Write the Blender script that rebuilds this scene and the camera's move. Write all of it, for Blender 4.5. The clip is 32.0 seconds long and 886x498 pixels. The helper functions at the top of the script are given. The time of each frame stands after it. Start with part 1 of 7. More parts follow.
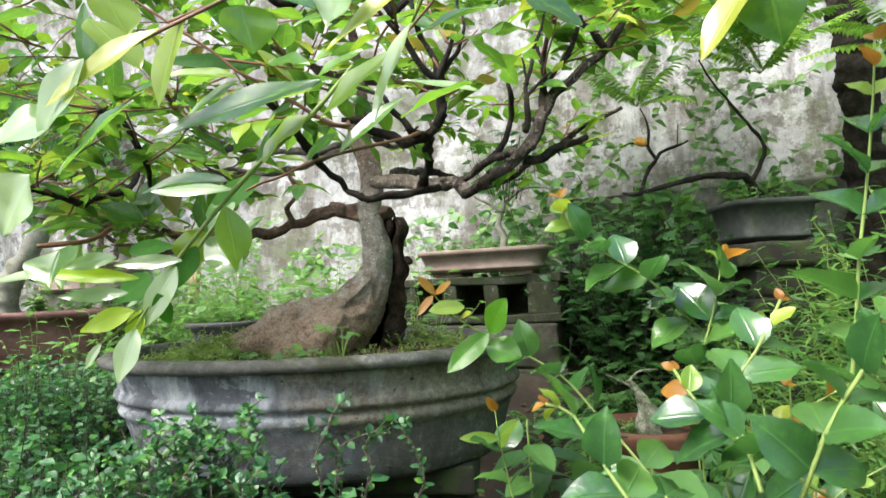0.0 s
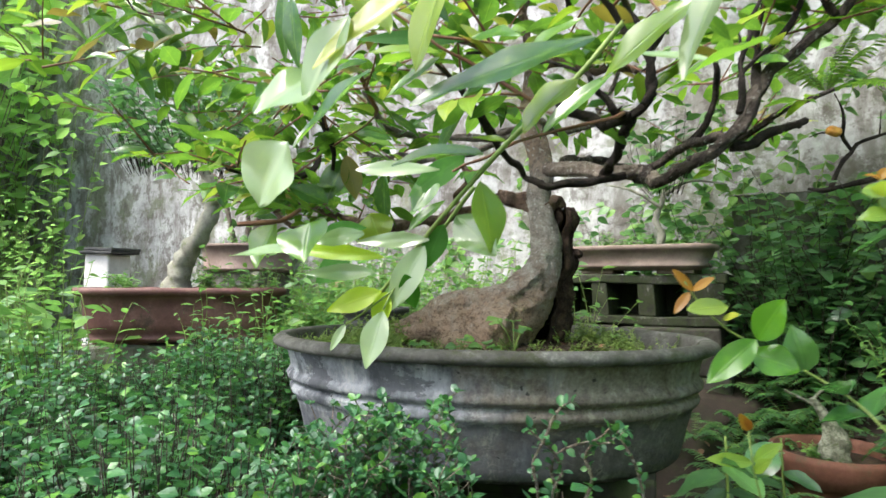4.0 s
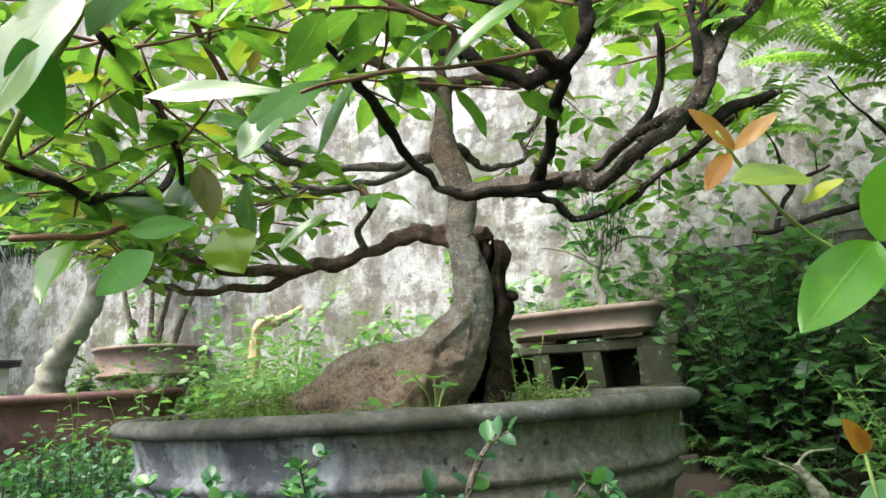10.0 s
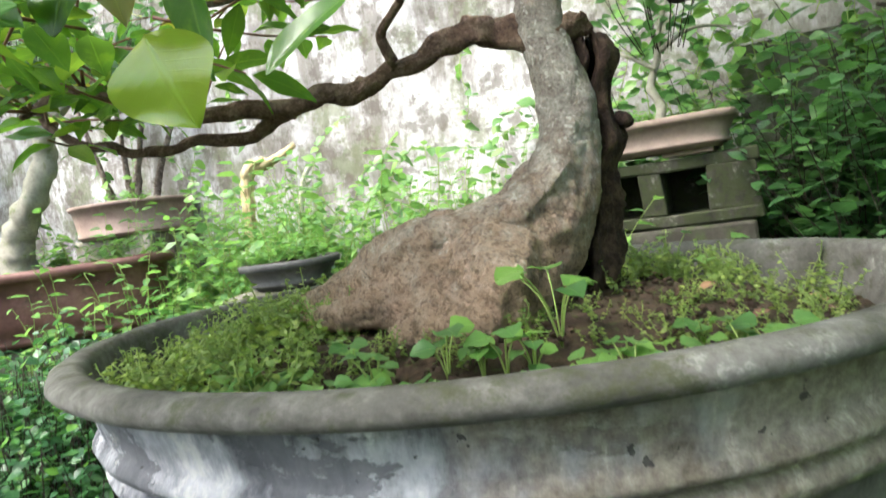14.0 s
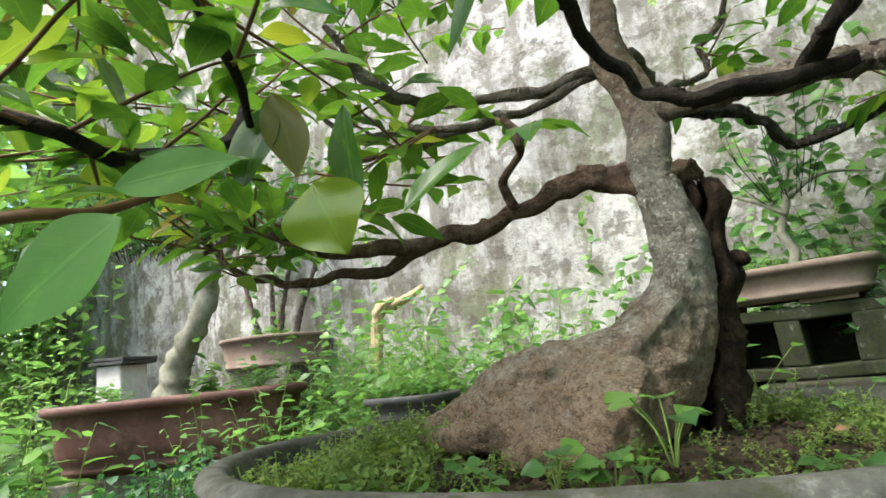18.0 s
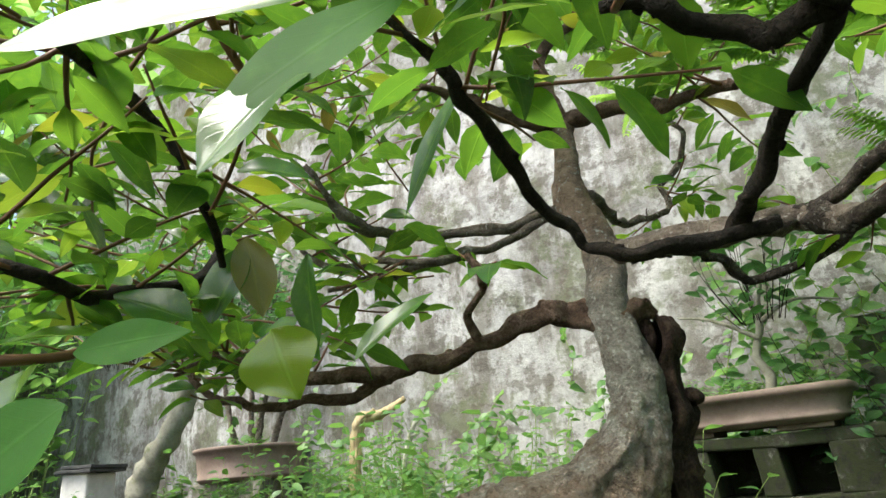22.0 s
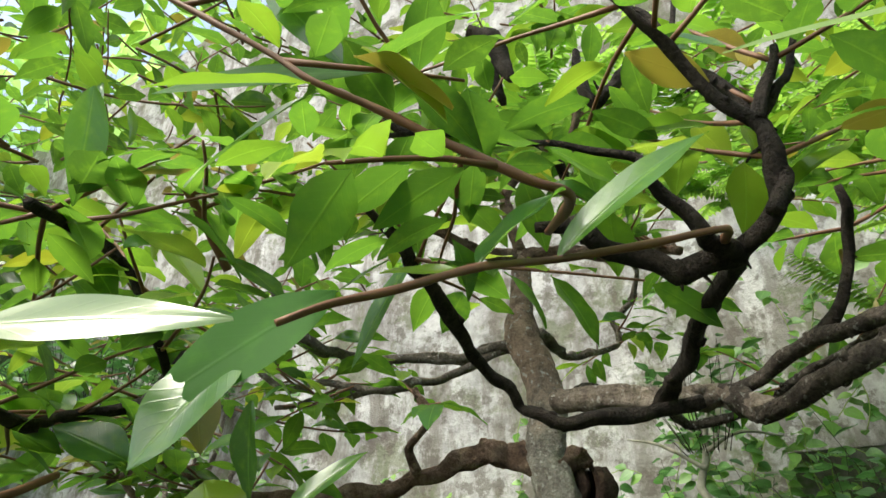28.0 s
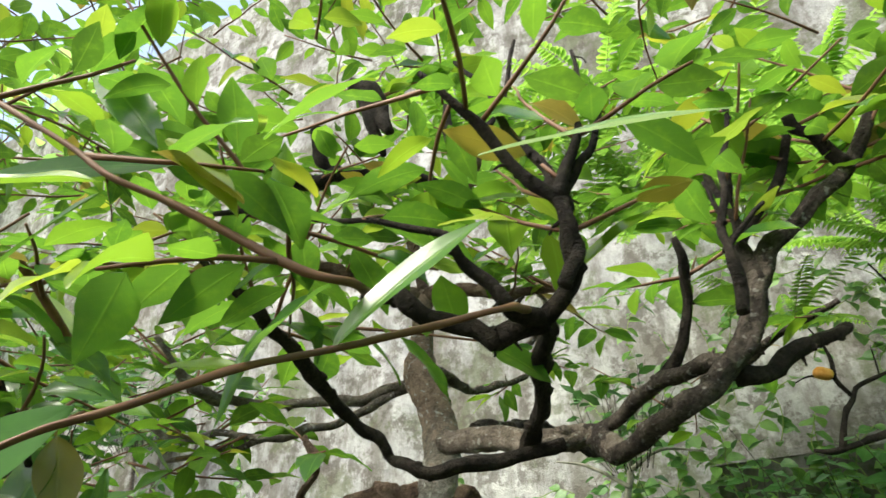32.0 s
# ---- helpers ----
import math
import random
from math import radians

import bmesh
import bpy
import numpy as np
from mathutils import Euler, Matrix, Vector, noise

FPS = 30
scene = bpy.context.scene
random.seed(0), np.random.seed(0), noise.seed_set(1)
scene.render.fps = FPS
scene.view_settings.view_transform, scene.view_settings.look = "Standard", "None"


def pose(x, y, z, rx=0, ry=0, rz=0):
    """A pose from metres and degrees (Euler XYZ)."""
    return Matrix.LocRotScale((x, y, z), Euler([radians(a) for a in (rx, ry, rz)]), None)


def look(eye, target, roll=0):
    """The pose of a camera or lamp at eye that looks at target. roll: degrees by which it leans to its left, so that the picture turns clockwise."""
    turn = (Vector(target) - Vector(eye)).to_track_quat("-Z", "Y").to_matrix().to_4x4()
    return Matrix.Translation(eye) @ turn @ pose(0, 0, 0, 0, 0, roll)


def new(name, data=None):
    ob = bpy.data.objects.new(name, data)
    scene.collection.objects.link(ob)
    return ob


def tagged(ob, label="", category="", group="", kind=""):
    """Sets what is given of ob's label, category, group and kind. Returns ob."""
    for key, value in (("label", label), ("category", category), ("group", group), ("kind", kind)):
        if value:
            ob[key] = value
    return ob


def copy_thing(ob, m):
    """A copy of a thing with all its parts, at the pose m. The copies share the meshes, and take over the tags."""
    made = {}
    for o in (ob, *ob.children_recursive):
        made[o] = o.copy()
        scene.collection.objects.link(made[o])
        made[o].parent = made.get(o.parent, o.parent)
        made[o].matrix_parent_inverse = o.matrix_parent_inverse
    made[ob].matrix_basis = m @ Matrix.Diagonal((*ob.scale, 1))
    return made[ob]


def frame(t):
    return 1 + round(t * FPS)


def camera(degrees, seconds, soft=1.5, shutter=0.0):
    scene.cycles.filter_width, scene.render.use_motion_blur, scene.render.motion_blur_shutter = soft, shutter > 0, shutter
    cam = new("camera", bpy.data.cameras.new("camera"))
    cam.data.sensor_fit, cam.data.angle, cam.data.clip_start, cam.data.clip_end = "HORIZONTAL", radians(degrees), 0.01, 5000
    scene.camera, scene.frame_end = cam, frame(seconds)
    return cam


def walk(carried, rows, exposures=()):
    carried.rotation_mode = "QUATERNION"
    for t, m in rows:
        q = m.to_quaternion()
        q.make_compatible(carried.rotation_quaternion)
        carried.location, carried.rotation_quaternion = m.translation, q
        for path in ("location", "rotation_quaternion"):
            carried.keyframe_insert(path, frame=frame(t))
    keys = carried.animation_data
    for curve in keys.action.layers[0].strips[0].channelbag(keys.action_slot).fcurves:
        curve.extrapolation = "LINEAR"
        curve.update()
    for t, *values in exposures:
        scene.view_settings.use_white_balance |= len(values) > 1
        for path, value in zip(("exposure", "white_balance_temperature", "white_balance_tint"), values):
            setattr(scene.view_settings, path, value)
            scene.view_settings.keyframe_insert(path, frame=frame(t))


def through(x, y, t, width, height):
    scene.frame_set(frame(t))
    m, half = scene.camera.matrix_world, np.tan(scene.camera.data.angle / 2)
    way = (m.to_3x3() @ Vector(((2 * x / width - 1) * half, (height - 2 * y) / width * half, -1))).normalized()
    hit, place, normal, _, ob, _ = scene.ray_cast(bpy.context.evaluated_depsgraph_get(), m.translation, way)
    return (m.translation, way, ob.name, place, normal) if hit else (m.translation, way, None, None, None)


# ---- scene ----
cam = camera(70.5, 32.0, shutter=0.5)
PATH = [
    (0, (0.111, 0.089, 0.561), (-0.084, 2.075, 0.678), -2.5),
    (0.5, (0.119, 0.089, 0.575), (-0.077, 2.072, 0.737), -1.8),
    (1, (0.13, 0.076, 0.59), (-0.092, 2.052, 0.798), -1.7),
    (1.5, (0.129, 0.065, 0.599), (-0.120, 2.036, 0.825), -1.0),
    (2, (0.131, 0.058, 0.605), (-0.132, 2.024, 0.856), 0.1),
    (2.5, (0.133, 0.061, 0.599), (-0.146, 2.025, 0.841), -0.1),
    (3, (0.106, 0.063, 0.59), (-0.299, 2.010, 0.781), 0.1),
    (3.5, (0.061, 0.074, 0.577), (-0.498, 1.988, 0.693), 0.9),
    (5.5, (-0.037, 0.313, 0.522), (-0.598, 2.23, 0.624), -1.0),
    (6, (-0.027, 0.324, 0.529), (-0.515, 2.26, 0.642), -1.4),
    (6.5, (-0.01, 0.33, 0.524), (-0.459, 2.275, 0.649), -1.8),
    (7, (0.002, 0.333, 0.521), (-0.422, 2.282, 0.668), -2.5),
    (7.5, (0.012, 0.338, 0.515), (-0.391, 2.291, 0.659), -3.0),
    (8, (0.017, 0.334, 0.513), (-0.389, 2.286, 0.68), -3.3),
    (8.5, (0.006, 0.353, 0.497), (-0.413, 2.302, 0.652), -3.3),
    (9, (-0.003, 0.365, 0.496), (-0.421, 2.304, 0.753), -4.1),
    (9.5, (-0.006, 0.364, 0.489), (-0.371, 2.29, 0.885), -3.2),
    (10, (0.002, 0.357, 0.489), (-0.362, 2.277, 0.916), -3.5),
    (10.5, (-0.014, 0.365, 0.489), (-0.433, 2.278, 0.892), -3.8),
    (11, (-0.038, 0.393, 0.487), (-0.491, 2.312, 0.821), -2.7),
    (11.5, (-0.042, 0.409, 0.495), (-0.457, 2.358, 0.67), -4.4),
    (12, (-0.043, 0.472, 0.501), (-0.352, 2.445, 0.381), -8.3),
    (12.5, (-0.053, 0.516, 0.52), (-0.182, 2.461, 0.075), -6.9),
    (13, (-0.086, 0.56, 0.546), (-0.117, 2.509, 0.096), -8.5),
    (13.5, (-0.123, 0.602, 0.55), (-0.459, 2.545, 0.217), -7.7),
    (14, (-0.136, 0.632, 0.555), (-0.534, 2.587, 0.415), -8.0),
    (14.5, (-0.142, 0.641, 0.537), (-0.562, 2.596, 0.517), -7.5),
    (15, (-0.154, 0.631, 0.536), (-0.687, 2.559, 0.588), -5.6),
    (15.5, (-0.146, 0.625, 0.532), (-0.759, 2.527, 0.599), -5.7),
    (17.5, (-0.119, 0.601, 0.54), (-0.776, 2.46, 0.878), -6.8),
    (18, (-0.121, 0.594, 0.538), (-0.829, 2.429, 0.903), -6.0),
    (18.5, (-0.123, 0.585, 0.535), (-0.881, 2.393, 0.931), -5.2),
    (19, (-0.126, 0.581, 0.536), (-0.923, 2.353, 1.011), -4.2),
    (19.5, (-0.129, 0.578, 0.535), (-0.966, 2.324, 1.036), -2.8),
    (20, (-0.128, 0.579, 0.536), (-0.947, 2.325, 1.064), -2.9),
    (20.5, (-0.116, 0.579, 0.548), (-0.855, 2.331, 1.166), -4.4),
    (21, (-0.11, 0.578, 0.551), (-0.794, 2.342, 1.199), -4.5),
    (21.5, (-0.096, 0.574, 0.554), (-0.721, 2.352, 1.224), -4.5),
    (22, (-0.082, 0.572, 0.556), (-0.707, 2.347, 1.236), -4.9),
    (22.5, (-0.068, 0.575, 0.559), (-0.681, 2.351, 1.244), -5.6),
    (23, (-0.053, 0.578, 0.568), (-0.646, 2.362, 1.251), -6.8),
    (23.5, (-0.041, 0.581, 0.57), (-0.603, 2.367, 1.276), -7.7),
    (24, (-0.036, 0.58, 0.573), (-0.566, 2.362, 1.308), -7.4),
    (24.5, (-0.029, 0.571, 0.578), (-0.529, 2.341, 1.364), -7.1),
    (25, (-0.021, 0.56, 0.576), (-0.516, 2.312, 1.406), -7.0),
    (25.5, (-0.018, 0.551, 0.578), (-0.523, 2.29, 1.427), -5.8),
    (27.5, (-0.039, 0.545, 0.594), (-0.548, 2.294, 1.422), -2.5),
    (28, (-0.047, 0.531, 0.602), (-0.545, 2.247, 1.502), -0.6),
    (28.5, (-0.046, 0.535, 0.603), (-0.56, 2.24, 1.513), -0.7),
    (29, (-0.042, 0.527, 0.606), (-0.531, 2.223, 1.546), -0.5),
    (29.5, (-0.033, 0.533, 0.602), (-0.522, 2.249, 1.504), -0.9),
    (30, (-0.018, 0.534, 0.606), (-0.481, 2.254, 1.515), -1.9),
    (30.5, (-0.006, 0.531, 0.608), (-0.418, 2.261, 1.523), -2.7),
    (31, (0.003, 0.529, 0.613), (-0.401, 2.254, 1.541), -3.1),
    (31.5, (0.015, 0.525, 0.618), (-0.374, 2.251, 1.551), -3.7),
    (32, (0.035, 0.523, 0.62), (-0.32, 2.251, 1.563), -4.2),
]
walk(cam, [(t, look(eye, target, roll)) for t, eye, target, roll in PATH], [(0.0, 1.83, 6150, 7.0), (3.0, 1.73, 6050, 8.0), (7.0, 1.91, 6300, 4.0), (9.0, 1.96, 6266, 4.7), (11.0, 1.76, 6225, 6.0), (12.0, 2.06, 6200, 7.0), (12.6, 2.86, 6170, 8.8), (13.0, 2.83, 6150, 10.0), (14.0, 2.28, 6200, 8.0), (15.0, 1.88, 6250, 6.0), (20.0, 1.65, 6380, 3.0), (24.0, 1.36, 6420, 2.0), (28.0, 1.36, 6600, 0.0), (32.0, 1.48, 6600, 0.0)])

# ---- light ----
SUN_EL, SUN_ROT = radians(58), radians(225)
world = bpy.data.worlds.new("sky")
scene.world = world
world.use_nodes = True
wn = world.node_tree.nodes
sky = wn.new("ShaderNodeTexSky")
sky.sky_type, sky.sun_disc = "NISHITA", False
sky.sun_elevation, sky.sun_rotation = SUN_EL, SUN_ROT
sky.air_density, sky.dust_density, sky.ozone_density = 1.0, 5.0, 0.6
bg = wn["Background"]
bg.inputs["Strength"].default_value = 0.15
world.node_tree.links.new(sky.outputs[0], bg.inputs["Color"])
sun_data = bpy.data.lights.new("sun", "SUN")
sun_data.energy, sun_data.angle, sun_data.color = 1.75, radians(28), (1.0, 0.96, 0.90)
sun = new("sun", sun_data)
sun_dir = Vector((math.sin(SUN_ROT) * math.cos(SUN_EL), math.cos(SUN_ROT) * math.cos(SUN_EL), math.sin(SUN_EL)))
sun.rotation_euler = (-sun_dir).to_track_quat("-Z", "Y").to_euler()


# ---- material helpers ----
def material(name):
    m = bpy.data.materials.new(name)
    m.use_nodes = True
    nt = m.node_tree
    return m, nt, nt.nodes["Principled BSDF"]


def node(nt, kind, **values):
    n = nt.nodes.new(kind)
    for key, value in values.items():
        n.inputs[key.replace("_", " ")].default_value = value
    return n


def noise_tex(nt, scale, detail=4.0, rough=0.6, vector=None):
    n = node(nt, "ShaderNodeTexNoise", Scale=scale, Detail=detail, Roughness=rough)
    if vector is not None:
        nt.links.new(vector, n.inputs["Vector"])
    return n.outputs["Fac"]


def ramp(nt, fac, stops):
    r = nt.nodes.new("ShaderNodeValToRGB")
    els = r.color_ramp.elements
    while len(els) < len(stops):
        els.new(0.5)
    for e, (pos, col) in zip(els, stops):
        e.position, e.color = pos, (*col, 1.0)
    nt.links.new(fac, r.inputs["Fac"])
    return r.outputs["Color"]


def mix(nt, fac, a, b, kind="MIX"):
    m = nt.nodes.new("ShaderNodeMix")
    m.data_type, m.blend_type = "RGBA", kind
    for value, slot in ((fac, 0), (a, 6), (b, 7)):
        if isinstance(value, (int, float)):
            m.inputs[slot].default_value = value
        elif isinstance(value, tuple):
            m.inputs[slot].default_value = (*value, 1.0)
        else:
            nt.links.new(value, m.inputs[slot])
    return m.outputs[2]


def maths(nt, op, a, b=0.0, clamp=False):
    m = nt.nodes.new("ShaderNodeMath")
    m.operation, m.use_clamp = op, clamp
    for value, slot in ((a, 0), (b, 1)):
        if isinstance(value, (int, float)):
            m.inputs[slot].default_value = value
        else:
            nt.links.new(value, m.inputs[slot])
    return m.outputs[0]


def bump(nt, bsdf, height, strength=0.5, distance=0.002):
    b = node(nt, "ShaderNodeBump", Strength=strength, Distance=distance)
    nt.links.new(height, b.inputs["Height"])
    nt.links.new(b.outputs["Normal"], bsdf.inputs["Normal"])
    return b


def coords(nt, kind="Object", scale=(1, 1, 1)):
    c = nt.nodes.new("ShaderNodeTexCoord")
    m = nt.nodes.new("ShaderNodeMapping")
    m.inputs["Scale"].default_value = scale
    nt.links.new(c.outputs[kind], m.inputs["Vector"])
    return m.outputs["Vector"]


def smooth_range(nt, value, lo, hi):
    m = nt.nodes.new("ShaderNodeMapRange")
    m.interpolation_type = "SMOOTHSTEP"
    nt.links.new(value, m.inputs["Value"])
    m.inputs["From Min"].default_value, m.inputs["From Max"].default_value = lo, hi
    return m.outputs["Result"]


def rough_surface(name, stops, scale, grain, moss=None, moss_at=(0.52, 0.66), bump_mm=1.5, roughness=0.85, stretch=(1, 1, 1)):
    """Earthy matt surface: two scales of colour, a fine relief, moss where noise is high."""
    m, nt, bsdf = material(name)
    v = coords(nt, "Object", stretch)
    big, fine = noise_tex(nt, scale, 5.0, 0.62, v), noise_tex(nt, grain, 6.0, 0.7, v)
    both = maths(nt, "ADD", maths(nt, "MULTIPLY", big, 0.68), maths(nt, "MULTIPLY", fine, 0.32))
    col = ramp(nt, both, stops)
    if moss:
        patch = smooth_range(nt, noise_tex(nt, scale * 1.7, 7.0, 0.7, v), *moss_at)
        col = mix(nt, maths(nt, "MULTIPLY", patch, 0.85), col, moss)
    nt.links.new(col, bsdf.inputs["Base Color"])
    bsdf.inputs["Roughness"].default_value = roughness
    bsdf.inputs["Specular IOR Level"].default_value = 0.3
    bump(nt, bsdf, both, 0.8, bump_mm / 1000)
    return m


def leaf_material(name, stops, through, gloss=0.30, veins=9.0, translucent=0.5, spec=0.95, relief=1.0):
    """Leaf blade: colour varies from leaf to leaf, midrib and side veins from its UVs, light shines through it."""
    m, nt, bsdf = material(name)
    info, geo = nt.nodes.new("ShaderNodeObjectInfo"), nt.nodes.new("ShaderNodeNewGeometry")
    rnd = maths(nt, "FRACT", maths(nt, "ADD", info.outputs["Random"], geo.outputs["Random Per Island"]))
    uv = nt.nodes.new("ShaderNodeUVMap")
    sep = nt.nodes.new("ShaderNodeSeparateXYZ")
    nt.links.new(uv.outputs["UV"], sep.inputs[0])
    off = maths(nt, "ABSOLUTE", maths(nt, "SUBTRACT", sep.outputs["X"], 0.5))
    rib = maths(nt, "SUBTRACT", 1.0, smooth_range(nt, off, 0.0, 0.045))
    slant = maths(nt, "ADD", maths(nt, "MULTIPLY", sep.outputs["Y"], veins), maths(nt, "MULTIPLY", off, -5.0))
    saw = maths(nt, "ABSOLUTE", maths(nt, "SUBTRACT", maths(nt, "FRACT", slant), 0.5))
    vein = maths(nt, "SUBTRACT", 1.0, smooth_range(nt, saw, 0.0, 0.11))
    lines = maths(nt, "MAXIMUM", rib, maths(nt, "MULTIPLY", vein, 0.12))
    col = ramp(nt, rnd, stops)
    blot = noise_tex(nt, 60.0, 4.0, 0.6, coords(nt, "Object"))
    col = mix(nt, maths(nt, "MULTIPLY", smooth_range(nt, blot, 0.45, 0.75), 0.35), col, through)
    col = mix(nt, maths(nt, "MULTIPLY", lines, 0.14 * relief), col, tuple(min(1, c * 1.6 + 0.03) for c in through))
    nt.links.new(col, bsdf.inputs["Base Color"])
    bsdf.inputs["Roughness"].default_value = gloss
    bsdf.inputs["Specular IOR Level"].default_value = spec
    b = bump(nt, bsdf, maths(nt, "ADD", lines, maths(nt, "MULTIPLY", blot, 1.1)), 0.35 * relief, 0.0008)
    tr = nt.nodes.new("ShaderNodeBsdfTranslucent")
    nt.links.new(mix(nt, 0.5, col, through, "ADD"), tr.inputs["Color"])
    nt.links.new(b.outputs["Normal"], tr.inputs["Normal"])
    sh = node(nt, "ShaderNodeMixShader", Fac=translucent)
    nt.links.new(bsdf.outputs[0], sh.inputs[1])
    nt.links.new(tr.outputs[0], sh.inputs[2])
    nt.links.new(sh.outputs[0], nt.nodes["Material Output"].inputs["Surface"])
    return m


def bark(name, dark, mid, light, base=None, base_top=0.0, lichen=0.0, tan=None, tan_from=0.0):
    """Pitted bark: blotches, fine grain and cracks; base: the colour of the buried root wood up to about base_top metres; tan: younger bark above tan_from."""
    m, nt, bsdf = material(name)
    v = coords(nt, "Object")
    blot, grain = noise_tex(nt, 45, 6.0, 0.68, v), noise_tex(nt, 330, 5.0, 0.7, v)
    crack = nt.nodes.new("ShaderNodeTexVoronoi")
    crack.feature = "DISTANCE_TO_EDGE"
    crack.inputs["Scale"].default_value = 150
    nt.links.new(mix(nt, 0.12, v, node_colour(nt, noise_tex(nt, 60, 3.0, 0.6, v))), crack.inputs["Vector"])
    edge = smooth_range(nt, crack.outputs["Distance"], 0.0, 0.12)
    both = maths(nt, "ADD", maths(nt, "MULTIPLY", blot, 0.68), maths(nt, "MULTIPLY", grain, 0.32))
    col = ramp(nt, both, ((0.32, dark), (0.47, mid), (0.66, light)))
    col = mix(nt, maths(nt, "MULTIPLY", maths(nt, "SUBTRACT", 1.0, edge), 0.32), col, dark)
    relief = maths(nt, "ADD", maths(nt, "MULTIPLY", both, 1.4), maths(nt, "MULTIPLY", edge, 0.35))
    sep = nt.nodes.new("ShaderNodeSeparateXYZ")
    nt.links.new(v, sep.inputs[0])
    if tan:
        young = smooth_range(nt, maths(nt, "ADD", sep.outputs["Z"], maths(nt, "MULTIPLY", maths(nt, "SUBTRACT", blot, 0.5), 0.18)), tan_from - 0.05, tan_from + 0.07)
        col = mix(nt, maths(nt, "MULTIPLY", young, 0.8), col, ramp(nt, both, ((0.36, tuple(c * 0.35 for c in tan)), (0.5, tan), (0.64, tuple(min(1, c * 1.6) for c in tan)))))
    if base:
        # stringy grain that wanders, between coarse granules of old root wood
        warp = mix(nt, 0.08, turned_coords(nt, radians(-27), (1, 1, 1)), node_colour(nt, noise_tex(nt, 22, 4.0, 0.6, v)))
        long = nt.nodes.new("ShaderNodeMapping")
        long.inputs["Scale"].default_value = (26, 120, 150)
        nt.links.new(warp, long.inputs["Vector"])
        fibre = noise_tex(nt, 1.0, 8.0, 0.74, long.outputs["Vector"])
        grit = noise_tex(nt, 150, 7.0, 0.75, v)
        wood_tone = maths(nt, "ADD", maths(nt, "MULTIPLY", fibre, 0.62), maths(nt, "ADD", maths(nt, "MULTIPLY", grit, 0.24), maths(nt, "MULTIPLY", blot, 0.14)))
        h = maths(nt, "ADD", sep.outputs["Z"], maths(nt, "MULTIPLY", maths(nt, "SUBTRACT", blot, 0.5), 0.20))
        old = maths(nt, "SUBTRACT", 1.0, smooth_range(nt, h, base_top - 0.09, base_top + 0.08))
        col = mix(nt, old, col, ramp(nt, wood_tone, ((0.34, tuple(c * 0.14 for c in base)), (0.41, tuple(c * 0.52 for c in base)), (0.49, base), (0.62, tuple(min(1, c * 1.5 + 0.03) for c in base)))))
        relief = maths(nt, "ADD", relief, maths(nt, "MULTIPLY", old, maths(nt, "MULTIPLY", wood_tone, 1.6)))
        pit = maths(nt, "MULTIPLY", smooth_range(nt, noise_tex(nt, 190, 4.0, 0.6, v), 0.54, 0.62), maths(nt, "ADD", maths(nt, "MULTIPLY", old, 0.22), 0.28))
        col = mix(nt, pit, col, tuple(c * 0.25 for c in base))
        knob = smooth_range(nt, noise_tex(nt, 240, 3.0, 0.55, turned_coords(nt, radians(40), (1, 1, 1))), 0.56, 0.64)
        col = mix(nt, maths(nt, "MULTIPLY", knob, 0.26), col, (0.48, 0.385, 0.30))
        relief = maths(nt, "ADD", maths(nt, "SUBTRACT", relief, maths(nt, "MULTIPLY", pit, 0.55)), maths(nt, "MULTIPLY", knob, 0.30))
    if lichen:
        spots = smooth_range(nt, noise_tex(nt, 150, 3.0, 0.55, v), 0.60, 0.68)
        if base:
            spots = maths(nt, "MULTIPLY", spots, maths(nt, "SUBTRACT", 1.0, old))
        col = mix(nt, maths(nt, "MULTIPLY", spots, lichen), col, (0.66, 0.66, 0.61))
    nt.links.new(col, bsdf.inputs["Base Color"])
    bsdf.inputs["Roughness"].default_value = 0.9
    bsdf.inputs["Specular IOR Level"].default_value = 0.25
    bump(nt, bsdf, relief, 1.0, 0.013 if base else 0.006)
    return m


def turned_coords(nt, angle, scale):
    c = nt.nodes.new("ShaderNodeTexCoord")
    a, b = nt.nodes.new("ShaderNodeMapping"), nt.nodes.new("ShaderNodeMapping")
    a.inputs["Rotation"].default_value = (0, angle, 0)
    b.inputs["Scale"].default_value = scale
    nt.links.new(c.outputs["Object"], a.inputs["Vector"])
    nt.links.new(a.outputs["Vector"], b.inputs["Vector"])
    return b.outputs["Vector"]


def node_colour(nt, fac):
    c = nt.nodes.new("ShaderNodeCombineXYZ")
    for i in range(3):
        nt.links.new(fac, c.inputs[i])
    return c.outputs[0]


# ---- materials ----
GREEN = ((0.0, (0.016, 0.060, 0.012)), (0.35, (0.034, 0.112, 0.018)), (0.6, (0.066, 0.170, 0.024)), (0.85, (0.115, 0.225, 0.022)), (1.0, (0.21, 0.29, 0.022)))
M_LEAF = leaf_material("leaf_green", GREEN, (0.22, 0.40, 0.024), gloss=0.26, translucent=0.42)
M_LEAF_PALE = leaf_material("leaf_yellow_green", ((0.0, (0.13, 0.25, 0.03)), (0.6, (0.22, 0.31, 0.03)), (1.0, (0.37, 0.37, 0.03))), (0.34, 0.43, 0.03), translucent=0.42)
M_LEAF_YOUNG = leaf_material("leaf_fresh_green", ((0.0, (0.06, 0.19, 0.012)), (1.0, (0.11, 0.27, 0.018))), (0.26, 0.50, 0.02), gloss=0.28, translucent=0.5, spec=0.6, relief=0.6)
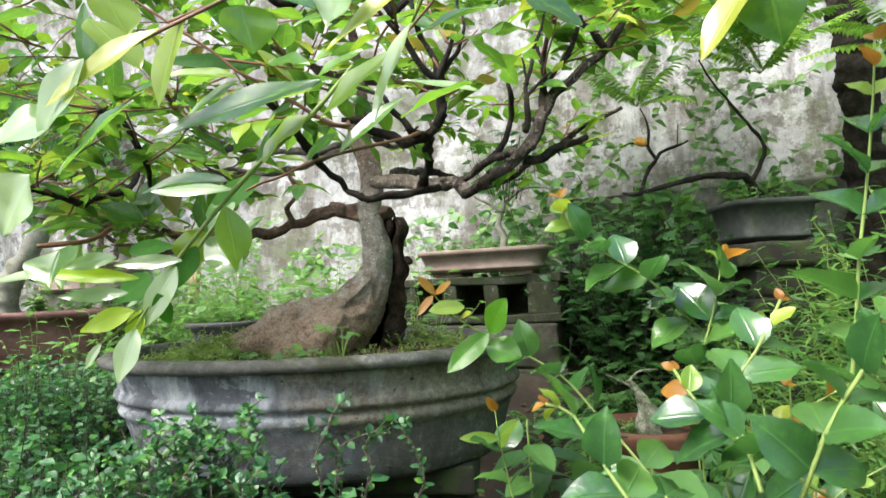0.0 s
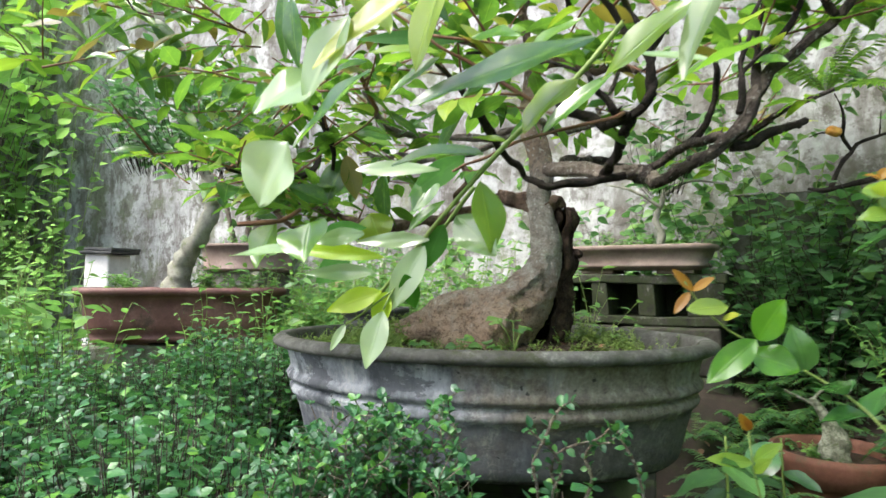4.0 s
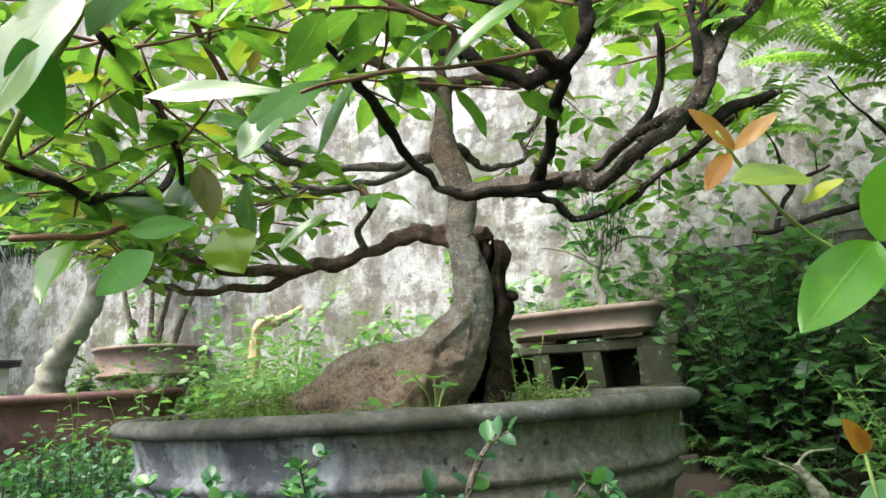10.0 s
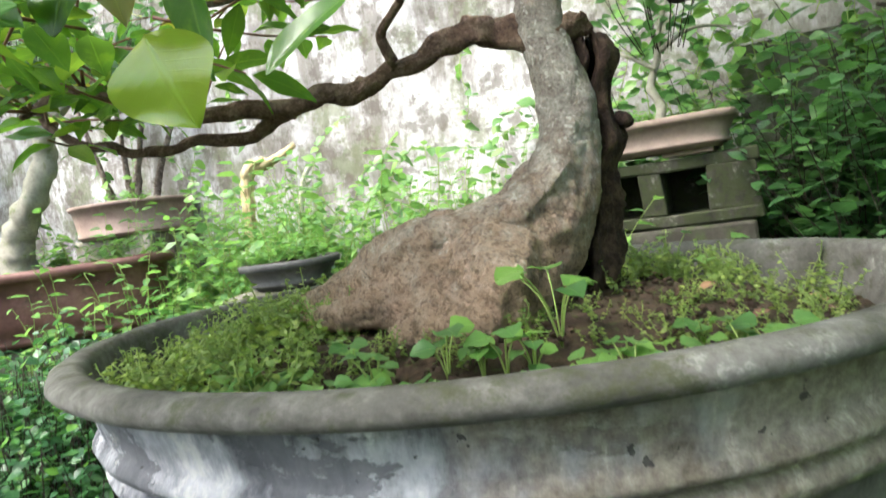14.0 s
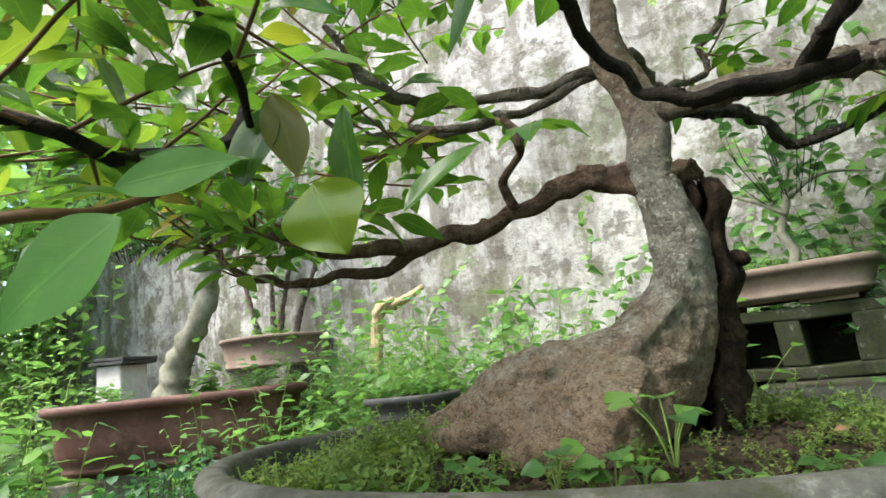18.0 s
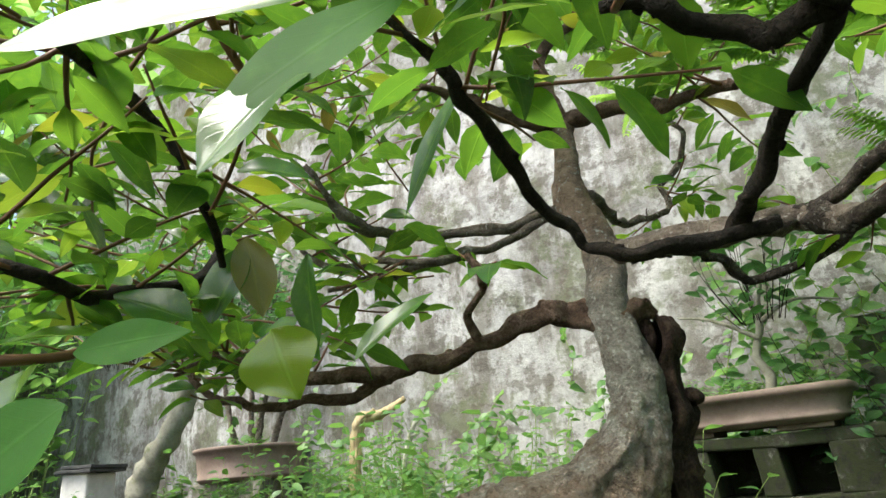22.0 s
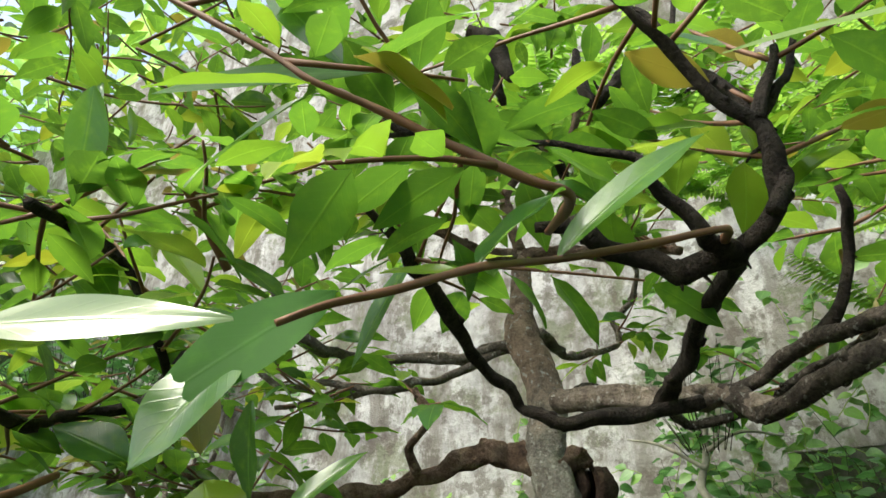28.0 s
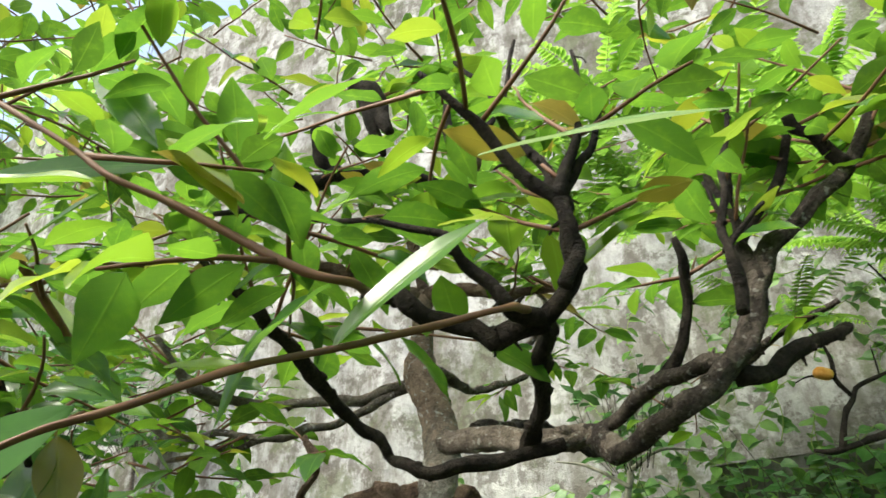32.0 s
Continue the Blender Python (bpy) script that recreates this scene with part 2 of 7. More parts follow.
M_FEATHER = leaf_material("leaf_feather", ((0.0, (0.10, 0.22, 0.04)), (0.5, (0.16, 0.31, 0.05)), (1.0, (0.25, 0.38, 0.06))), (0.36, 0.56, 0.07), gloss=0.45, translucent=0.55, spec=0.4)
M_LEAF_OLD = leaf_material("leaf_old", ((0.0, (0.13, 0.115, 0.03)), (0.6, (0.22, 0.175, 0.04)), (1.0, (0.34, 0.30, 0.035))), (0.32, 0.25, 0.035), translucent=0.3)
M_LEAF_TIP = leaf_material("leaf_young_orange", ((0.0, (0.26, 0.10, 0.018)), (1.0, (0.38, 0.20, 0.025))), (0.40, 0.19, 0.02), spec=0.5)
# wet leaves; their paleness is sky reflection mixed into the blade colour
M_LEAF_WET_SHEEN = leaf_material("leaf_wet_sky_sheen", ((0.0, (0.19, 0.29, 0.12)), (1.0, (0.28, 0.36, 0.19))), (0.36, 0.47, 0.17), gloss=0.13, spec=1.0, translucent=0.34, relief=0.5)
M_SHRUB = leaf_material("leaf_shrub", ((0.0, (0.018, 0.062, 0.028)), (0.5, (0.034, 0.11, 0.042)), (0.85, (0.06, 0.165, 0.045)), (1.0, (0.11, 0.24, 0.03))), (0.09, 0.26, 0.03), gloss=0.36, translucent=0.25, spec=0.45)
M_BROAD = leaf_material("leaf_broad", ((0.0, (0.022, 0.070, 0.022)), (0.6, (0.038, 0.108, 0.027)), (1.0, (0.075, 0.165, 0.03))), (0.12, 0.32, 0.04), gloss=0.20, translucent=0.28)
M_WEED = leaf_material("leaf_weed", ((0.0, (0.05, 0.13, 0.035)), (0.5, (0.09, 0.20, 0.05)), (1.0, (0.16, 0.29, 0.055))), (0.21, 0.42, 0.07), gloss=0.42, translucent=0.4, spec=0.6)
M_BUSH = leaf_material("leaf_bush", ((0.0, (0.14, 0.28, 0.08)), (0.5, (0.21, 0.38, 0.11)), (1.0, (0.30, 0.46, 0.13))), (0.38, 0.60, 0.14), gloss=0.4, translucent=0.62)
M_HERB = leaf_material("leaf_herb", ((0.0, (0.07, 0.13, 0.025)), (0.5, (0.12, 0.19, 0.035)), (1.0, (0.21, 0.27, 0.045))), (0.25, 0.36, 0.05), gloss=0.5, translucent=0.4)
M_WEED_DARK = leaf_material("leaf_weed_deep", ((0.0, (0.024, 0.07, 0.026)), (0.5, (0.045, 0.115, 0.036)), (1.0, (0.08, 0.18, 0.04))), (0.11, 0.28, 0.055), gloss=0.38, translucent=0.34)
M_LITTER = leaf_material("leaf_litter", ((0.0, (0.07, 0.03, 0.015)), (0.6, (0.16, 0.07, 0.03)), (1.0, (0.28, 0.15, 0.07))), (0.2, 0.09, 0.03), gloss=0.7, translucent=0.05)
M_BARK = bark("bark_grey", (0.10, 0.088, 0.074), (0.31, 0.288, 0.255), (0.58, 0.56, 0.51), (0.37, 0.255, 0.180), 0.548, 0.7, (0.36, 0.24, 0.165), 0.75)
M_BARK_RED = bark("bark_red_brown", (0.03, 0.018, 0.012), (0.13, 0.082, 0.057), (0.29, 0.21, 0.155))
M_BARK_MID = bark("bark_brown", (0.04, 0.030, 0.023), (0.17, 0.135, 0.107), (0.36, 0.31, 0.26), lichen=0.4)
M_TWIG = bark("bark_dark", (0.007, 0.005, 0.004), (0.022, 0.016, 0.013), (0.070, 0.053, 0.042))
M_SHOOT = rough_surface("shoot_red_brown", ((0.2, (0.07, 0.032, 0.018)), (0.6, (0.17, 0.08, 0.042)), (0.9, (0.24, 0.16, 0.07))), 40, 200, None, bump_mm=0.4, roughness=0.55)
M_STEM = rough_surface("stem_green", ((0.2, (0.12, 0.17, 0.04)), (0.6, (0.2, 0.27, 0.07)), (0.9, (0.26, 0.2, 0.08))), 40, 200, None, bump_mm=0.4, roughness=0.55)
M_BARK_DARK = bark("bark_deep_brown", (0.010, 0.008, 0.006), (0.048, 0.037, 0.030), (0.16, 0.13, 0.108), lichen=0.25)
M_DEAD = bark("dead_wood", (0.007, 0.004, 0.003), (0.040, 0.024, 0.018), (0.135, 0.085, 0.062))
# near-black puts the shade of the trunk's hollow into the wood colour
M_HOLLOW_SHADE = bark("shaded_heartwood", (0.003, 0.002, 0.002), (0.010, 0.007, 0.005), (0.030, 0.018, 0.012))


def pot_material():
    """Dark slate glaze under a chalky wash that runs, flakes off in torn edges and turns olive towards one end."""
    m, nt, bsdf = material("pot_grey")
    v = coords(nt, "Object")
    grain = noise_tex(nt, 130, 6.0, 0.7, v)
    wash = noise_tex(nt, 5.5, 6.0, 0.66, v)
    runs = noise_tex(nt, 7, 8.0, 0.72, coords(nt, "Object", (3.2, 3.2, 0.9)))
    flakes = noise_tex(nt, 13, 9.0, 0.68, coords(nt, "Object", (1.0, 1.0, 2.0)))
    sep = nt.nodes.new("ShaderNodeSeparateXYZ")
    nt.links.new(v, sep.inputs[0])
    col = ramp(nt, maths(nt, "ADD", maths(nt, "MULTIPLY", wash, 0.6), maths(nt, "MULTIPLY", grain, 0.4)), ((0.34, (0.034, 0.036, 0.043)), (0.5, (0.075, 0.078, 0.088)), (0.66, (0.15, 0.152, 0.16))))
    film = smooth_range(nt, maths(nt, "ADD", maths(nt, "MULTIPLY", runs, 0.55), maths(nt, "MULTIPLY", wash, 0.45)), 0.40, 0.60)
    col = mix(nt, maths(nt, "MULTIPLY", film, 0.68), col, (0.41, 0.42, 0.45))
    crust = maths(nt, "MULTIPLY", smooth_range(nt, flakes, 0.53, 0.56), smooth_range(nt, wash, 0.42, 0.55))
    col = mix(nt, maths(nt, "MULTIPLY", crust, 0.6), col, ramp(nt, grain, ((0.35, (0.22, 0.225, 0.235)), (0.65, (0.56, 0.57, 0.59)))))
    bare = smooth_range(nt, noise_tex(nt, 8.0, 9.0, 0.66, coords(nt, "Object", (1.0, 1.0, 1.7))), 0.545, 0.565)
    col = mix(nt, maths(nt, "MULTIPLY", bare, 0.75), col, (0.062, 0.064, 0.072))
    patchy = noise_tex(nt, 4.0, 6.0, 0.62, coords(nt, "Object", (1.0, 1.0, 0.6)))
    olive = smooth_range(nt, maths(nt, "ADD", maths(nt, "MULTIPLY", sep.outputs["X"], 0.75), patchy), 0.55, 0.67)
    earth = ramp(nt, maths(nt, "ADD", maths(nt, "MULTIPLY", runs, 0.5), maths(nt, "MULTIPLY", grain, 0.5)), ((0.36, (0.060, 0.048, 0.037)), (0.5, (0.145, 0.122, 0.096)), (0.64, (0.25, 0.225, 0.185))))
    col = mix(nt, maths(nt, "MULTIPLY", olive, 0.9), col, earth)
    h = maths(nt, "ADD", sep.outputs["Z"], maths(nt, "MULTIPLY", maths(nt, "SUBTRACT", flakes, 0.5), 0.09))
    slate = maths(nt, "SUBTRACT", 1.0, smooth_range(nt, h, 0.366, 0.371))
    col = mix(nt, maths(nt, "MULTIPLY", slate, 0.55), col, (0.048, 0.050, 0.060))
    lime = maths(nt, "MULTIPLY", smooth_range(nt, runs, 0.56, 0.62), smooth_range(nt, grain, 0.42, 0.56))
    col = mix(nt, maths(nt, "MULTIPLY", lime, 0.3), col, (0.42, 0.40, 0.34))
    pits = smooth_range(nt, noise_tex(nt, 90, 3.0, 0.5, v), 0.70, 0.72)
    col = mix(nt, maths(nt, "MULTIPLY", pits, 0.8), col, (0.025, 0.024, 0.024))
    nt.links.new(col, bsdf.inputs["Base Color"])
    bsdf.inputs["Roughness"].default_value = 0.85
    bsdf.inputs["Specular IOR Level"].default_value = 0.2
    bump(nt, bsdf, maths(nt, "SUBTRACT", maths(nt, "ADD", maths(nt, "MULTIPLY", grain, 0.8), maths(nt, "ADD", crust, bare)), pits), 0.6, 0.0016)
    return m


M_POT = pot_material()
M_RIM = rough_surface("pot_rim", ((0.3, (0.030, 0.029, 0.025)), (0.46, (0.075, 0.072, 0.064)), (0.58, (0.135, 0.13, 0.12)), (0.70, (0.36, 0.35, 0.33))), 22, 150, (0.040, 0.044, 0.018), (0.50, 0.66), 4.0)
M_BROWN_POT = rough_surface("pot_brown", ((0.25, (0.10, 0.07, 0.055)), (0.5, (0.2, 0.145, 0.12)), (0.75, (0.32, 0.25, 0.21))), 8, 70, (0.10, 0.10, 0.06), (0.6, 0.8), 0.8, 0.7)
M_RED_POT = rough_surface("pot_red", ((0.25, (0.05, 0.022, 0.019)), (0.5, (0.13, 0.06, 0.052)), (0.75, (0.26, 0.15, 0.13))), 7, 60, (0.05, 0.035, 0.025), (0.56, 0.7), 0.8, 0.6)
M_TERRACOTTA = rough_surface("terracotta", ((0.25, (0.06, 0.026, 0.017)), (0.5, (0.14, 0.058, 0.037)), (0.75, (0.24, 0.115, 0.075))), 12, 90, (0.08, 0.07, 0.035), (0.52, 0.72), 0.6, 0.75)
M_CONCRETE = rough_surface("mossy_concrete", ((0.25, (0.05, 0.045, 0.035)), (0.5, (0.15, 0.14, 0.115)), (0.75, (0.34, 0.32, 0.28))), 16, 90, (0.07, 0.085, 0.03), (0.46, 0.62), 3.0)
# wet stone, toned darker still to carry the deep shade under the pots
M_DARK_STONE = rough_surface("wet_shaded_stone", ((0.25, (0.012, 0.010, 0.008)), (0.5, (0.036, 0.032, 0.025)), (0.75, (0.10, 0.092, 0.075))), 14, 80, (0.045, 0.06, 0.02), (0.47, 0.62), 4.0)
M_DARK_POT = rough_surface("pot_dark", ((0.25, (0.02, 0.02, 0.02)), (0.5, (0.05, 0.05, 0.05)), (0.75, (0.11, 0.11, 0.105))), 10, 80, (0.04, 0.05, 0.025), (0.55, 0.7), 0.8, 0.6)
M_SOIL = rough_surface("soil", ((0.25, (0.010, 0.006, 0.004)), (0.5, (0.036, 0.021, 0.013)), (0.75, (0.10, 0.060, 0.038))), 60, 240, (0.05, 0.07, 0.016), (0.52, 0.68), 9.0)
M_GROUND = rough_surface("ground_earth", ((0.25, (0.008, 0.006, 0.005)), (0.5, (0.024, 0.017, 0.012)), (0.75, (0.065, 0.048, 0.035))), 7, 60, (0.04, 0.065, 0.018), (0.52, 0.7), 8.0)
M_WHITE = rough_surface("white_post", ((0.25, (0.4, 0.38, 0.36)), (0.6, (0.66, 0.63, 0.61)), (0.8, (0.75, 0.73, 0.7))), 8, 70, (0.2, 0.2, 0.12), (0.62, 0.8), 0.8)
M_STEM_GREY = rough_surface("mottled_stem", ((0.3, (0.045, 0.045, 0.028)), (0.47, (0.12, 0.12, 0.085)), (0.6, (0.30, 0.30, 0.23))), 60, 220, (0.06, 0.08, 0.025), (0.5, 0.66), 1.2)
M_YELLOW = rough_surface("peeled_wood", ((0.25, (0.17, 0.125, 0.06)), (0.5, (0.38, 0.30, 0.165)), (0.8, (0.62, 0.55, 0.39))), 45, 140, None, bump_mm=1.5, stretch=(1, 1, 0.3))
M_GREY_BARK = rough_surface("grey_bark", ((0.25, (0.10, 0.095, 0.07)), (0.5, (0.23, 0.22, 0.175)), (0.8, (0.40, 0.38, 0.32))), 22, 120, (0.12, 0.14, 0.06), (0.52, 0.68), 2.0)
M_FLOWER = rough_surface("flower_bud", ((0.2, (0.34, 0.15, 0.08)), (0.5, (0.52, 0.29, 0.17)), (0.75, (0.66, 0.50, 0.34))), 60, 300, None, bump_mm=0.3, roughness=0.6)
M_YELLOW_FUNGUS = rough_surface("fungus_orange", ((0.25, (0.35, 0.13, 0.03)), (0.5, (0.55, 0.25, 0.05)), (0.8, (0.68, 0.40, 0.12))), 40, 160, None, bump_mm=1.0)
M_PALE_BARK = rough_surface("pale_bark", ((0.25, (0.2, 0.2, 0.16)), (0.5, (0.42, 0.41, 0.34)), (0.8, (0.62, 0.6, 0.52))), 30, 140, (0.16, 0.18, 0.08), (0.56, 0.7), 1.5)


# ---- mesh helpers ----
def mesh_of(name, verts, faces, mat, smooth=True, uvs=None):
    me = bpy.data.meshes.new(name)
    me.from_pydata([tuple(v) for v in verts], [], [tuple(f) for f in faces])
    if smooth:
        me.polygons.foreach_set("use_smooth", [True] * len(me.polygons))
    if uvs is not None:
        layer = me.uv_layers.new(name="UVMap")
        loops = np.empty(len(me.loops), dtype=np.int32)
        me.loops.foreach_get("vertex_index", loops)
        layer.data.foreach_set("uv", np.asarray(uvs, dtype=np.float32)[loops].ravel())
    me.materials.append(mat)
    return me


def part(name, me, parent=None, label=""):
    ob = new(name, me)
    ob.parent = parent
    return tagged(ob, label) if label else ob


def thing(name, label, category, group="", at=(0, 0, 0)):
    ob = new(name)
    ob.location = at
    ob.empty_display_size = 0.05
    return tagged(ob, label, category, group)


def spline(points, step=0.008):
    """Catmull-Rom through (x, y, z, r) points, resampled about every step metres."""
    p = np.array(points, float)
    p = np.vstack([2 * p[0] - p[1], p, 2 * p[-1] - p[-2]])
    out = []
    for i in range(1, len(p) - 2):
        a, b, c, d = p[i - 1 : i + 3]
        n = max(2, int(np.linalg.norm(c[:3] - b[:3]) / step))
        for s in np.linspace(0, 1, n, endpoint=False):
            out.append(0.5 * (2 * b + (c - a) * s + (2 * a - 5 * b + 4 * c - d) * s * s + (3 * b - a - 3 * c + d) * s**3))
    out.append(p[-2])
    return np.array(out)


def tube(points, sides=10, lumps=0.12, step=0.008, squash=1.0, seed=0.0, tip=True):
    """A tapering, knobbly limb along a spline: vertices and faces."""
    s = spline(points, step)
    pos, rad = s[:, :3], np.maximum(s[:, 3], 0.0006)
    tang = np.gradient(pos, axis=0)
    tang /= np.linalg.norm(tang, axis=1)[:, None] + 1e-9
    up = np.array([0.3, 0.9, 0.31])
    verts, faces = [], []
    for i, (c, t, r) in enumerate(zip(pos, tang, rad)):
        up = up - t * (up @ t)
        up /= np.linalg.norm(up) + 1e-9
        side = np.cross(t, up)
        for k in range(sides):
            a = 2 * math.pi * k / sides
            d = side * math.cos(a) * squash + up * math.sin(a)
            q = Vector(c * 26 + d * 1.2) + Vector((seed, 0, 0))
            f = 1 + lumps * (noise.noise(q) * 1.6 + 0.7 * noise.noise(q * 3.1))
            verts.append(c + d * r * f)
    n = len(pos)
    for i in range(n - 1):
        for k in range(sides):
            a, b = i * sides + k, i * sides + (k + 1) % sides
            faces.append((a, b, b + sides, a + sides))
    if tip:
        faces.append(tuple(range(sides - 1, -1, -1)))
        faces.append(tuple(range((n - 1) * sides, n * sides)))
    return verts, faces


def merge(pieces):
    verts, faces = [], []
    for v, f in pieces:
        o = len(verts)
        verts += list(v)
        faces += [tuple(i + o for i in q) for q in f]
    return verts, faces


def leaf_shape(length, width, n=6, fold=0.25, droop=0.25, wave=0.05, point=0.75, seed=0, half=2, sharp=0.8):
    """A leaf blade from the origin along +y, face up: verts, faces, uvs. point: where it is widest (0.5: middle, less: nearer the stalk)."""
    rng = random.Random(seed)
    v, f, uv = [], [], []
    cols = [i / half for i in range(-half, half + 1)]
    phase, pace, w5 = rng.uniform(0, 6), rng.uniform(8, 13), len(cols)
    for i in range(n + 1):
        s = i / n
        w = width / 2 * (math.sin(math.pi * s ** point) ** sharp if 0 < s < 1 else 0.0) + 0.0004
        y = length * s * (1 - 0.12 * droop * s)
        z0 = -droop * length * s * s * 0.6
        for c in cols:
            z = z0 + abs(c) * w * fold + wave * width * math.sin(s * pace + c * 2.3 + phase) * abs(c)
            v.append((c * w, y, z))
            uv.append(((c + 1) / 2, s))
    for i in range(n):
        for k in range(w5 - 1):
            a = i * w5 + k
            f.append((a, a + 1, a + w5 + 1, a + w5))
    return np.array(v), f, np.array(uv)


def leaf_set(kind, count, length, width, mat, **opts):
    out = []
    for i in range(count):
        k = random.uniform(0.85, 1.15)
        v, f, uv = leaf_shape(length * k, width * k * random.uniform(0.9, 1.1), seed=i, droop=random.uniform(0.05, 0.6), fold=random.uniform(0.05, 0.4), **opts)
        out.append((v, f, uv, mesh_of(kind, v, f, mat, True, uv)))
    return out


def aim(direction, normal=(0, 0, 1), roll=0.0):
    """Rotation that turns +y to the direction and +z towards the normal."""
    y = Vector(direction).normalized()
    z = Vector(normal) - y * y.dot(Vector(normal))
    if z.length < 1e-4:
        z = Vector((1, 0, 0)) - y * y.x
    z.normalize()
    x = y.cross(z)
    m = Matrix((x, y, z)).transposed().to_4x4()
    return m @ Matrix.Rotation(roll, 4, "Y")


def cloud(name, placed, mat, parent=None, label=""):
    """Many leaves joined in one mesh. placed: (shape, 4x4 matrix, scale)."""
    if not placed:
        return None
    vs, fs, us, o = [], [], [], 0
    for shape, m, k in placed:
        r = np.array(m.to_3x3()) * k
        vs.append(shape[0] @ r.T + np.array(m.translation))
        fs.append(np.array(shape[1]) + o)
        us.append(shape[2])
        o += len(shape[0])
    me = mesh_of(name, np.vstack(vs), np.vstack(fs).tolist(), mat, True, np.vstack(us))
    ob = part(name, me, parent, label)
    ob["kind"] = "stuff"
    return ob


def rand_dir(up=0.0, spread=1.0):
    a = random.uniform(0, 2 * math.pi)
    z = random.uniform(-1, 1) * spread + up
    return Vector((math.cos(a), math.sin(a), z)).normalized()


# ---- ground and walls ----
def ground_sheet():
    v, f = [], []
    ax = [-40, -15, -6] + [x * 0.12 for x in range(-30, 17)] + [4, 12, 40]
    ay = [-40, -15, -4] + [y * 0.12 for y in range(-8, 30)] + [6, 15, 40]
    for y in ay:
        for x in ax:
            v.append((x, y, 0.012 * noise.noise(Vector((x * 4, y * 4, 0))) - 0.006))
    w = len(ax)
    for j in range(len(ay) - 1):
        for i in range(w - 1):
            a = j * w + i
            f.append((a, a + 1, a + w + 1, a + w))
    return mesh_of("ground", v, f, M_GROUND)


tagged(new("ground", ground_sheet()), "dark damp garden earth with moss and litter", "ground", kind="structure")


def wall_material():
    m, nt, bsdf = material("weathered_plaster")
    v = coords(nt, "Object")
    streak = noise_tex(nt, 3.0, 8.0, 0.7, coords(nt, "Object", (2.0, 2.0, 0.7)))
    big, fine = noise_tex(nt, 2.0, 9.0, 0.68, v), noise_tex(nt, 26.0, 8.0, 0.75, v)
    base = ramp(nt, maths(nt, "ADD", maths(nt, "MULTIPLY", big, 0.7), maths(nt, "MULTIPLY", fine, 0.3)), ((0.34, (0.10, 0.092, 0.082)), (0.42, (0.22, 0.213, 0.207)), (0.52, (0.40, 0.394, 0.39)), (0.65, (0.62, 0.615, 0.61))))
    dirt = smooth_range(nt, streak, 0.46, 0.60)
    col = mix(nt, maths(nt, "MULTIPLY", dirt, 0.75), base, (0.13, 0.115, 0.095))
    green = smooth_range(nt, noise_tex(nt, 3.2, 9.0, 0.75, v), 0.505, 0.58)
    col = mix(nt, maths(nt, "MULTIPLY", green, 0.68), col, (0.10, 0.115, 0.05))
    holes = smooth_range(nt, noise_tex(nt, 9.0, 8.0, 0.75, v), 0.505, 0.58)
    col = mix(nt, maths(nt, "MULTIPLY", holes, 0.7), col, (0.09, 0.075, 0.06))
    nt.links.new(col, bsdf.inputs["Base Color"])
    bsdf.inputs["Roughness"].default_value = 0.9
    bump(nt, bsdf, maths(nt, "ADD", fine, big), 0.9, 0.012)
    return m


M_WALL = wall_material()
M_PLINTH = rough_surface("rough_plinth", ((0.25, (0.04, 0.037, 0.03)), (0.5, (0.13, 0.122, 0.105)), (0.72, (0.30, 0.285, 0.26))), 5, 45, (0.05, 0.075, 0.025), (0.47, 0.62), 10.0)
WALL_AT, WALL_TURN = Vector((0.1, 2.68, 0)), radians(-15)


def box_mesh(name, size, mat, bevel=0.004, segments=2, wobble=0.0, cuts=0):
    bm = bmesh.new()
    bmesh.ops.create_cube(bm, size=1.0)
    bmesh.ops.scale(bm, vec=size, verts=bm.verts)
    if cuts:
        bmesh.ops.subdivide_edges(bm, edges=bm.edges[:], cuts=cuts, use_grid_fill=True)
    if bevel:
        bmesh.ops.bevel(bm, geom=[e for e in bm.edges if e.calc_face_angle(0) > 0.5], offset=bevel, segments=segments, affect="EDGES", profile=0.5)
    if wobble:
        for v in bm.verts:
            q = v.co * 9
            v.co += Vector((noise.noise(q), noise.noise(q + Vector((7, 0, 0))), noise.noise(q + Vector((0, 9, 0))))) * wobble
    me = bpy.data.meshes.new(name)
    bm.to_mesh(me)
    bm.free()
    me.materials.append(mat)
    return me


def wall_grid(width, height, thick, mat, rough, name):
    """A wall with an uneven face towards -y, standing on z = 0."""
    nx, nz = int(width / 0.06), int(height / 0.06)
    v, f = [], []
    for j in range(nz + 1):
        for i in range(nx + 1):
            x, z = width * (i / nx - 0.5), height * j / nz
            q = Vector((x * 1.6, 0, z * 1.6))
            v.append((x, -rough * (noise.noise(q) + 0.5 * noise.noise(q * 3.3) + 0.25 * noise.noise(q * 9)), z))
    w = nx + 1
    for j in range(nz):
        for i in range(nx):
            a = j * w + i
            f.append((a, a + 1, a + w + 1, a + w))
    n = len(v)
    x = width / 2
    v += [(-x, 0, 0), (x, 0, 0), (x, 0, height), (-x, 0, height), (-x, thick, 0), (x, thick, 0), (x, thick, height), (-x, thick, height)]
    for q in ((0, 3, 7, 4), (1, 5, 6, 2), (3, 2, 6, 7), (4, 7, 6, 5)):
        f.append(tuple(n + k for k in q))
    return mesh_of(name, v, f, mat)


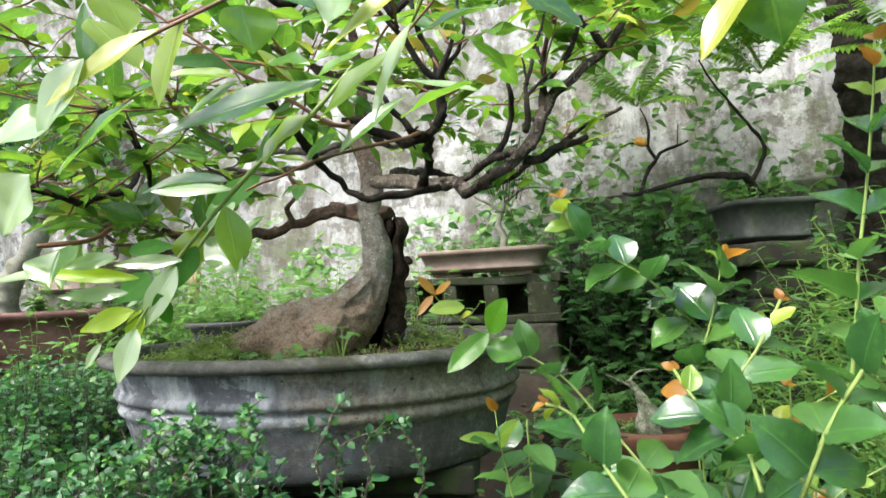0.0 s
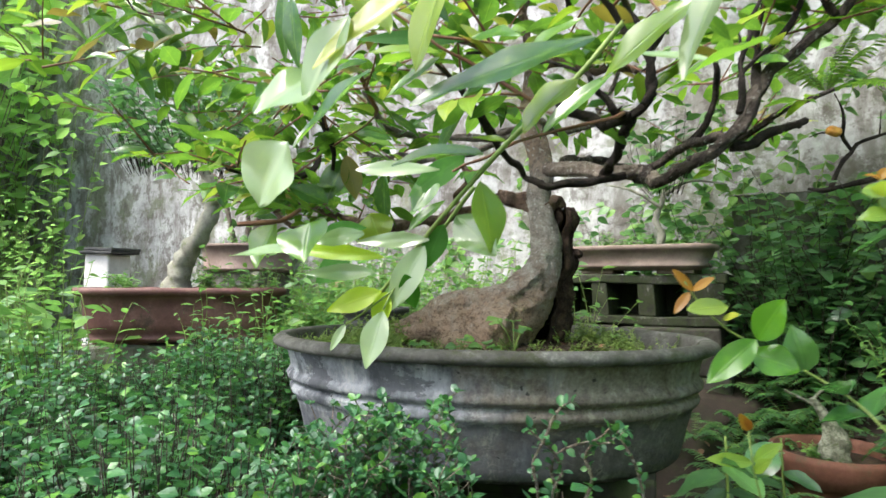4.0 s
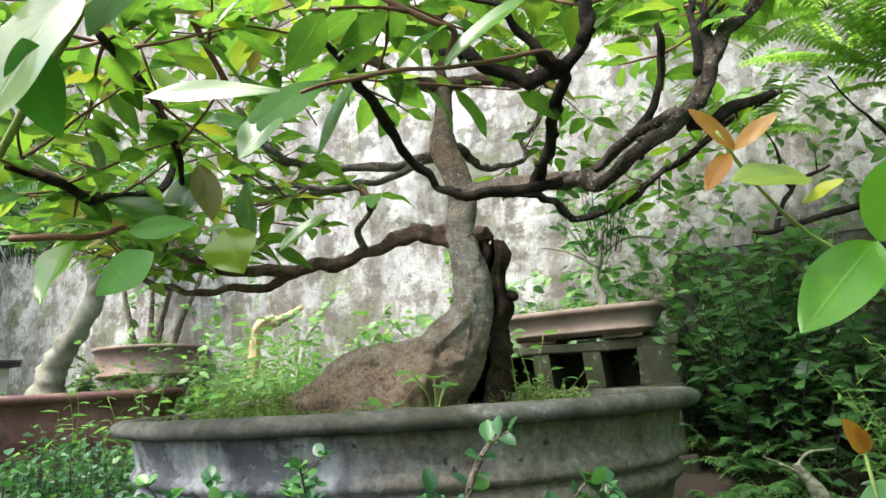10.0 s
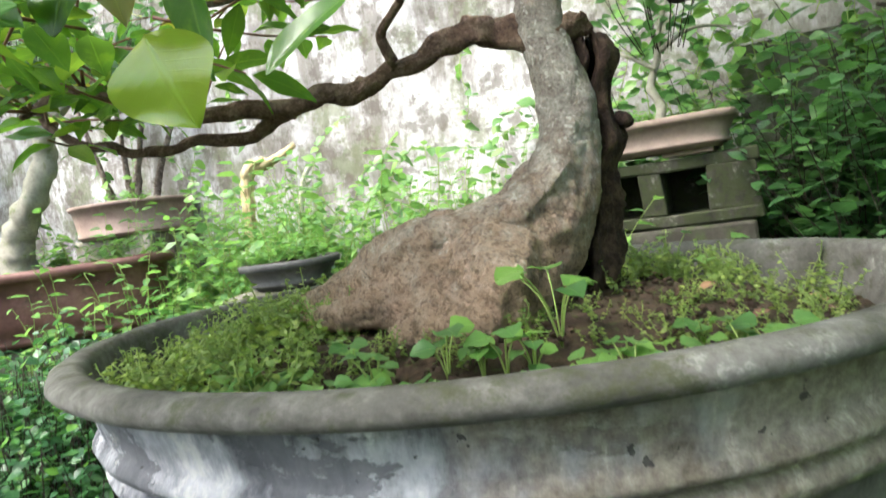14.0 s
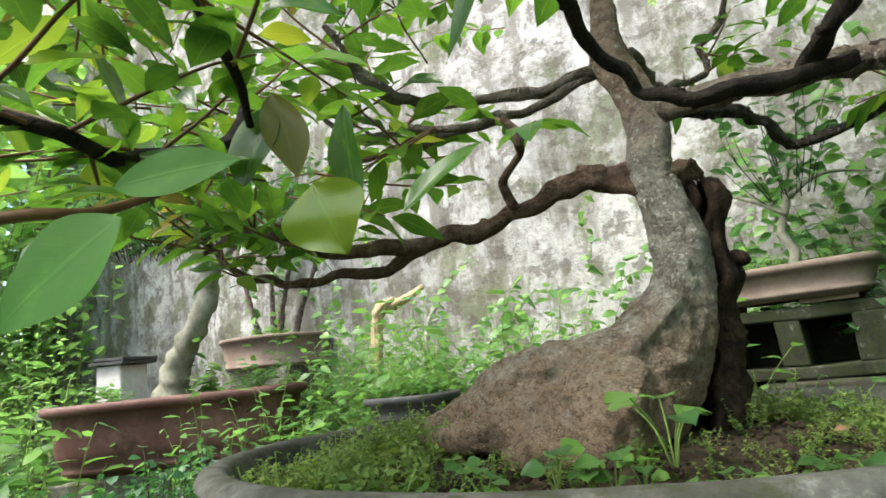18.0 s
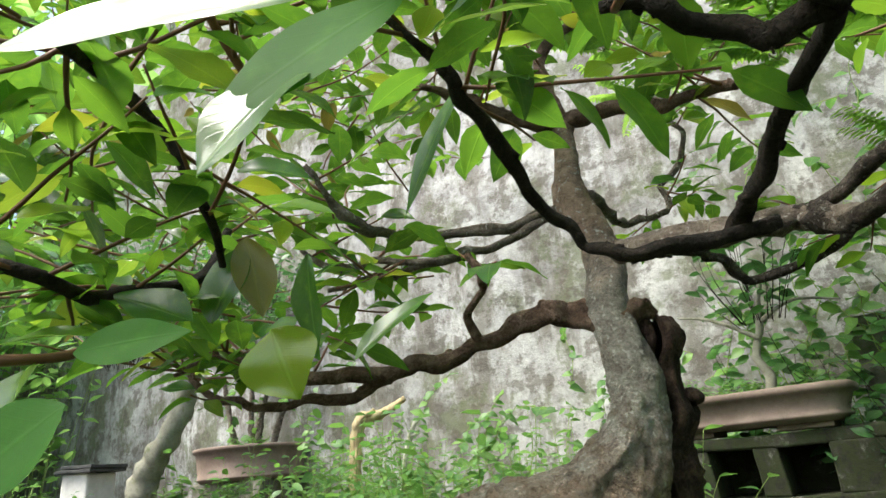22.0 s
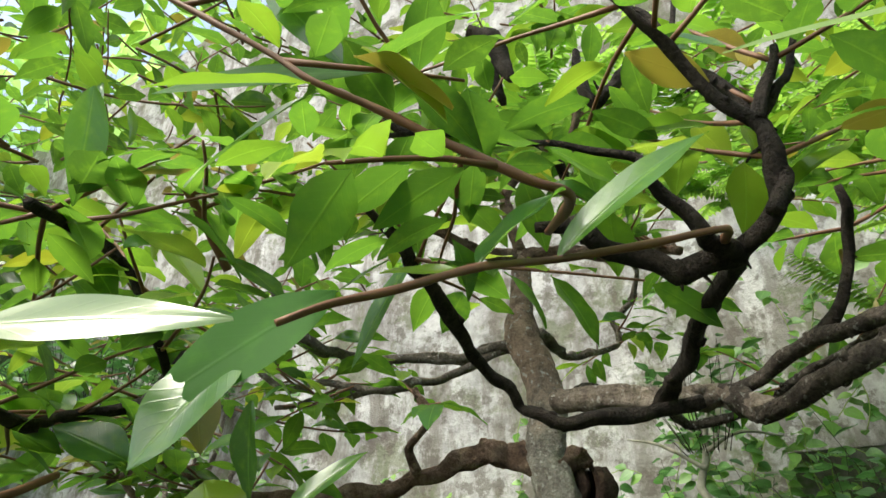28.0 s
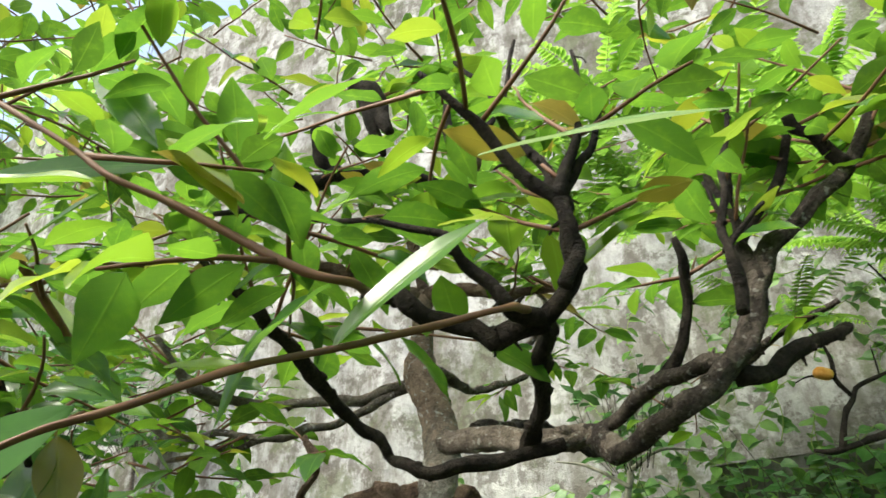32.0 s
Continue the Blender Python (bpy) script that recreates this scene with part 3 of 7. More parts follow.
wall = tagged(new("wall_north", wall_grid(11.0, 4.2, 0.3, M_WALL, 0.025, "wall_north")), "weathered pale plaster wall with dark streaks and moss", "wall", kind="structure")
wall.matrix_world = Matrix.Translation(WALL_AT) @ Matrix.Rotation(WALL_TURN, 4, "Z")
plinth = tagged(new("wall_base", wall_grid(3.6, 0.86, 0.18, M_PLINTH, 0.02, "wall_base")), "rough mossy grey base of the wall", "wall base", kind="structure")
plinth.matrix_world = Matrix.Translation(WALL_AT) @ Matrix.Rotation(WALL_TURN, 4, "Z") @ Matrix.Translation((2.10, -0.15, 0))


def bank_height(x, y):
    """The raised bed of earth along the foot of the wall."""
    s = min(1.0, max(0.0, (y - 1.62 - 0.06 * math.sin(x * 5)) / 0.55))
    side = min(1.0, max(0.0, (x + 1.75) / 0.4))
    return side * (0.30 * s * s * (3 - 2 * s)) + 0.012 * noise.noise(Vector((x * 7, y * 7, 3))) - 0.012


def bank_sheet():
    v, f = [], []
    nx, ny = 66, 34
    for j in range(ny + 1):
        for i in range(nx + 1):
            x, y = -1.8 + 3.3 * i / nx, 1.5 + 1.75 * j / ny
            v.append((x, y, bank_height(x, y)))
    for j in range(ny):
        for i in range(nx):
            a = j * (nx + 1) + i
            f.append((a, a + 1, a + nx + 2, a + nx + 1))
    return mesh_of("ground_bank", v, f, M_GROUND)


tagged(new("ground_bank", bank_sheet()), "raised bed of dark earth along the wall", "ground", kind="structure")

# ---- pots ----
POT_C, POT_A, POT_B, POT_TURN, POT_LIP = (-0.229, 1.200), 0.363, 0.281, radians(-1.6), 0.448


def oval_ring(profile, a, b, segments=112, power=2.0, wobble=0.0012):
    """Surface swept round an oval. profile: (outward offset, z) from bottom outside over the rim to the inside."""
    v, f = [], []
    for off, z in profile:
        for k in range(segments):
            t = 2 * math.pi * k / segments
            c, s = math.cos(t), math.sin(t)
            x = (a + off) * math.copysign(abs(c) ** (2 / power), c)
            y = (b + off) * math.copysign(abs(s) ** (2 / power), s)
            n = wobble * (noise.noise(Vector((x * 9, y * 9, z * 30))) + noise.noise(Vector((x * 30, y * 30, z * 60))))
            v.append((x + c * n, y + s * n, z + n * 0.5))
    for j in range(len(profile) - 1):
        for k in range(segments):
            p, q = j * segments + k, j * segments + (k + 1) % segments
            f.append((p, q, q + segments, p + segments))
    return v, f


def close_bottom(v, f, segments, z):
    o = len(v)
    v.append((0, 0, z))
    f += [(o, (k + 1) % segments, k) for k in range(segments)]


def soil_top(x, y):
    """Height of the soil in the big pot: mounded, and a finger's width below the rim along the edge."""
    r = math.hypot((x - POT_C[0]) / POT_A, (y - POT_C[1]) / POT_B)
    s = min(1.0, max(0.0, (r - 0.5) / 0.42))
    return POT_LIP + 0.006 - 0.030 * s * s * (3 - 2 * s)


def main_pot():
    z = POT_LIP
    pot = thing("bonsai_pot", "large oval grey glazed pot with chalky white streaks and mossy rim", "pot")
    pot.matrix_world = Matrix.Translation((*POT_C, 0)) @ Matrix.Rotation(POT_TURN, 4, "Z")
    outer = [(-0.060, z - 0.162), (-0.055, z - 0.164), (-0.046, z - 0.156), (-0.040, z - 0.140), (-0.033, z - 0.112), (-0.026, z - 0.088), (-0.023, z - 0.078), (-0.016, z - 0.074), (-0.013, z - 0.066), (-0.016, z - 0.059), (-0.020, z - 0.056), (-0.016, z - 0.053), (-0.009, z - 0.049), (-0.007, z - 0.043), (-0.011, z - 0.036), (-0.014, z - 0.033), (-0.012, z - 0.020), (-0.008, z - 0.004), (-0.006, z + 0.007)]
    v, f = oval_ring(outer, POT_A, POT_B)
    close_bottom(v, f, 112, z - 0.162)
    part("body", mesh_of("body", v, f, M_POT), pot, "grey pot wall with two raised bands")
    rim = [(-0.007, z + 0.004), (0.006, z + 0.003), (0.013, z + 0.006), (0.0165, z + 0.012), (0.0145, z + 0.018), (0.007, z + 0.0225), (-0.002, z + 0.023), (-0.009, z + 0.021), (-0.013, z + 0.015), (-0.016, z + 0.004), (-0.024, z - 0.02), (-0.036, z - 0.04)]
    v, f = oval_ring(rim, POT_A, POT_B, wobble=0.002)
    part("rim", mesh_of("rim", v, f, M_RIM), pot, "rounded mossy grey rim")
    rings = [(-0.030 - 0.03 * i, soil_top(POT_C[0] + POT_A - 0.030 - 0.03 * i, POT_C[1])) for i in range(9)]
    v, f = oval_ring(rings, POT_A, POT_B, wobble=0.006)
    o = len(v)
    v.append((0, 0, z + 0.008))
    f += [(o - 112 + k, o - 112 + (k + 1) % 112, o) for k in range(112)]
    part("soil", mesh_of("soil", v, f, M_SOIL), pot, "dark soil with moss")
    return pot


big_pot = main_pot()

stand = thing("plant_stand", "mossy dark stone slab on two blocks under the big pot", "stand")
for name, size, at in (("slab", (0.54, 0.32, 0.045), (-0.22, 1.22, 0.263)), ("block", (0.25, 0.28, 0.24), (-0.09, 1.24, 0.12)), ("block", (0.24, 0.28, 0.24), (-0.36, 1.24, 0.12))):
    ob = part(name, box_mesh(name, size, M_DARK_STONE, 0.006, 2, 0.006, 3), stand)
    ob.location = at


def lathe_pot(name, label, profile, a, b, at, turn, mat, power=2.0, segments=56, soil=None, soil_label="dark soil", feet=0):
    pot = thing(name, label, "pot")
    v, f = oval_ring(profile, a, b, segments, power, 0.0008)
    close_bottom(v, f, segments, profile[0][1])
    part("body", mesh_of("body", v, f, mat), pot)
    if soil is not None:
        v, f = oval_ring([(-0.03 * i - 0.012, soil + 0.002 * i) for i in range(4)], a, b, segments, power, 0.004)
        o = len(v)
        v.append((0, 0, soil + 0.012))
        f += [(o - segments + k, o - segments + (k + 1) % segments, o) for k in range(segments)]
        part("soil", mesh_of("soil", v, f, M_SOIL), pot, soil_label)
    if feet:
        for sx in (-1, 1):
            ob = part("foot", box_mesh("foot", (a * 0.5, b * 1.1, 0.018), mat, 0.004), pot)
            ob.location = (sx * a * 0.55, 0, profile[0][1] - 0.004)
    pot.matrix_world = Matrix.Translation(at) @ Matrix.Rotation(turn, 4, "Z")
    return pot


def tray(h, r=0.0):
    """Profile of a shallow bonsai tray of height h, standing on z = 0."""
    return [(-0.035, 0.010), (-0.028, 0.008), (-0.022, 0.016), (-0.014, 0.018), (-0.012, 0.024), (-0.018, 0.028), (-0.012, h * 0.55), (-0.004, h - 0.018), (0.006, h - 0.016), (0.008, h - 0.004), (0.004, h), (-0.010, h), (-0.013, h - 0.006), (-0.016, h - 0.03)]


def deep_tray(h):
    """Profile of a deeper tray: a swelling foot, a hollowed wall and a broad lip that overhangs."""
    return [(-0.075, 0.012), (-0.060, 0.010), (-0.045, 0.018), (-0.042, 0.028), (-0.048, 0.034), (-0.036, 0.048), (-0.028, 0.075), (-0.026, h * 0.62), (-0.020, h - 0.032), (-0.004, h - 0.026), (0.003, h - 0.022), (0.006, h - 0.012), (0.003, h), (-0.016, h), (-0.022, h - 0.008), (-0.024, h - 0.03)]


M_BLOCK = rough_surface("mossy_block", ((0.30, (0.008, 0.007, 0.006)), (0.48, (0.026, 0.023, 0.018)), (0.58, (0.055, 0.050, 0.042)), (0.68, (0.26, 0.25, 0.22))), 26, 130, (0.028, 0.036, 0.012), (0.38, 0.54), 6.0)
BLOCK_TURN = radians(-14)


def cored_block():
    """A hollow concrete block lying with its cores facing -y."""
    w, d, h = 0.54, 0.19, 0.155
    block = thing("concrete_block", "mossy hollow concrete block with open dark cores", "concrete block")
    top = 0.028
    for z in (top / 2, h - top / 2):
        ob = part("face_slab", box_mesh("face_slab", (w, d, top), M_BLOCK, 0.005, 2, 0.009, 5), block)
        ob.location = (0, 0, z)
    x = w / 2
    for width in (0.105, 0.052, 0.052, 0.052):
        ob = part("web", box_mesh("web", (width, d - 0.006, h - 2 * top + 0.006), M_BLOCK, 0.004, 2, 0.007, 3), block)
        ob.location = (x - width / 2, 0, h / 2)
        x -= width + 0.093
    # added plate that stops light from showing through the open cores
    ob = part("back_shell", box_mesh("back_shell", (w - 0.01, 0.03, h - 2 * top + 0.006), M_BLOCK, 0.003), block)
    ob.location = (0, d / 2 - 0.016, h / 2)
    block.matrix_world = Matrix.Translation((0.040, 2.255, 0.43)) @ Matrix.Rotation(BLOCK_TURN, 4, "Z")
    return block


cored_block()
pier = thing("block_pier", "dark mossy pier of stacked blocks under the hollow block", "pier")
for row in range(3):
    for k in range(2):
        ob = part("block", box_mesh("block", (0.30 if (row + k) % 2 else 0.25, 0.215 + 0.01 * ((row + k) % 2), 0.141), M_DARK_STONE, 0.008, 2, 0.008, 3), pier)
        ob.location = ((k - 0.5) * 0.278 + (0.025 if row % 2 else -0.025), 0, 0.0705 + 0.1428 * row)
pier.matrix_world = Matrix.Translation((0.040, 2.265, 0.0)) @ Matrix.Rotation(BLOCK_TURN, 4, "Z")
lathe_pot("bonsai_tray", "long brown unglazed bonsai tray on a concrete block", tray(0.085), 0.222, 0.10, (0.045, 2.225, 0.592), radians(-18), M_BROWN_POT, 5.0, 72, 0.07, feet=1)
lathe_pot("red_tray", "long dark red bonsai tray with chipped glaze", deep_tray(0.20), 0.352, 0.17, (-1.545, 2.055, 0.335), radians(33), M_RED_POT, 4.0, 72, 0.185, feet=1)
tray_stand = tagged(new("concrete_shelf", box_mesh("concrete_shelf", (0.62, 0.28, 0.338), M_CONCRETE, 0.01, 2, 0.01, 4)), "mossy grey concrete shelf under the red tray", "shelf")
tray_stand.matrix_world = Matrix.Translation((-1.575, 2.07, 0.169)) @ Matrix.Rotation(radians(33), 4, "Z")
lathe_pot("round_pot", "round grey-brown clay pot with several thin trunks", tray(0.15), 0.245, 0.245, (-1.96, 3.06, 0.60), 0, M_BROWN_POT, 2.0, 56, 0.135)
round_stand = tagged(new("concrete_pedestal", box_mesh("concrete_pedestal", (0.36, 0.36, 0.608), M_CONCRETE, 0.01, 2, 0.008, 3)), "square concrete pedestal under the round pot", "pedestal")
round_stand.location = (-1.96, 3.06, 0.304)
lathe_pot("moss_pot", "small dark oval pot with bright moss", tray(0.07), 0.105, 0.08, (-0.75, 1.93, 0.412), 0, M_DARK_POT, 2.4, 48, 0.065)
moss_stand = tagged(new("concrete_pedestal", box_mesh("concrete_pedestal", (0.24, 0.2, 0.42), M_CONCRETE, 0.01, 2, 0.008, 3)), "narrow concrete pedestal under the small moss pot", "pedestal")
moss_stand.location = (-0.75, 1.93, 0.21)
lathe_pot("dark_square_pot", "dark square pot standing by the wall", tray(0.125), 0.116, 0.112, (0.858, 1.985, 0.637), radians(8), M_DARK_POT, 6.0, 48, 0.11)
TERRA = [(-0.030, 0.0), (-0.026, 0.002), (-0.016, 0.10), (-0.012, 0.118), (0.0, 0.120), (0.004, 0.165), (0.002, 0.180), (-0.008, 0.180), (-0.012, 0.160), (-0.016, 0.14)]
lathe_pot("terracotta_pot", "orange terracotta pot with a pale swollen stem", TERRA, 0.132, 0.132, (0.455, 1.75, 0.01), 0, M_TERRACOTTA, 2.0, 56, 0.15)
post = thing("white_post", "short white painted masonry post with a slate cap", "post")
ob = part("shaft", box_mesh("shaft", (0.16, 0.16, 0.70), M_WHITE, 0.01, 2, 0.006, 3), post)
ob.location = (-2.72, 2.87, 0.35)
for i in range(2):
    ob = part("slate", box_mesh("slate", (0.22 - 0.03 * i, 0.20, 0.016), M_DARK_POT, 0.003, 2, 0.008, 3), post, "grey slate cap")
    ob.location = (-2.70 + 0.02 * i, 2.86, 0.709 + 0.017 * i)
column = thing("stone_column", "weathered stone column of stacked blocks by the wall", "column")
for name, size, at in (("base", (0.21, 0.21, 0.25), (0.89, 1.99, 0.125)), ("shaft", (0.17, 0.17, 0.20), (0.89, 1.99, 0.348)), ("cap", (0.22, 0.22, 0.04), (0.89, 1.99, 0.466)), ("block", (0.18, 0.18, 0.09), (0.89, 1.99, 0.530)), ("slab", (0.24, 0.22, 0.07), (0.875, 1.988, 0.608))):
    ob = part(name, box_mesh(name, size, M_DARK_STONE, 0.012, 3, 0.010, 4), column)
    ob.location = at


# ---- the big bonsai: limbs as (x, y, z, radius) ----
BOUGHS = {}
BOUGHS["trunk"] = [(-0.215, 1.195, 0.444, 0.040), (-0.170, 1.205, 0.500, 0.043), (-0.141, 1.220, 0.546, 0.0360), (-0.126, 1.230, 0.592, 0.0290), (-0.124, 1.235, 0.637, 0.0255), (-0.134, 1.240, 0.679, 0.0235), (-0.140, 1.250, 0.719, 0.0235), (-0.136, 1.265, 0.760, 0.0215), (-0.146, 1.280, 0.812, 0.0210), (-0.164, 1.290, 0.860, 0.0220), (-0.164, 1.310, 0.927, 0.0140), (-0.164, 1.330, 0.992, 0.0150)]
BOUGHS["root_a"] = [(-0.142, 1.215, 0.556, 0.0360), (-0.175, 1.200, 0.516, 0.0440), (-0.216, 1.185, 0.495, 0.0480), (-0.259, 1.175, 0.491, 0.0490), (-0.296, 1.180, 0.486, 0.0430), (-0.332, 1.190, 0.476, 0.0300), (-0.371, 1.205, 0.468, 0.0180), (-0.415, 1.225, 0.459, 0.0090)]
BOUGHS["root_b"] = [(-0.195, 1.165, 0.503, 0.046), (-0.200, 1.140, 0.482, 0.0460), (-0.222, 1.120, 0.463, 0.0340), (-0.232, 1.110, 0.444, 0.0280)]
BOUGHS["root_c"] = [(-0.257, 1.140, 0.485, 0.0300), (-0.295, 1.130, 0.480, 0.0200), (-0.342, 1.140, 0.472, 0.0140), (-0.381, 1.170, 0.466, 0.0090)]
BOUGHS["root_d"] = [(-0.218, 1.130, 0.475, 0.0350), (-0.253, 1.110, 0.462, 0.0220), (-0.280, 1.100, 0.452, 0.0140)]
BOUGHS["stump"] = [(-0.090, 1.275, 0.687, 0.0120), (-0.090, 1.280, 0.649, 0.0170), (-0.091, 1.285, 0.603, 0.0185), (-0.097, 1.285, 0.558, 0.0175), (-0.111, 1.280, 0.509, 0.0200), (-0.127, 1.270, 0.462, 0.0240), (-0.137, 1.270, 0.415, 0.0280)]
BOUGHS["A"] = [(-0.142, 1.245, 0.694, 0.0154), (-0.174, 1.240, 0.707, 0.0126), (-0.201, 1.235, 0.711, 0.0112), (-0.236, 1.225, 0.700, 0.0101), (-0.281, 1.215, 0.682, 0.0091), (-0.326, 1.205, 0.672, 0.0087), (-0.378, 1.190, 0.667, 0.0084), (-0.441, 1.180, 0.666, 0.0073), (-0.491, 1.170, 0.675, 0.0070), (-0.516, 1.160, 0.687, 0.0066), (-0.556, 1.150, 0.706, 0.0056), (-0.591, 1.140, 0.696, 0.0042), (-0.610, 1.130, 0.686, 0.0028)]
BOUGHS["A2"] = [(-0.376, 1.190, 0.661, 0.0070), (-0.419, 1.200, 0.646, 0.0060), (-0.483, 1.200, 0.647, 0.0055), (-0.551, 1.200, 0.652, 0.0050), (-0.623, 1.200, 0.671, 0.0045), (-0.656, 1.200, 0.709, 0.0030)]
BOUGHS["A3"] = [(-0.275, 1.205, 0.691, 0.0055), (-0.276, 1.190, 0.712, 0.0045), (-0.252, 1.170, 0.731, 0.0045), (-0.254, 1.160, 0.750, 0.0050), (-0.263, 1.160, 0.770, 0.0040)]
BOUGHS["B"] = [(-0.176, 1.290, 0.848, 0.0086), (-0.234, 1.270, 0.837, 0.0065), (-0.308, 1.250, 0.833, 0.0058), (-0.362, 1.220, 0.833, 0.0054), (-0.386, 1.180, 0.832, 0.0065), (-0.393, 1.155, 0.835, 0.0065), (-0.413, 1.120, 0.865, 0.0036), (-0.420, 1.100, 0.887, 0.0029)]
BOUGHS["B2"] = [(-0.184, 1.290, 0.846, 0.0058), (-0.243, 1.240, 0.804, 0.0050), (-0.278, 1.200, 0.786, 0.0050), (-0.318, 1.180, 0.780, 0.0043), (-0.375, 1.170, 0.788, 0.0043), (-0.421, 1.150, 0.783, 0.0036), (-0.450, 1.140, 0.806, 0.0029)]
BOUGHS["B3"] = [(-0.279, 1.200, 0.784, 0.0045), (-0.327, 1.200, 0.782, 0.0045), (-0.358, 1.190, 0.774, 0.0037), (-0.396, 1.180, 0.771, 0.0030), (-0.435, 1.170, 0.764, 0.0030)]
BOUGHS["Ca"] = [(-0.116, 1.200, 0.754, 0.0137), (-0.055, 1.160, 0.746, 0.0122), (-0.018, 1.120, 0.729, 0.0115), (0.018, 1.130, 0.732, 0.0108), (0.043, 1.120, 0.729, 0.0104), (0.057, 1.060, 0.704, 0.0079)]
BOUGHS["C"] = [(0.033, 1.125, 0.731, 0.0093), (0.043, 1.120, 0.729, 0.0099), (0.057, 1.060, 0.704, 0.0075), (0.078, 1.020, 0.708, 0.0081), (0.106, 0.990, 0.718, 0.0081), (0.138, 0.990, 0.742, 0.0087), (0.166, 1.000, 0.780, 0.0087), (0.180, 1.000, 0.815, 0.0075), (0.214, 1.000, 0.848, 0.0064), (0.258, 1.000, 0.881, 0.0064), (0.291, 1.000, 0.918, 0.0058), (0.331, 1.000, 0.993, 0.0052)]
BOUGHS["C2"] = [(0.039, 1.120, 0.733, 0.0063), (0.080, 1.080, 0.746, 0.0056), (0.103, 1.050, 0.755, 0.0070), (0.124, 1.020, 0.755, 0.0063), (0.142, 1.000, 0.749, 0.0056)]
BOUGHS["T"] = [(0.013, 1.090, 0.721, 0.0061), (-0.021, 1.080, 0.714, 0.0061), (-0.096, 1.045, 0.702, 0.0058), (-0.129, 1.050, 0.721, 0.0051), (-0.150, 1.035, 0.740, 0.0051), (-0.163, 1.010, 0.756, 0.0054), (-0.168, 0.965, 0.774, 0.0058), (-0.182, 0.940, 0.794, 0.0054), (-0.188, 0.910, 0.806, 0.0054), (-0.198, 0.890, 0.819, 0.0034), (-0.218, 0.870, 0.840, 0.0020)]
BOUGHS["J"] = [(0.104, 1.050, 0.758, 0.0063), (0.124, 1.040, 0.792, 0.0042), (0.132, 1.020, 0.828, 0.0042), (0.127, 1.000, 0.855, 0.0028)]
BOUGHS["K"] = [(0.179, 1.000, 0.804, 0.0080), (0.180, 1.020, 0.850, 0.0048), (0.180, 1.020, 0.883, 0.0040), (0.174, 1.030, 0.925, 0.0032)]
BOUGHS["K2"] = [(0.181, 1.020, 0.849, 0.0040), (0.213, 1.000, 0.886, 0.0036), (0.232, 0.990, 0.925, 0.0032)]
BOUGHS["K3"] = [(0.180, 1.020, 0.880, 0.0040), (0.198, 1.020, 0.950, 0.0036), (0.206, 1.020, 1.007, 0.0032)]
BOUGHS["K4"] = [(0.146, 1.000, 0.738, 0.0076), (0.189, 1.020, 0.751, 0.0059), (0.216, 1.030, 0.765, 0.0051), (0.242, 1.040, 0.775, 0.0043)]
BOUGHS["K5"] = [(0.269, 1.000, 0.895, 0.0059), (0.247, 0.990, 0.921, 0.0059), (0.233, 0.980, 0.937, 0.0043)]
BOUGHS["D"] = [(-0.020, 1.100, 0.721, 0.0078), (0.000, 1.030, 0.740, 0.0066), (0.012, 0.950, 0.752, 0.0066), (0.023, 0.870, 0.750, 0.0060), (0.038, 0.850, 0.760, 0.0048), (0.044, 0.840, 0.779, 0.0045), (0.039, 0.835, 0.811, 0.0045), (0.015, 0.830, 0.837, 0.0036), (0.002, 0.820, 0.862, 0.0033), (-0.012, 0.810, 0.875, 0.0027), (-0.029, 0.800, 0.894, 0.0018)]
BOUGHS["D1"] = [(0.040, 0.835, 0.811, 0.0039), (0.053, 0.840, 0.843, 0.0029), (0.060, 0.840, 0.863, 0.0023)]
BOUGHS["D2"] = [(0.023, 0.865, 0.748, 0.0048), (0.006, 0.850, 0.751, 0.0048), (-0.004, 0.840, 0.763, 0.0042), (-0.017, 0.830, 0.782, 0.0036), (-0.027, 0.820, 0.790, 0.0027), (-0.053, 0.820, 0.802, 0.0021), (-0.083, 0.810, 0.808, 0.0018), (-0.157, 0.800, 0.820, 0.0015)]
BOUGHS["D3"] = [(0.021, 0.865, 0.748, 0.0052), (-0.005, 0.870, 0.744, 0.0059), (-0.021, 0.870, 0.750, 0.0065), (-0.045, 0.860, 0.762, 0.0059), (-0.066, 0.850, 0.771, 0.0059), (-0.084, 0.850, 0.774, 0.0033)]
BOUGHS["D4"] = [(0.035, 0.835, 0.756, 0.0042), (0.044, 0.838, 0.779, 0.0042), (0.042, 0.845, 0.815, 0.0042), (0.036, 0.850, 0.837, 0.0036), (0.019, 0.860, 0.877, 0.0033), (0.011, 0.870, 0.915, 0.0030), (-0.001, 0.880, 0.948, 0.0024), (-0.020, 0.890, 0.985, 0.0018)]
BOUGHS["D5"] = [(0.043, 0.845, 0.817, 0.0034), (0.052, 0.845, 0.829, 0.0028), (0.063, 0.845, 0.848, 0.0025), (0.075, 0.850, 0.880, 0.0022), (0.068, 0.855, 0.911, 0.0018), (0.067, 0.860, 0.942, 0.0014)]
BOUGHS["D6"] = [(0.013, 0.870, 0.910, 0.0024), (0.020, 0.875, 0.942, 0.0020), (0.029, 0.880, 0.984, 0.0014)]
BOUGHS["K6"] = [(0.148, 0.950, 0.767, 0.0046), (0.152, 0.950, 0.801, 0.0036), (0.153, 0.950, 0.834, 0.0030), (0.167, 0.950, 0.884, 0.0026), (0.183, 0.955, 0.936, 0.0018)]
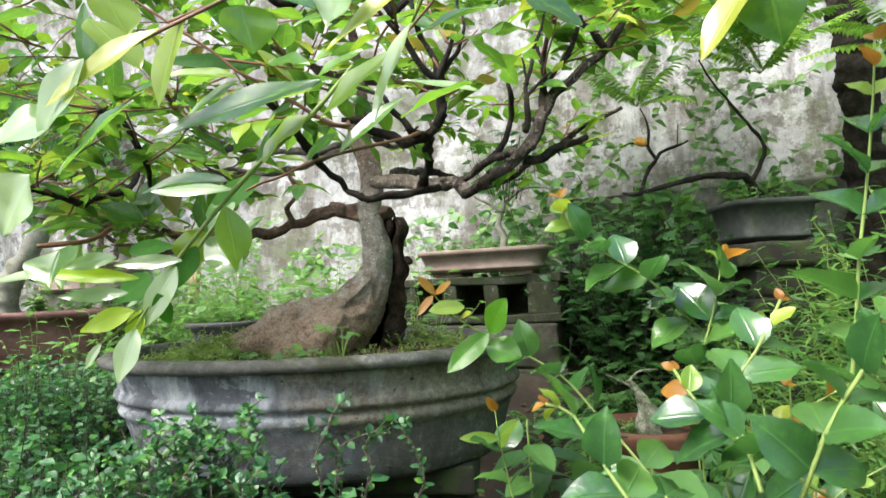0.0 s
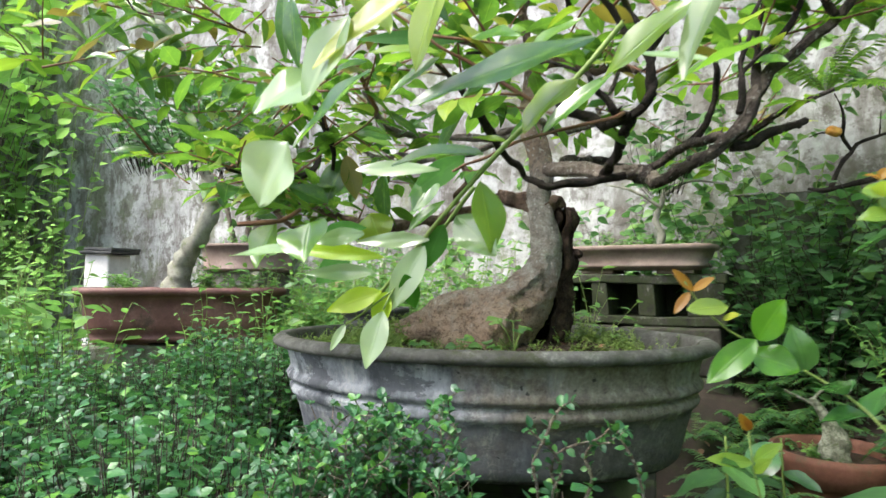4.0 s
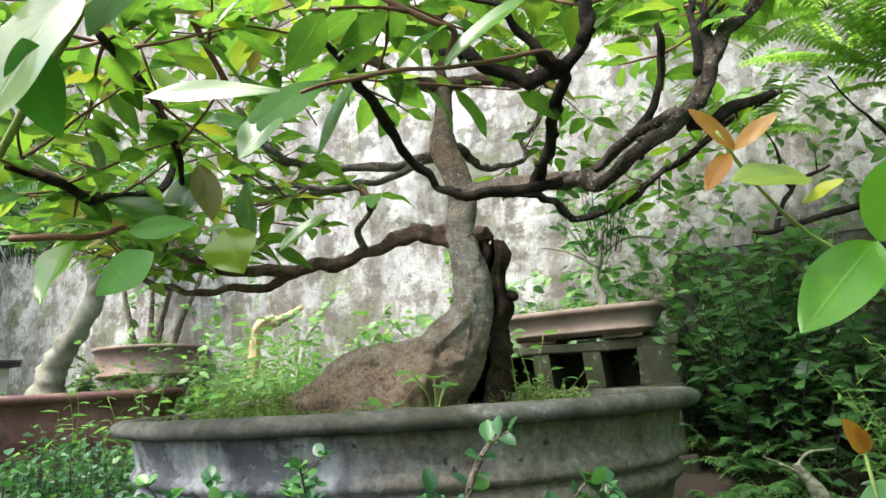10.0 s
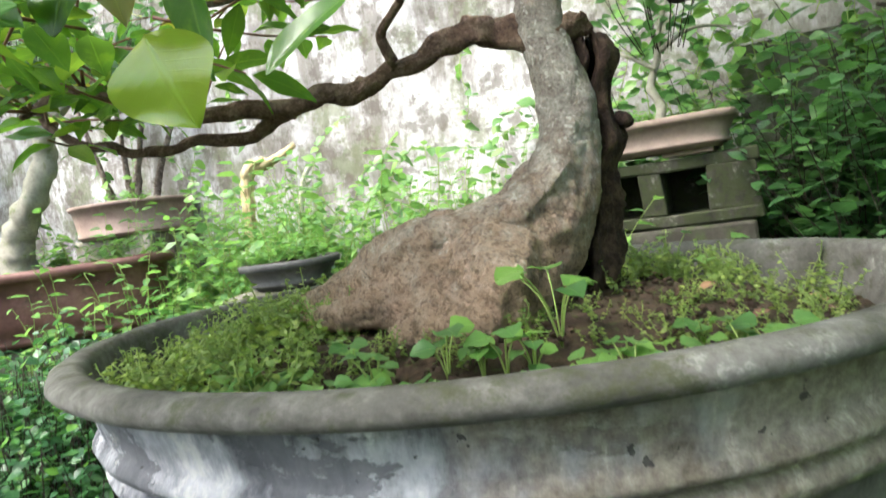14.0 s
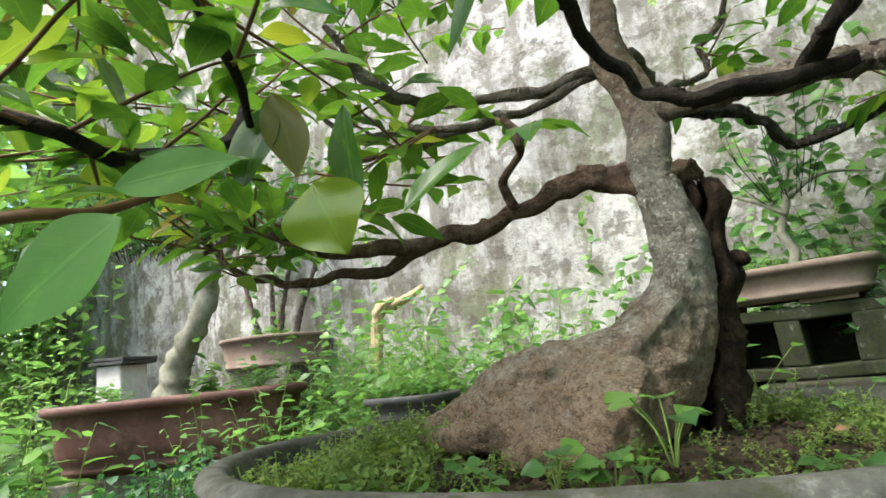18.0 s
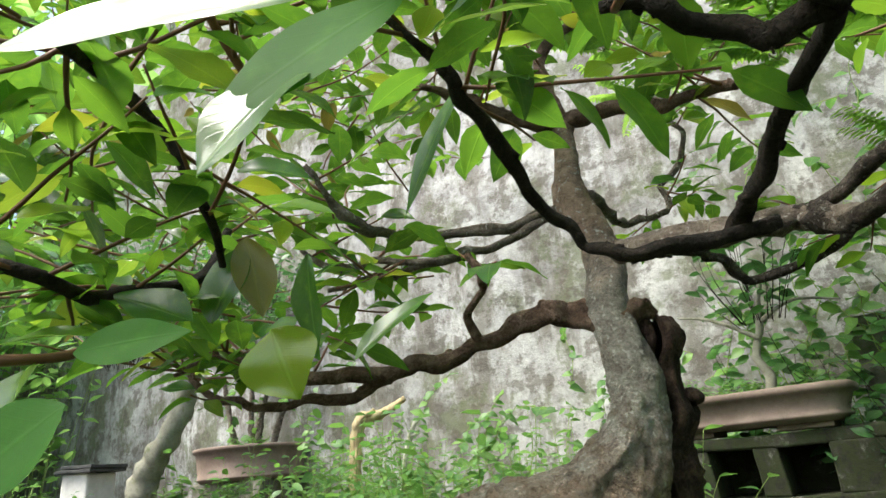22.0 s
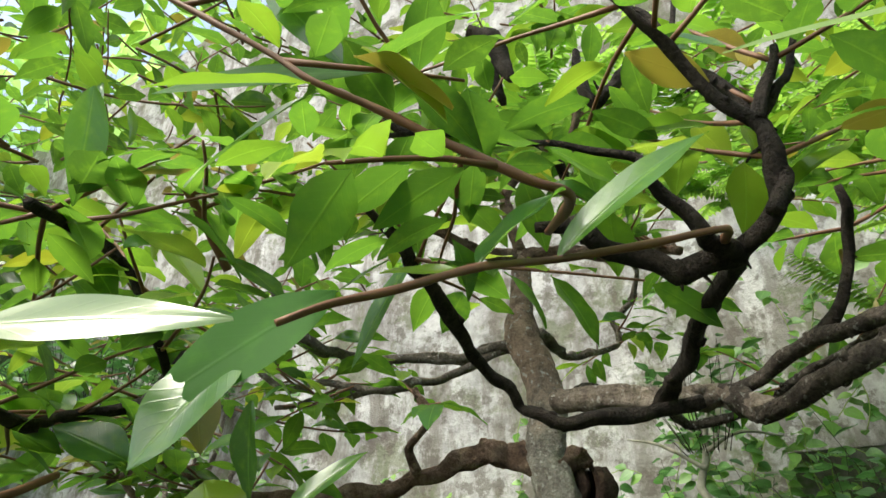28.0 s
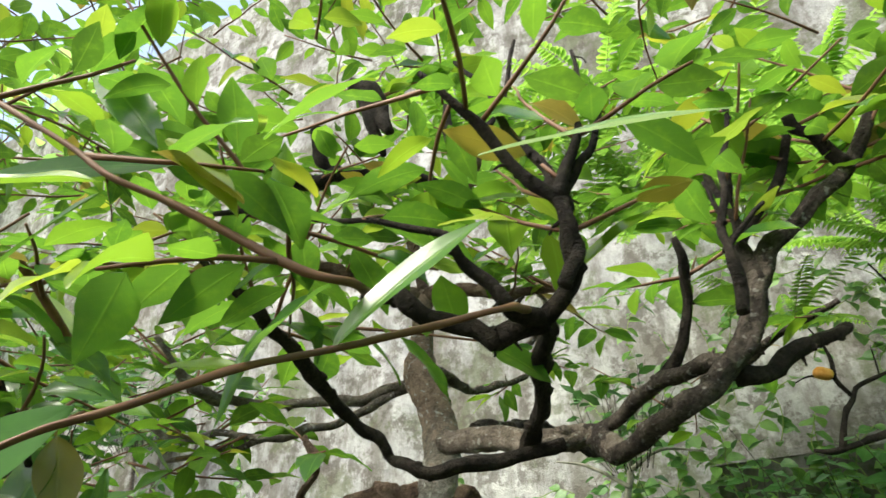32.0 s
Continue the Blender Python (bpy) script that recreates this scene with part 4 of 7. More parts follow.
BOUGHS["K7"] = [(0.154, 0.950, 0.834, 0.0024), (0.152, 0.950, 0.853, 0.0020), (0.148, 0.950, 0.872, 0.0014)]
BOUGHS["K8"] = [(0.149, 0.950, 0.813, 0.0026), (0.168, 0.955, 0.834, 0.0020), (0.187, 0.960, 0.852, 0.0016)]
BOUGHS["U4"] = [(-0.153, 1.020, 1.112, 0.0040), (-0.139, 1.020, 1.068, 0.0055), (-0.131, 1.030, 1.036, 0.0050), (-0.128, 1.040, 1.024, 0.0030)]
BOUGHS["U5"] = [(-0.049, 1.000, 1.039, 0.0040), (-0.045, 1.000, 0.996, 0.0065), (-0.037, 1.000, 0.974, 0.0060), (-0.022, 1.000, 0.990, 0.0050), (-0.004, 1.000, 1.012, 0.0030)]
BOUGHS["E"] = [(0.013, 0.850, 0.751, 0.0025), (0.005, 0.805, 0.736, 0.0021), (-0.028, 0.790, 0.726, 0.0019), (-0.066, 0.765, 0.713, 0.0017), (-0.091, 0.730, 0.697, 0.0015), (-0.109, 0.700, 0.679, 0.0014), (-0.127, 0.685, 0.670, 0.0012), (-0.137, 0.675, 0.662, 0.0011)]
BOUGHS["F"] = [(-0.101, 1.300, 0.785, 0.0085), (-0.027, 1.420, 0.806, 0.0068), (0.038, 1.520, 0.781, 0.0068), (0.094, 1.500, 0.786, 0.0068), (0.148, 1.480, 0.803, 0.0059), (0.172, 1.450, 0.820, 0.0059), (0.222, 1.400, 0.833, 0.0051), (0.267, 1.350, 0.859, 0.0051), (0.348, 1.300, 0.886, 0.0034)]
BOUGHS["G2"] = [(-0.162, 1.330, 0.987, 0.0120), (-0.095, 1.300, 0.975, 0.0090), (-0.036, 1.270, 0.944, 0.0080), (0.003, 1.250, 0.939, 0.0070), (0.034, 1.220, 0.918, 0.0050)]
BOUGHS["G1"] = [(-0.168, 1.330, 0.989, 0.0120), (-0.214, 1.300, 0.992, 0.0090), (-0.250, 1.270, 1.005, 0.0080), (-0.288, 1.250, 1.024, 0.0070), (-0.322, 1.220, 1.031, 0.0050)]
BOUGHS["G3"] = [(-0.165, 1.335, 0.998, 0.0100), (-0.182, 1.360, 1.074, 0.0080), (-0.179, 1.370, 1.139, 0.0080), (-0.130, 1.370, 1.172, 0.0070), (-0.083, 1.360, 1.186, 0.0060), (-0.060, 1.340, 1.243, 0.0050)]
BOUGHS["H"] = [(-0.140, 1.300, 0.865, 0.0070), (-0.124, 1.400, 0.865, 0.0060), (-0.108, 1.480, 0.885, 0.0060), (-0.048, 1.545, 0.919, 0.0050), (-0.050, 1.550, 0.961, 0.0050), (-0.019, 1.550, 0.993, 0.0050), (-0.004, 1.550, 1.040, 0.0040), (-0.029, 1.550, 1.096, 0.0030)]
BOUGHS["U1"] = [(-0.158, 1.020, 1.117, 0.0080), (-0.135, 1.020, 1.098, 0.0100), (-0.125, 1.020, 1.063, 0.0090), (-0.114, 1.020, 1.038, 0.0050)]
BOUGHS["U2"] = [(-0.331, 1.080, 1.166, 0.0050), (-0.303, 1.080, 1.114, 0.0070), (-0.267, 1.080, 1.067, 0.0090), (-0.232, 1.100, 1.056, 0.0090), (-0.211, 1.120, 1.082, 0.0060)]
BOUGHS["U3"] = [(-0.244, 1.120, 1.152, 0.0080), (-0.234, 1.120, 1.095, 0.0090), (-0.220, 1.140, 1.088, 0.0070), (-0.162, 1.200, 1.115, 0.0070), (-0.101, 1.280, 1.124, 0.0070), (-0.088, 1.330, 1.092, 0.0080)]
BOUGHS["N"] = [(-0.470, 0.800, 0.703, 0.0040), (-0.469, 0.818, 0.704, 0.0042), (-0.448, 0.840, 0.695, 0.0045), (-0.454, 0.880, 0.692, 0.0050), (-0.457, 0.910, 0.704, 0.0045), (-0.447, 0.980, 0.731, 0.0045), (-0.461, 1.030, 0.795, 0.0040)]
BOUGHS["N2"] = [(-0.441, 0.780, 0.629, 0.0030), (-0.414, 0.800, 0.632, 0.0030), (-0.408, 0.830, 0.638, 0.0028), (-0.406, 0.870, 0.656, 0.0025)]
BOUGHS["V"] = [(-0.287, 0.850, 0.776, 0.0030), (-0.294, 0.820, 0.806, 0.0030), (-0.294, 0.800, 0.818, 0.0030)]
BOUGHS["W"] = [(-0.333, 0.740, 0.773, 0.0035), (-0.355, 0.780, 0.787, 0.0038), (-0.375, 0.831, 0.798, 0.0040), (-0.389, 0.870, 0.800, 0.0040), (-0.380, 0.894, 0.765, 0.0040), (-0.383, 0.920, 0.741, 0.0035), (-0.399, 0.950, 0.725, 0.0030)]
BOUGHS["X"] = [(-0.281, 0.700, 0.888, 0.0012), (-0.195, 0.722, 0.826, 0.0017), (-0.167, 0.728, 0.802, 0.0017), (-0.141, 0.737, 0.788, 0.0019), (-0.115, 0.745, 0.772, 0.0021), (-0.076, 0.752, 0.746, 0.0024), (-0.059, 0.775, 0.746, 0.0025), (-0.077, 0.850, 0.771, 0.0028)]
BOUGHS["S1"] = [(-0.068, 0.480, 0.616, 0.0012), (-0.079, 0.475, 0.600, 0.0011), (-0.089, 0.468, 0.584, 0.0010), (-0.101, 0.460, 0.567, 0.0009), (-0.109, 0.455, 0.555, 0.0007), (-0.113, 0.450, 0.544, 0.0005)]
BOUGHS["P1"] = [(0.017, 0.490, 0.709, 0.0016), (-0.012, 0.480, 0.673, 0.0016), (-0.043, 0.470, 0.642, 0.0015), (-0.065, 0.465, 0.617, 0.0014), (-0.088, 0.465, 0.592, 0.0013), (-0.108, 0.470, 0.570, 0.0012), (-0.138, 0.480, 0.541, 0.0008)]
BOUGHS["S2"] = [(-0.109, 0.455, 0.555, 0.0006), (-0.125, 0.450, 0.542, 0.0005), (-0.136, 0.450, 0.535, 0.0004)]
BOUGHS["P2"] = [(0.099, 0.400, 0.752, 0.0012), (0.082, 0.410, 0.728, 0.0011), (0.066, 0.430, 0.710, 0.0008)]
BOUGHS["P3"] = [(-0.039, 0.460, 0.754, 0.0014), (-0.075, 0.440, 0.727, 0.0013), (-0.104, 0.420, 0.701, 0.0011), (-0.125, 0.410, 0.679, 0.0008)]
BOUGHS["P4"] = [(0.254, 0.430, 0.779, 0.0015), (0.251, 0.420, 0.741, 0.0013), (0.252, 0.420, 0.719, 0.0010)]
BOUGHS["P5"] = [(0.065, 0.420, 0.785, 0.0015), (0.010, 0.400, 0.746, 0.0014), (-0.036, 0.400, 0.760, 0.0013), (-0.081, 0.390, 0.758, 0.0011), (-0.132, 0.380, 0.746, 0.0009)]
FLOWER_SPIKES = ([(0.1145, 0.1825, 0.6492, 0.0005), (0.1134, 0.1813, 0.6579, 0.0005), (0.1113, 0.1797, 0.6684, 0.0005), (0.1091, 0.1781, 0.6789, 0.0005)], [(0.1174, 0.1829, 0.6498, 0.0005), (0.1267, 0.1839, 0.6521, 0.0005), (0.1360, 0.1850, 0.6539, 0.0005), (0.1453, 0.1862, 0.6547, 0.0005)], [(0.1208, 0.1834, 0.6498, 0.0005), (0.1268, 0.1833, 0.6568, 0.0005), (0.1338, 0.1834, 0.6650, 0.0005), (0.1369, 0.1828, 0.6731, 0.0005)])

tree = thing("bonsai_tree", "old bonsai tree with flaring roots, twisted dark limbs and oval leaves", "tree", at=(*POT_C, POT_LIP))


def wood(name, me, label=""):
    ob = part(name, me, tree, label)
    ob.matrix_parent_inverse = Matrix.Translation((-POT_C[0], -POT_C[1], -POT_LIP))
    return ob


def root_ridge(turn, wave, thick, seed):
    """A raised cord of wood running down the flank of the broad root."""
    line = spline([BOUGHS["trunk"][3]] + BOUGHS["root_a"], 0.02)
    out = []
    for i, q in enumerate(line):
        a = radians(turn + wave * math.sin(i * 0.55 + seed))
        out.append((q[0], q[1] - q[3] * 0.97 * math.cos(a), q[2] + q[3] * 0.97 * math.sin(a), thick * (0.55 + 0.6 * abs(math.sin(i * 0.4 + seed * 1.7)))))
    return tube(out, 8, 0.3, seed=seed)


v, f = merge([root_ridge(*r) for r in ((-38, 9, 0.011, 1), (-16, 11, 0.010, 2), (6, 10, 0.012, 3), (20, 9, 0.007, 8), (33, 12, 0.011, 4), (52, 9, 0.012, 5), (64, 10, 0.007, 9), (78, 12, 0.011, 6), (100, 8, 0.010, 7))] + [tube(BOUGHS["trunk"], 24, 0.10), tube(BOUGHS["root_a"], 26, 0.12, seed=3), tube(BOUGHS["root_b"], 22, 0.16, seed=5), tube(BOUGHS["root_c"], 16, 0.2, seed=7), tube(BOUGHS["root_d"], 14, 0.2, seed=9)])
trunk = wood("trunk", mesh_of("trunk", v, f, M_BARK), "grey-brown trunk with a broad reddish root base")
mod = trunk.modifiers.new("blend", "REMESH")
mod.mode, mod.voxel_size, mod.use_smooth_shade = "VOXEL", 0.0030, True
mod = trunk.modifiers.new("soften", "SMOOTH")
mod.factor, mod.iterations = 0.5, 2
coarse = bpy.data.textures.new("bark_relief", "CLOUDS")
coarse.noise_scale, coarse.noise_depth = 0.022, 4
mod = trunk.modifiers.new("relief", "DISPLACE")
mod.texture, mod.texture_coords, mod.strength, mod.mid_level = coarse, "LOCAL", 0.007, 0.5
finer = bpy.data.textures.new("bark_grain", "CLOUDS")
finer.noise_scale, finer.noise_depth = 0.0075, 3
mod = trunk.modifiers.new("grain", "DISPLACE")
mod.texture, mod.texture_coords, mod.strength, mod.mid_level = finer, "LOCAL", 0.0035, 0.5


def hollow_shell(line, y, thick, start, end, seed, cols=40):
    """Half a hollow trunk: an open wall of wood with ragged long edges and a torn top. line: (x, z, radius) from the top down."""
    sp = spline([(x, y, z, r) for x, z, r in line], 0.005)
    n = len(sp)
    outer, inner = [], []
    for i, q in enumerate(sp):
        lo = start + 0.35 * noise.noise(Vector((i * 0.16, seed, 0)))
        hi = end + 0.35 * noise.noise(Vector((i * 0.16, seed, 7)))
        for k in range(cols + 1):
            a = lo + (hi - lo) * k / cols
            c = Vector((math.cos(a) * 2.0, math.sin(a) * 2.0, i * 0.05 + seed))
            r = q[3] * (1 + 0.30 * noise.noise(c) + 0.20 * noise.noise(c * 3.1) + 0.06 * noise.noise(c * 8.0))
            torn = max(0.0, 1 - i / 6) * 0.016 * (noise.noise(Vector((a * 2.3, seed, 3))) + 0.6 * noise.noise(Vector((a * 6.0, seed, 5))))
            w = min(thick, 0.7 * r) * (0.85 + 0.15 * math.sin(math.pi * k / cols)) * (1 + 0.3 * noise.noise(c * 2.0))
            outer.append((q[0] + r * math.cos(a), q[1] + r * math.sin(a), q[2] + torn))
            inner.append((q[0] + (r - w) * math.cos(a), q[1] + (r - w) * math.sin(a), q[2] + torn))
    w = cols + 1
    skin, lining = [], []
    for i in range(n - 1):
        for k in range(cols):
            p = i * w + k
            skin.append((p, p + w, p + w + 1, p + 1))
            lining.append((p, p + 1, p + w + 1, p + w))
    o = len(outer)
    rim_faces = [(k, k + 1, o + k + 1, o + k) for k in range(cols)]
    for i in range(n - 1):
        for k in (0, cols):
            p = i * w + k
            rim_faces.append((p, o + p, o + p + w, p + w) if k == 0 else (p, p + w, o + p + w, o + p))
    return (outer + inner, skin + rim_faces), (inner, lining)


SHELL = [(-0.098, 0.694, 0.019), (-0.095, 0.672, 0.026), (-0.103, 0.645, 0.024), (-0.105, 0.620, 0.025), (-0.102, 0.595, 0.031), (-0.114, 0.565, 0.029), (-0.117, 0.535, 0.034), (-0.124, 0.500, 0.035), (-0.133, 0.470, 0.044), (-0.145, 0.440, 0.044), (-0.155, 0.415, 0.050)]
skin, lining = hollow_shell(SHELL, 1.268, 0.017, radians(-72), radians(255), 4.0)
lip = tube([(-0.126, 1.246, 0.694, 0.015), (-0.112, 1.248, 0.703, 0.013), (-0.102, 1.252, 0.704, 0.010), (-0.094, 1.256, 0.697, 0.006)], 14, 0.5, 0.003, seed=9)
knob = tube([(-0.078, 1.268, 0.618, 0.004), (-0.071, 1.262, 0.612, 0.008), (-0.068, 1.258, 0.606, 0.005)], 10, 0.35, 0.003, seed=2)
wood("dead_trunk", mesh_of("dead_trunk", *merge([skin, knob]), M_DEAD), "hollow dark brown dead second trunk with a ragged top")
wood("hollow_lining", mesh_of("hollow_lining", *lining, M_HOLLOW_SHADE), "wood inside the hollow trunk, coloured black for its shade")
wood("torn_lip", mesh_of("torn_lip", *lip, M_BARK_RED), "curled grey-brown lip of torn wood")


def gnarled(pts, seed):
    """Kinks in a limb's line, larger where it is thicker; both ends stay."""
    sp = spline(pts, 0.022)
    out = [tuple(pts[0])]
    for i, q in enumerate(sp[1:-1]):
        k = Vector((noise.noise(Vector((i * 0.9, seed, 0))), noise.noise(Vector((i * 0.9, seed, 9))), noise.noise(Vector((i * 0.9, seed, 21)))))
        out.append((*(Vector(q[:3]) + k * (0.0032 + 0.6 * q[3])), q[3] * (1 + 0.35 * noise.noise(Vector((i * 1.3, seed, 40))))))
    return out + [tuple(pts[-1])]


RED, MID = ("A", "A2", "A3", "G1", "G2", "G3"), ("B", "B2", "B3", "Ca", "H")
SHOOT = ("E", "N2", "V", "X", "S1", "S2", "P1", "P2", "P3", "P4", "P5")
for key, pts in BOUGHS.items():
    if key in ("trunk", "root_a", "root_b", "root_c", "root_d", "stump"):
        continue
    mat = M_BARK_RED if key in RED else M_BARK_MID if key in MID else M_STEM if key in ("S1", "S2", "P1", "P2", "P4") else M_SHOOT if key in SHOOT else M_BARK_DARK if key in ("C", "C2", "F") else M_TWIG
    big = pts[0][3] > 0.008
    if key not in SHOOT and key not in ("N", "W"):
        pts = gnarled(pts, len(key) * 5.1 + pts[0][2] * 90)
    pieces = [tube(pts, 16 if big else 9, 0.3 if big else 0.26, 0.004, seed=len(key) * 3.7 + pts[0][0] * 50)]
    if key not in SHOOT and key not in ("G3", "N", "W"):
        # stubs of old twigs and knuckles along the limb
        sp = spline(pts, 0.012)
        for i in range(2, len(sp) - 1):
            if random.random() < 0.32:
                r = sp[i][3]
                t = Vector(sp[i + 1][:3] - sp[i - 1][:3]).normalized()
                d = t.cross(rand_dir(0.2, 1.0)).normalized() + t * random.uniform(-0.4, 0.6)
                q = Vector(sp[i][:3])
                if big or random.random() < 0.7:
                    e = q + d * r * random.uniform(0.95, 1.35)
                    pieces.append(tube([(*q, r * 0.8), (*(q + d * r * 0.8), r * 0.55), (*e, r * random.uniform(0.35, 0.5))], 7, 0.4, 0.004, seed=i))
                else:
                    e = q + d * random.uniform(0.006, 0.016)
                    k = q.lerp(e, 0.55) + rand_dir(0.2, 1.0) * 0.002
                    pieces.append(tube([(*q, min(0.003, r * 0.35)), (*k, min(0.0016, r * 0.25)), (*e, 0.0006)], 6, 0.3, 0.004, seed=i))
    wood("branch" if big else "twig", mesh_of("limb", *merge(pieces), mat))

OVAL = leaf_set("leaf", 10, 0.052, 0.0218, M_LEAF, n=7, point=0.88, sharp=1.05)
CLEAR = (Vector((-0.20, 0.0, 0.42)), Vector((0.16, 0.74, 0.70)))
placed = []


def in_way(p):
    """Whether a random leaf would hang where the camera goes."""
    return all(CLEAR[0][i] < p[i] < CLEAR[1][i] for i in range(3))


def sprout(p, d, length, every=0.0155, size=1.0, out_list=None):
    """A leafy twig from p along d: leaves stand alternately left and right, blades rather level."""
    out_list = placed if out_list is None else out_list
    d = Vector(d).normalized()
    pts, q = [], Vector(p)
    n = max(3, int(length / 0.03))
    for i in range(n + 1):
        pts.append((*q, 0.0015 * (1 - 0.6 * i / n) + 0.0003))
        d = (d + Vector((random.uniform(-1, 1), random.uniform(-1, 1), random.uniform(-0.6, 0.7))) * 0.16).normalized()
        q = q + d * length / n
    s = spline(pts, every)
    side = 1
    for i in range(1, len(s)):
        t = Vector(s[min(i + 1, len(s) - 1)][:3] - s[i - 1][:3]).normalized()
        out = t.cross(Vector((0, 0, 1)))
        out = out.normalized() if out.length > 0.05 else Vector((1, 0, 0))
        ld = (t * random.uniform(0.3, 0.9) + out * side * random.uniform(0.6, 1.1) + Vector((0, 0, random.uniform(-0.55, 0.3)))).normalized()
        nrm = Vector((random.uniform(-0.55, 0.55), random.uniform(-0.55, 0.55), 1.0))
        side = -side
        if in_way(s[i][:3]) or random.random() < 0.12:
            continue
        m = Matrix.Translation(Vector(s[i][:3]) + ld * 0.005) @ aim(ld, nrm, random.uniform(-0.4, 0.4))
        out_list.append((random.choice(OVAL), m, size * random.uniform(0.6, 1.15)))
    return pts


twigs = []


def foliage(key, start, count, length, up=0.3, size=1.0):
    pts = spline(BOUGHS[key], 0.01)
    for i in range(count):
        p = pts[int((start + (1 - start) * random.random()) * (len(pts) - 1))]
        q = sprout(p[:3], rand_dir(up, 0.7), random.uniform(0.5, 1.2) * length, size=size)
        if not any(in_way(c[:3]) for c in q):
            twigs.append(tube(q, 5, 0.1, 0.015))


random.seed(11)
for key, start, count, length, up in (("A", 0.62, 16, 0.15, 0.3), ("A2", 0.6, 4, 0.10, 0.1), ("A3", 0.6, 2, 0.06, 0.3), ("B", 0.7, 5, 0.12, 0.35), ("B2", 0.6, 5, 0.10, 0.2), ("B3", 0.6, 3, 0.10, 0.1), ("T", 0.8, 6, 0.15, 0.5), ("C", 0.78, 12, 0.17, 0.5), ("D", 0.7, 7, 0.17, 0.6), ("D1", 0.3, 3, 0.14, 0.6), ("D2", 0.6, 5, 0.13, 0.5), ("G1", 0.5, 5, 0.18, 0.45), ("G2", 0.5, 5, 0.18, 0.3), ("G3", 0.3, 13, 0.20, 0.5), ("H", 0.5, 6, 0.1, 0.2), ("F", 0.6, 7, 0.12, 0.2), ("K", 0.4, 4, 0.12, 0.5), ("K2", 0.4, 3, 0.12, 0.5), ("K3", 0.4, 4, 0.12, 0.5), ("K5", 0.5, 3, 0.12, 0.5), ("J", 0.5, 3, 0.09, 0.4), ("U2", 0.0, 4, 0.14, 0.5), ("U3", 0.0, 4, 0.14, 0.5), ("U1", 0.0, 3, 0.12, 0.6), ("N", 0.0, 16, 0.13, 0.35), ("W", 0.0, 12, 0.13, 0.35), ("V", 0.2, 3, 0.1, 0.3), ("X", 0.0, 3, 0.10, 0.5)):
    foliage(key, start, count, length, up)
# the outer crown, beyond the ends of the limbs
for i in range(105):
    p = Vector((random.uniform(-1.05, -0.45), random.uniform(0.8, 1.6), random.uniform(0.74, 1.62)))
    q = sprout(p, rand_dir(0.1, 0.5), random.uniform(0.12, 0.22))
    twigs.append(tube(q, 5, 0.1, 0.015))
for i in range(5):
    p = Vector((random.uniform(-0.62, -0.20), random.uniform(0.80, 1.05), random.uniform(0.86, 1.16)))
    twigs.append(tube(sprout(p, rand_dir(0.1, 0.5), random.uniform(0.10, 0.18)), 5, 0.1, 0.015))
for i in range(30):
    p = Vector((random.uniform(-0.80, -0.15), random.uniform(0.86, 1.2), random.uniform(1.12, 1.55)))
    twigs.append(tube(sprout(p, rand_dir(0.1, 0.5), random.uniform(0.12, 0.2)), 5, 0.1, 0.015))
for i in range(80):
    p = Vector((random.uniform(-0.55, 0.40), random.uniform(0.95, 1.7), random.uniform(1.12, 1.62)))
    q = sprout(p, rand_dir(0.1, 0.5), random.uniform(0.12, 0.22))
    twigs.append(tube(q, 5, 0.1, 0.015))
for i in range(34):
    y = random.uniform(0.95, 1.4)
    p = Vector((-0.58 - 1.45 * (y - 0.9) + random.uniform(-0.14, 0.16), y, 1.05 + 1.25 * (y - 0.9) + random.uniform(-0.16, 0.16)))
    twigs.append(tube(sprout(p, rand_dir(0.1, 0.5), random.uniform(0.12, 0.2)), 5, 0.1, 0.015))
# flower spikes of tiny buds on the shoot by the path
for path in FLOWER_SPIKES:
    sp = spline(path, 0.0035)
    pieces = [tube(path, 5, 0.1, 0.006)]
    for q in sp[2:]:
        for n in range(9):
            d = rand_dir(0, 1.0)
            c = Vector(q[:3]) + d * random.uniform(0.0006, 0.0022)
            r = random.uniform(0.0003, 0.0008)
            pieces.append(tube([(*(c - d * r), r * 0.5), (*c, r), (*(c + d * r), r * 0.4)], 5, 0.2, 0.002))
    wood("flower_spike", mesh_of("flower_spike", *merge(pieces), M_FLOWER), "pinkish brown spike of tiny flower buds")
ROOT_INV = Matrix.Translation((-POT_C[0], -POT_C[1], -POT_LIP))
ob = wood("twig_mass", mesh_of("twig_mass", *merge(twigs), M_SHOOT), "thin leafy reddish twigs")
ob["kind"] = "stuff"

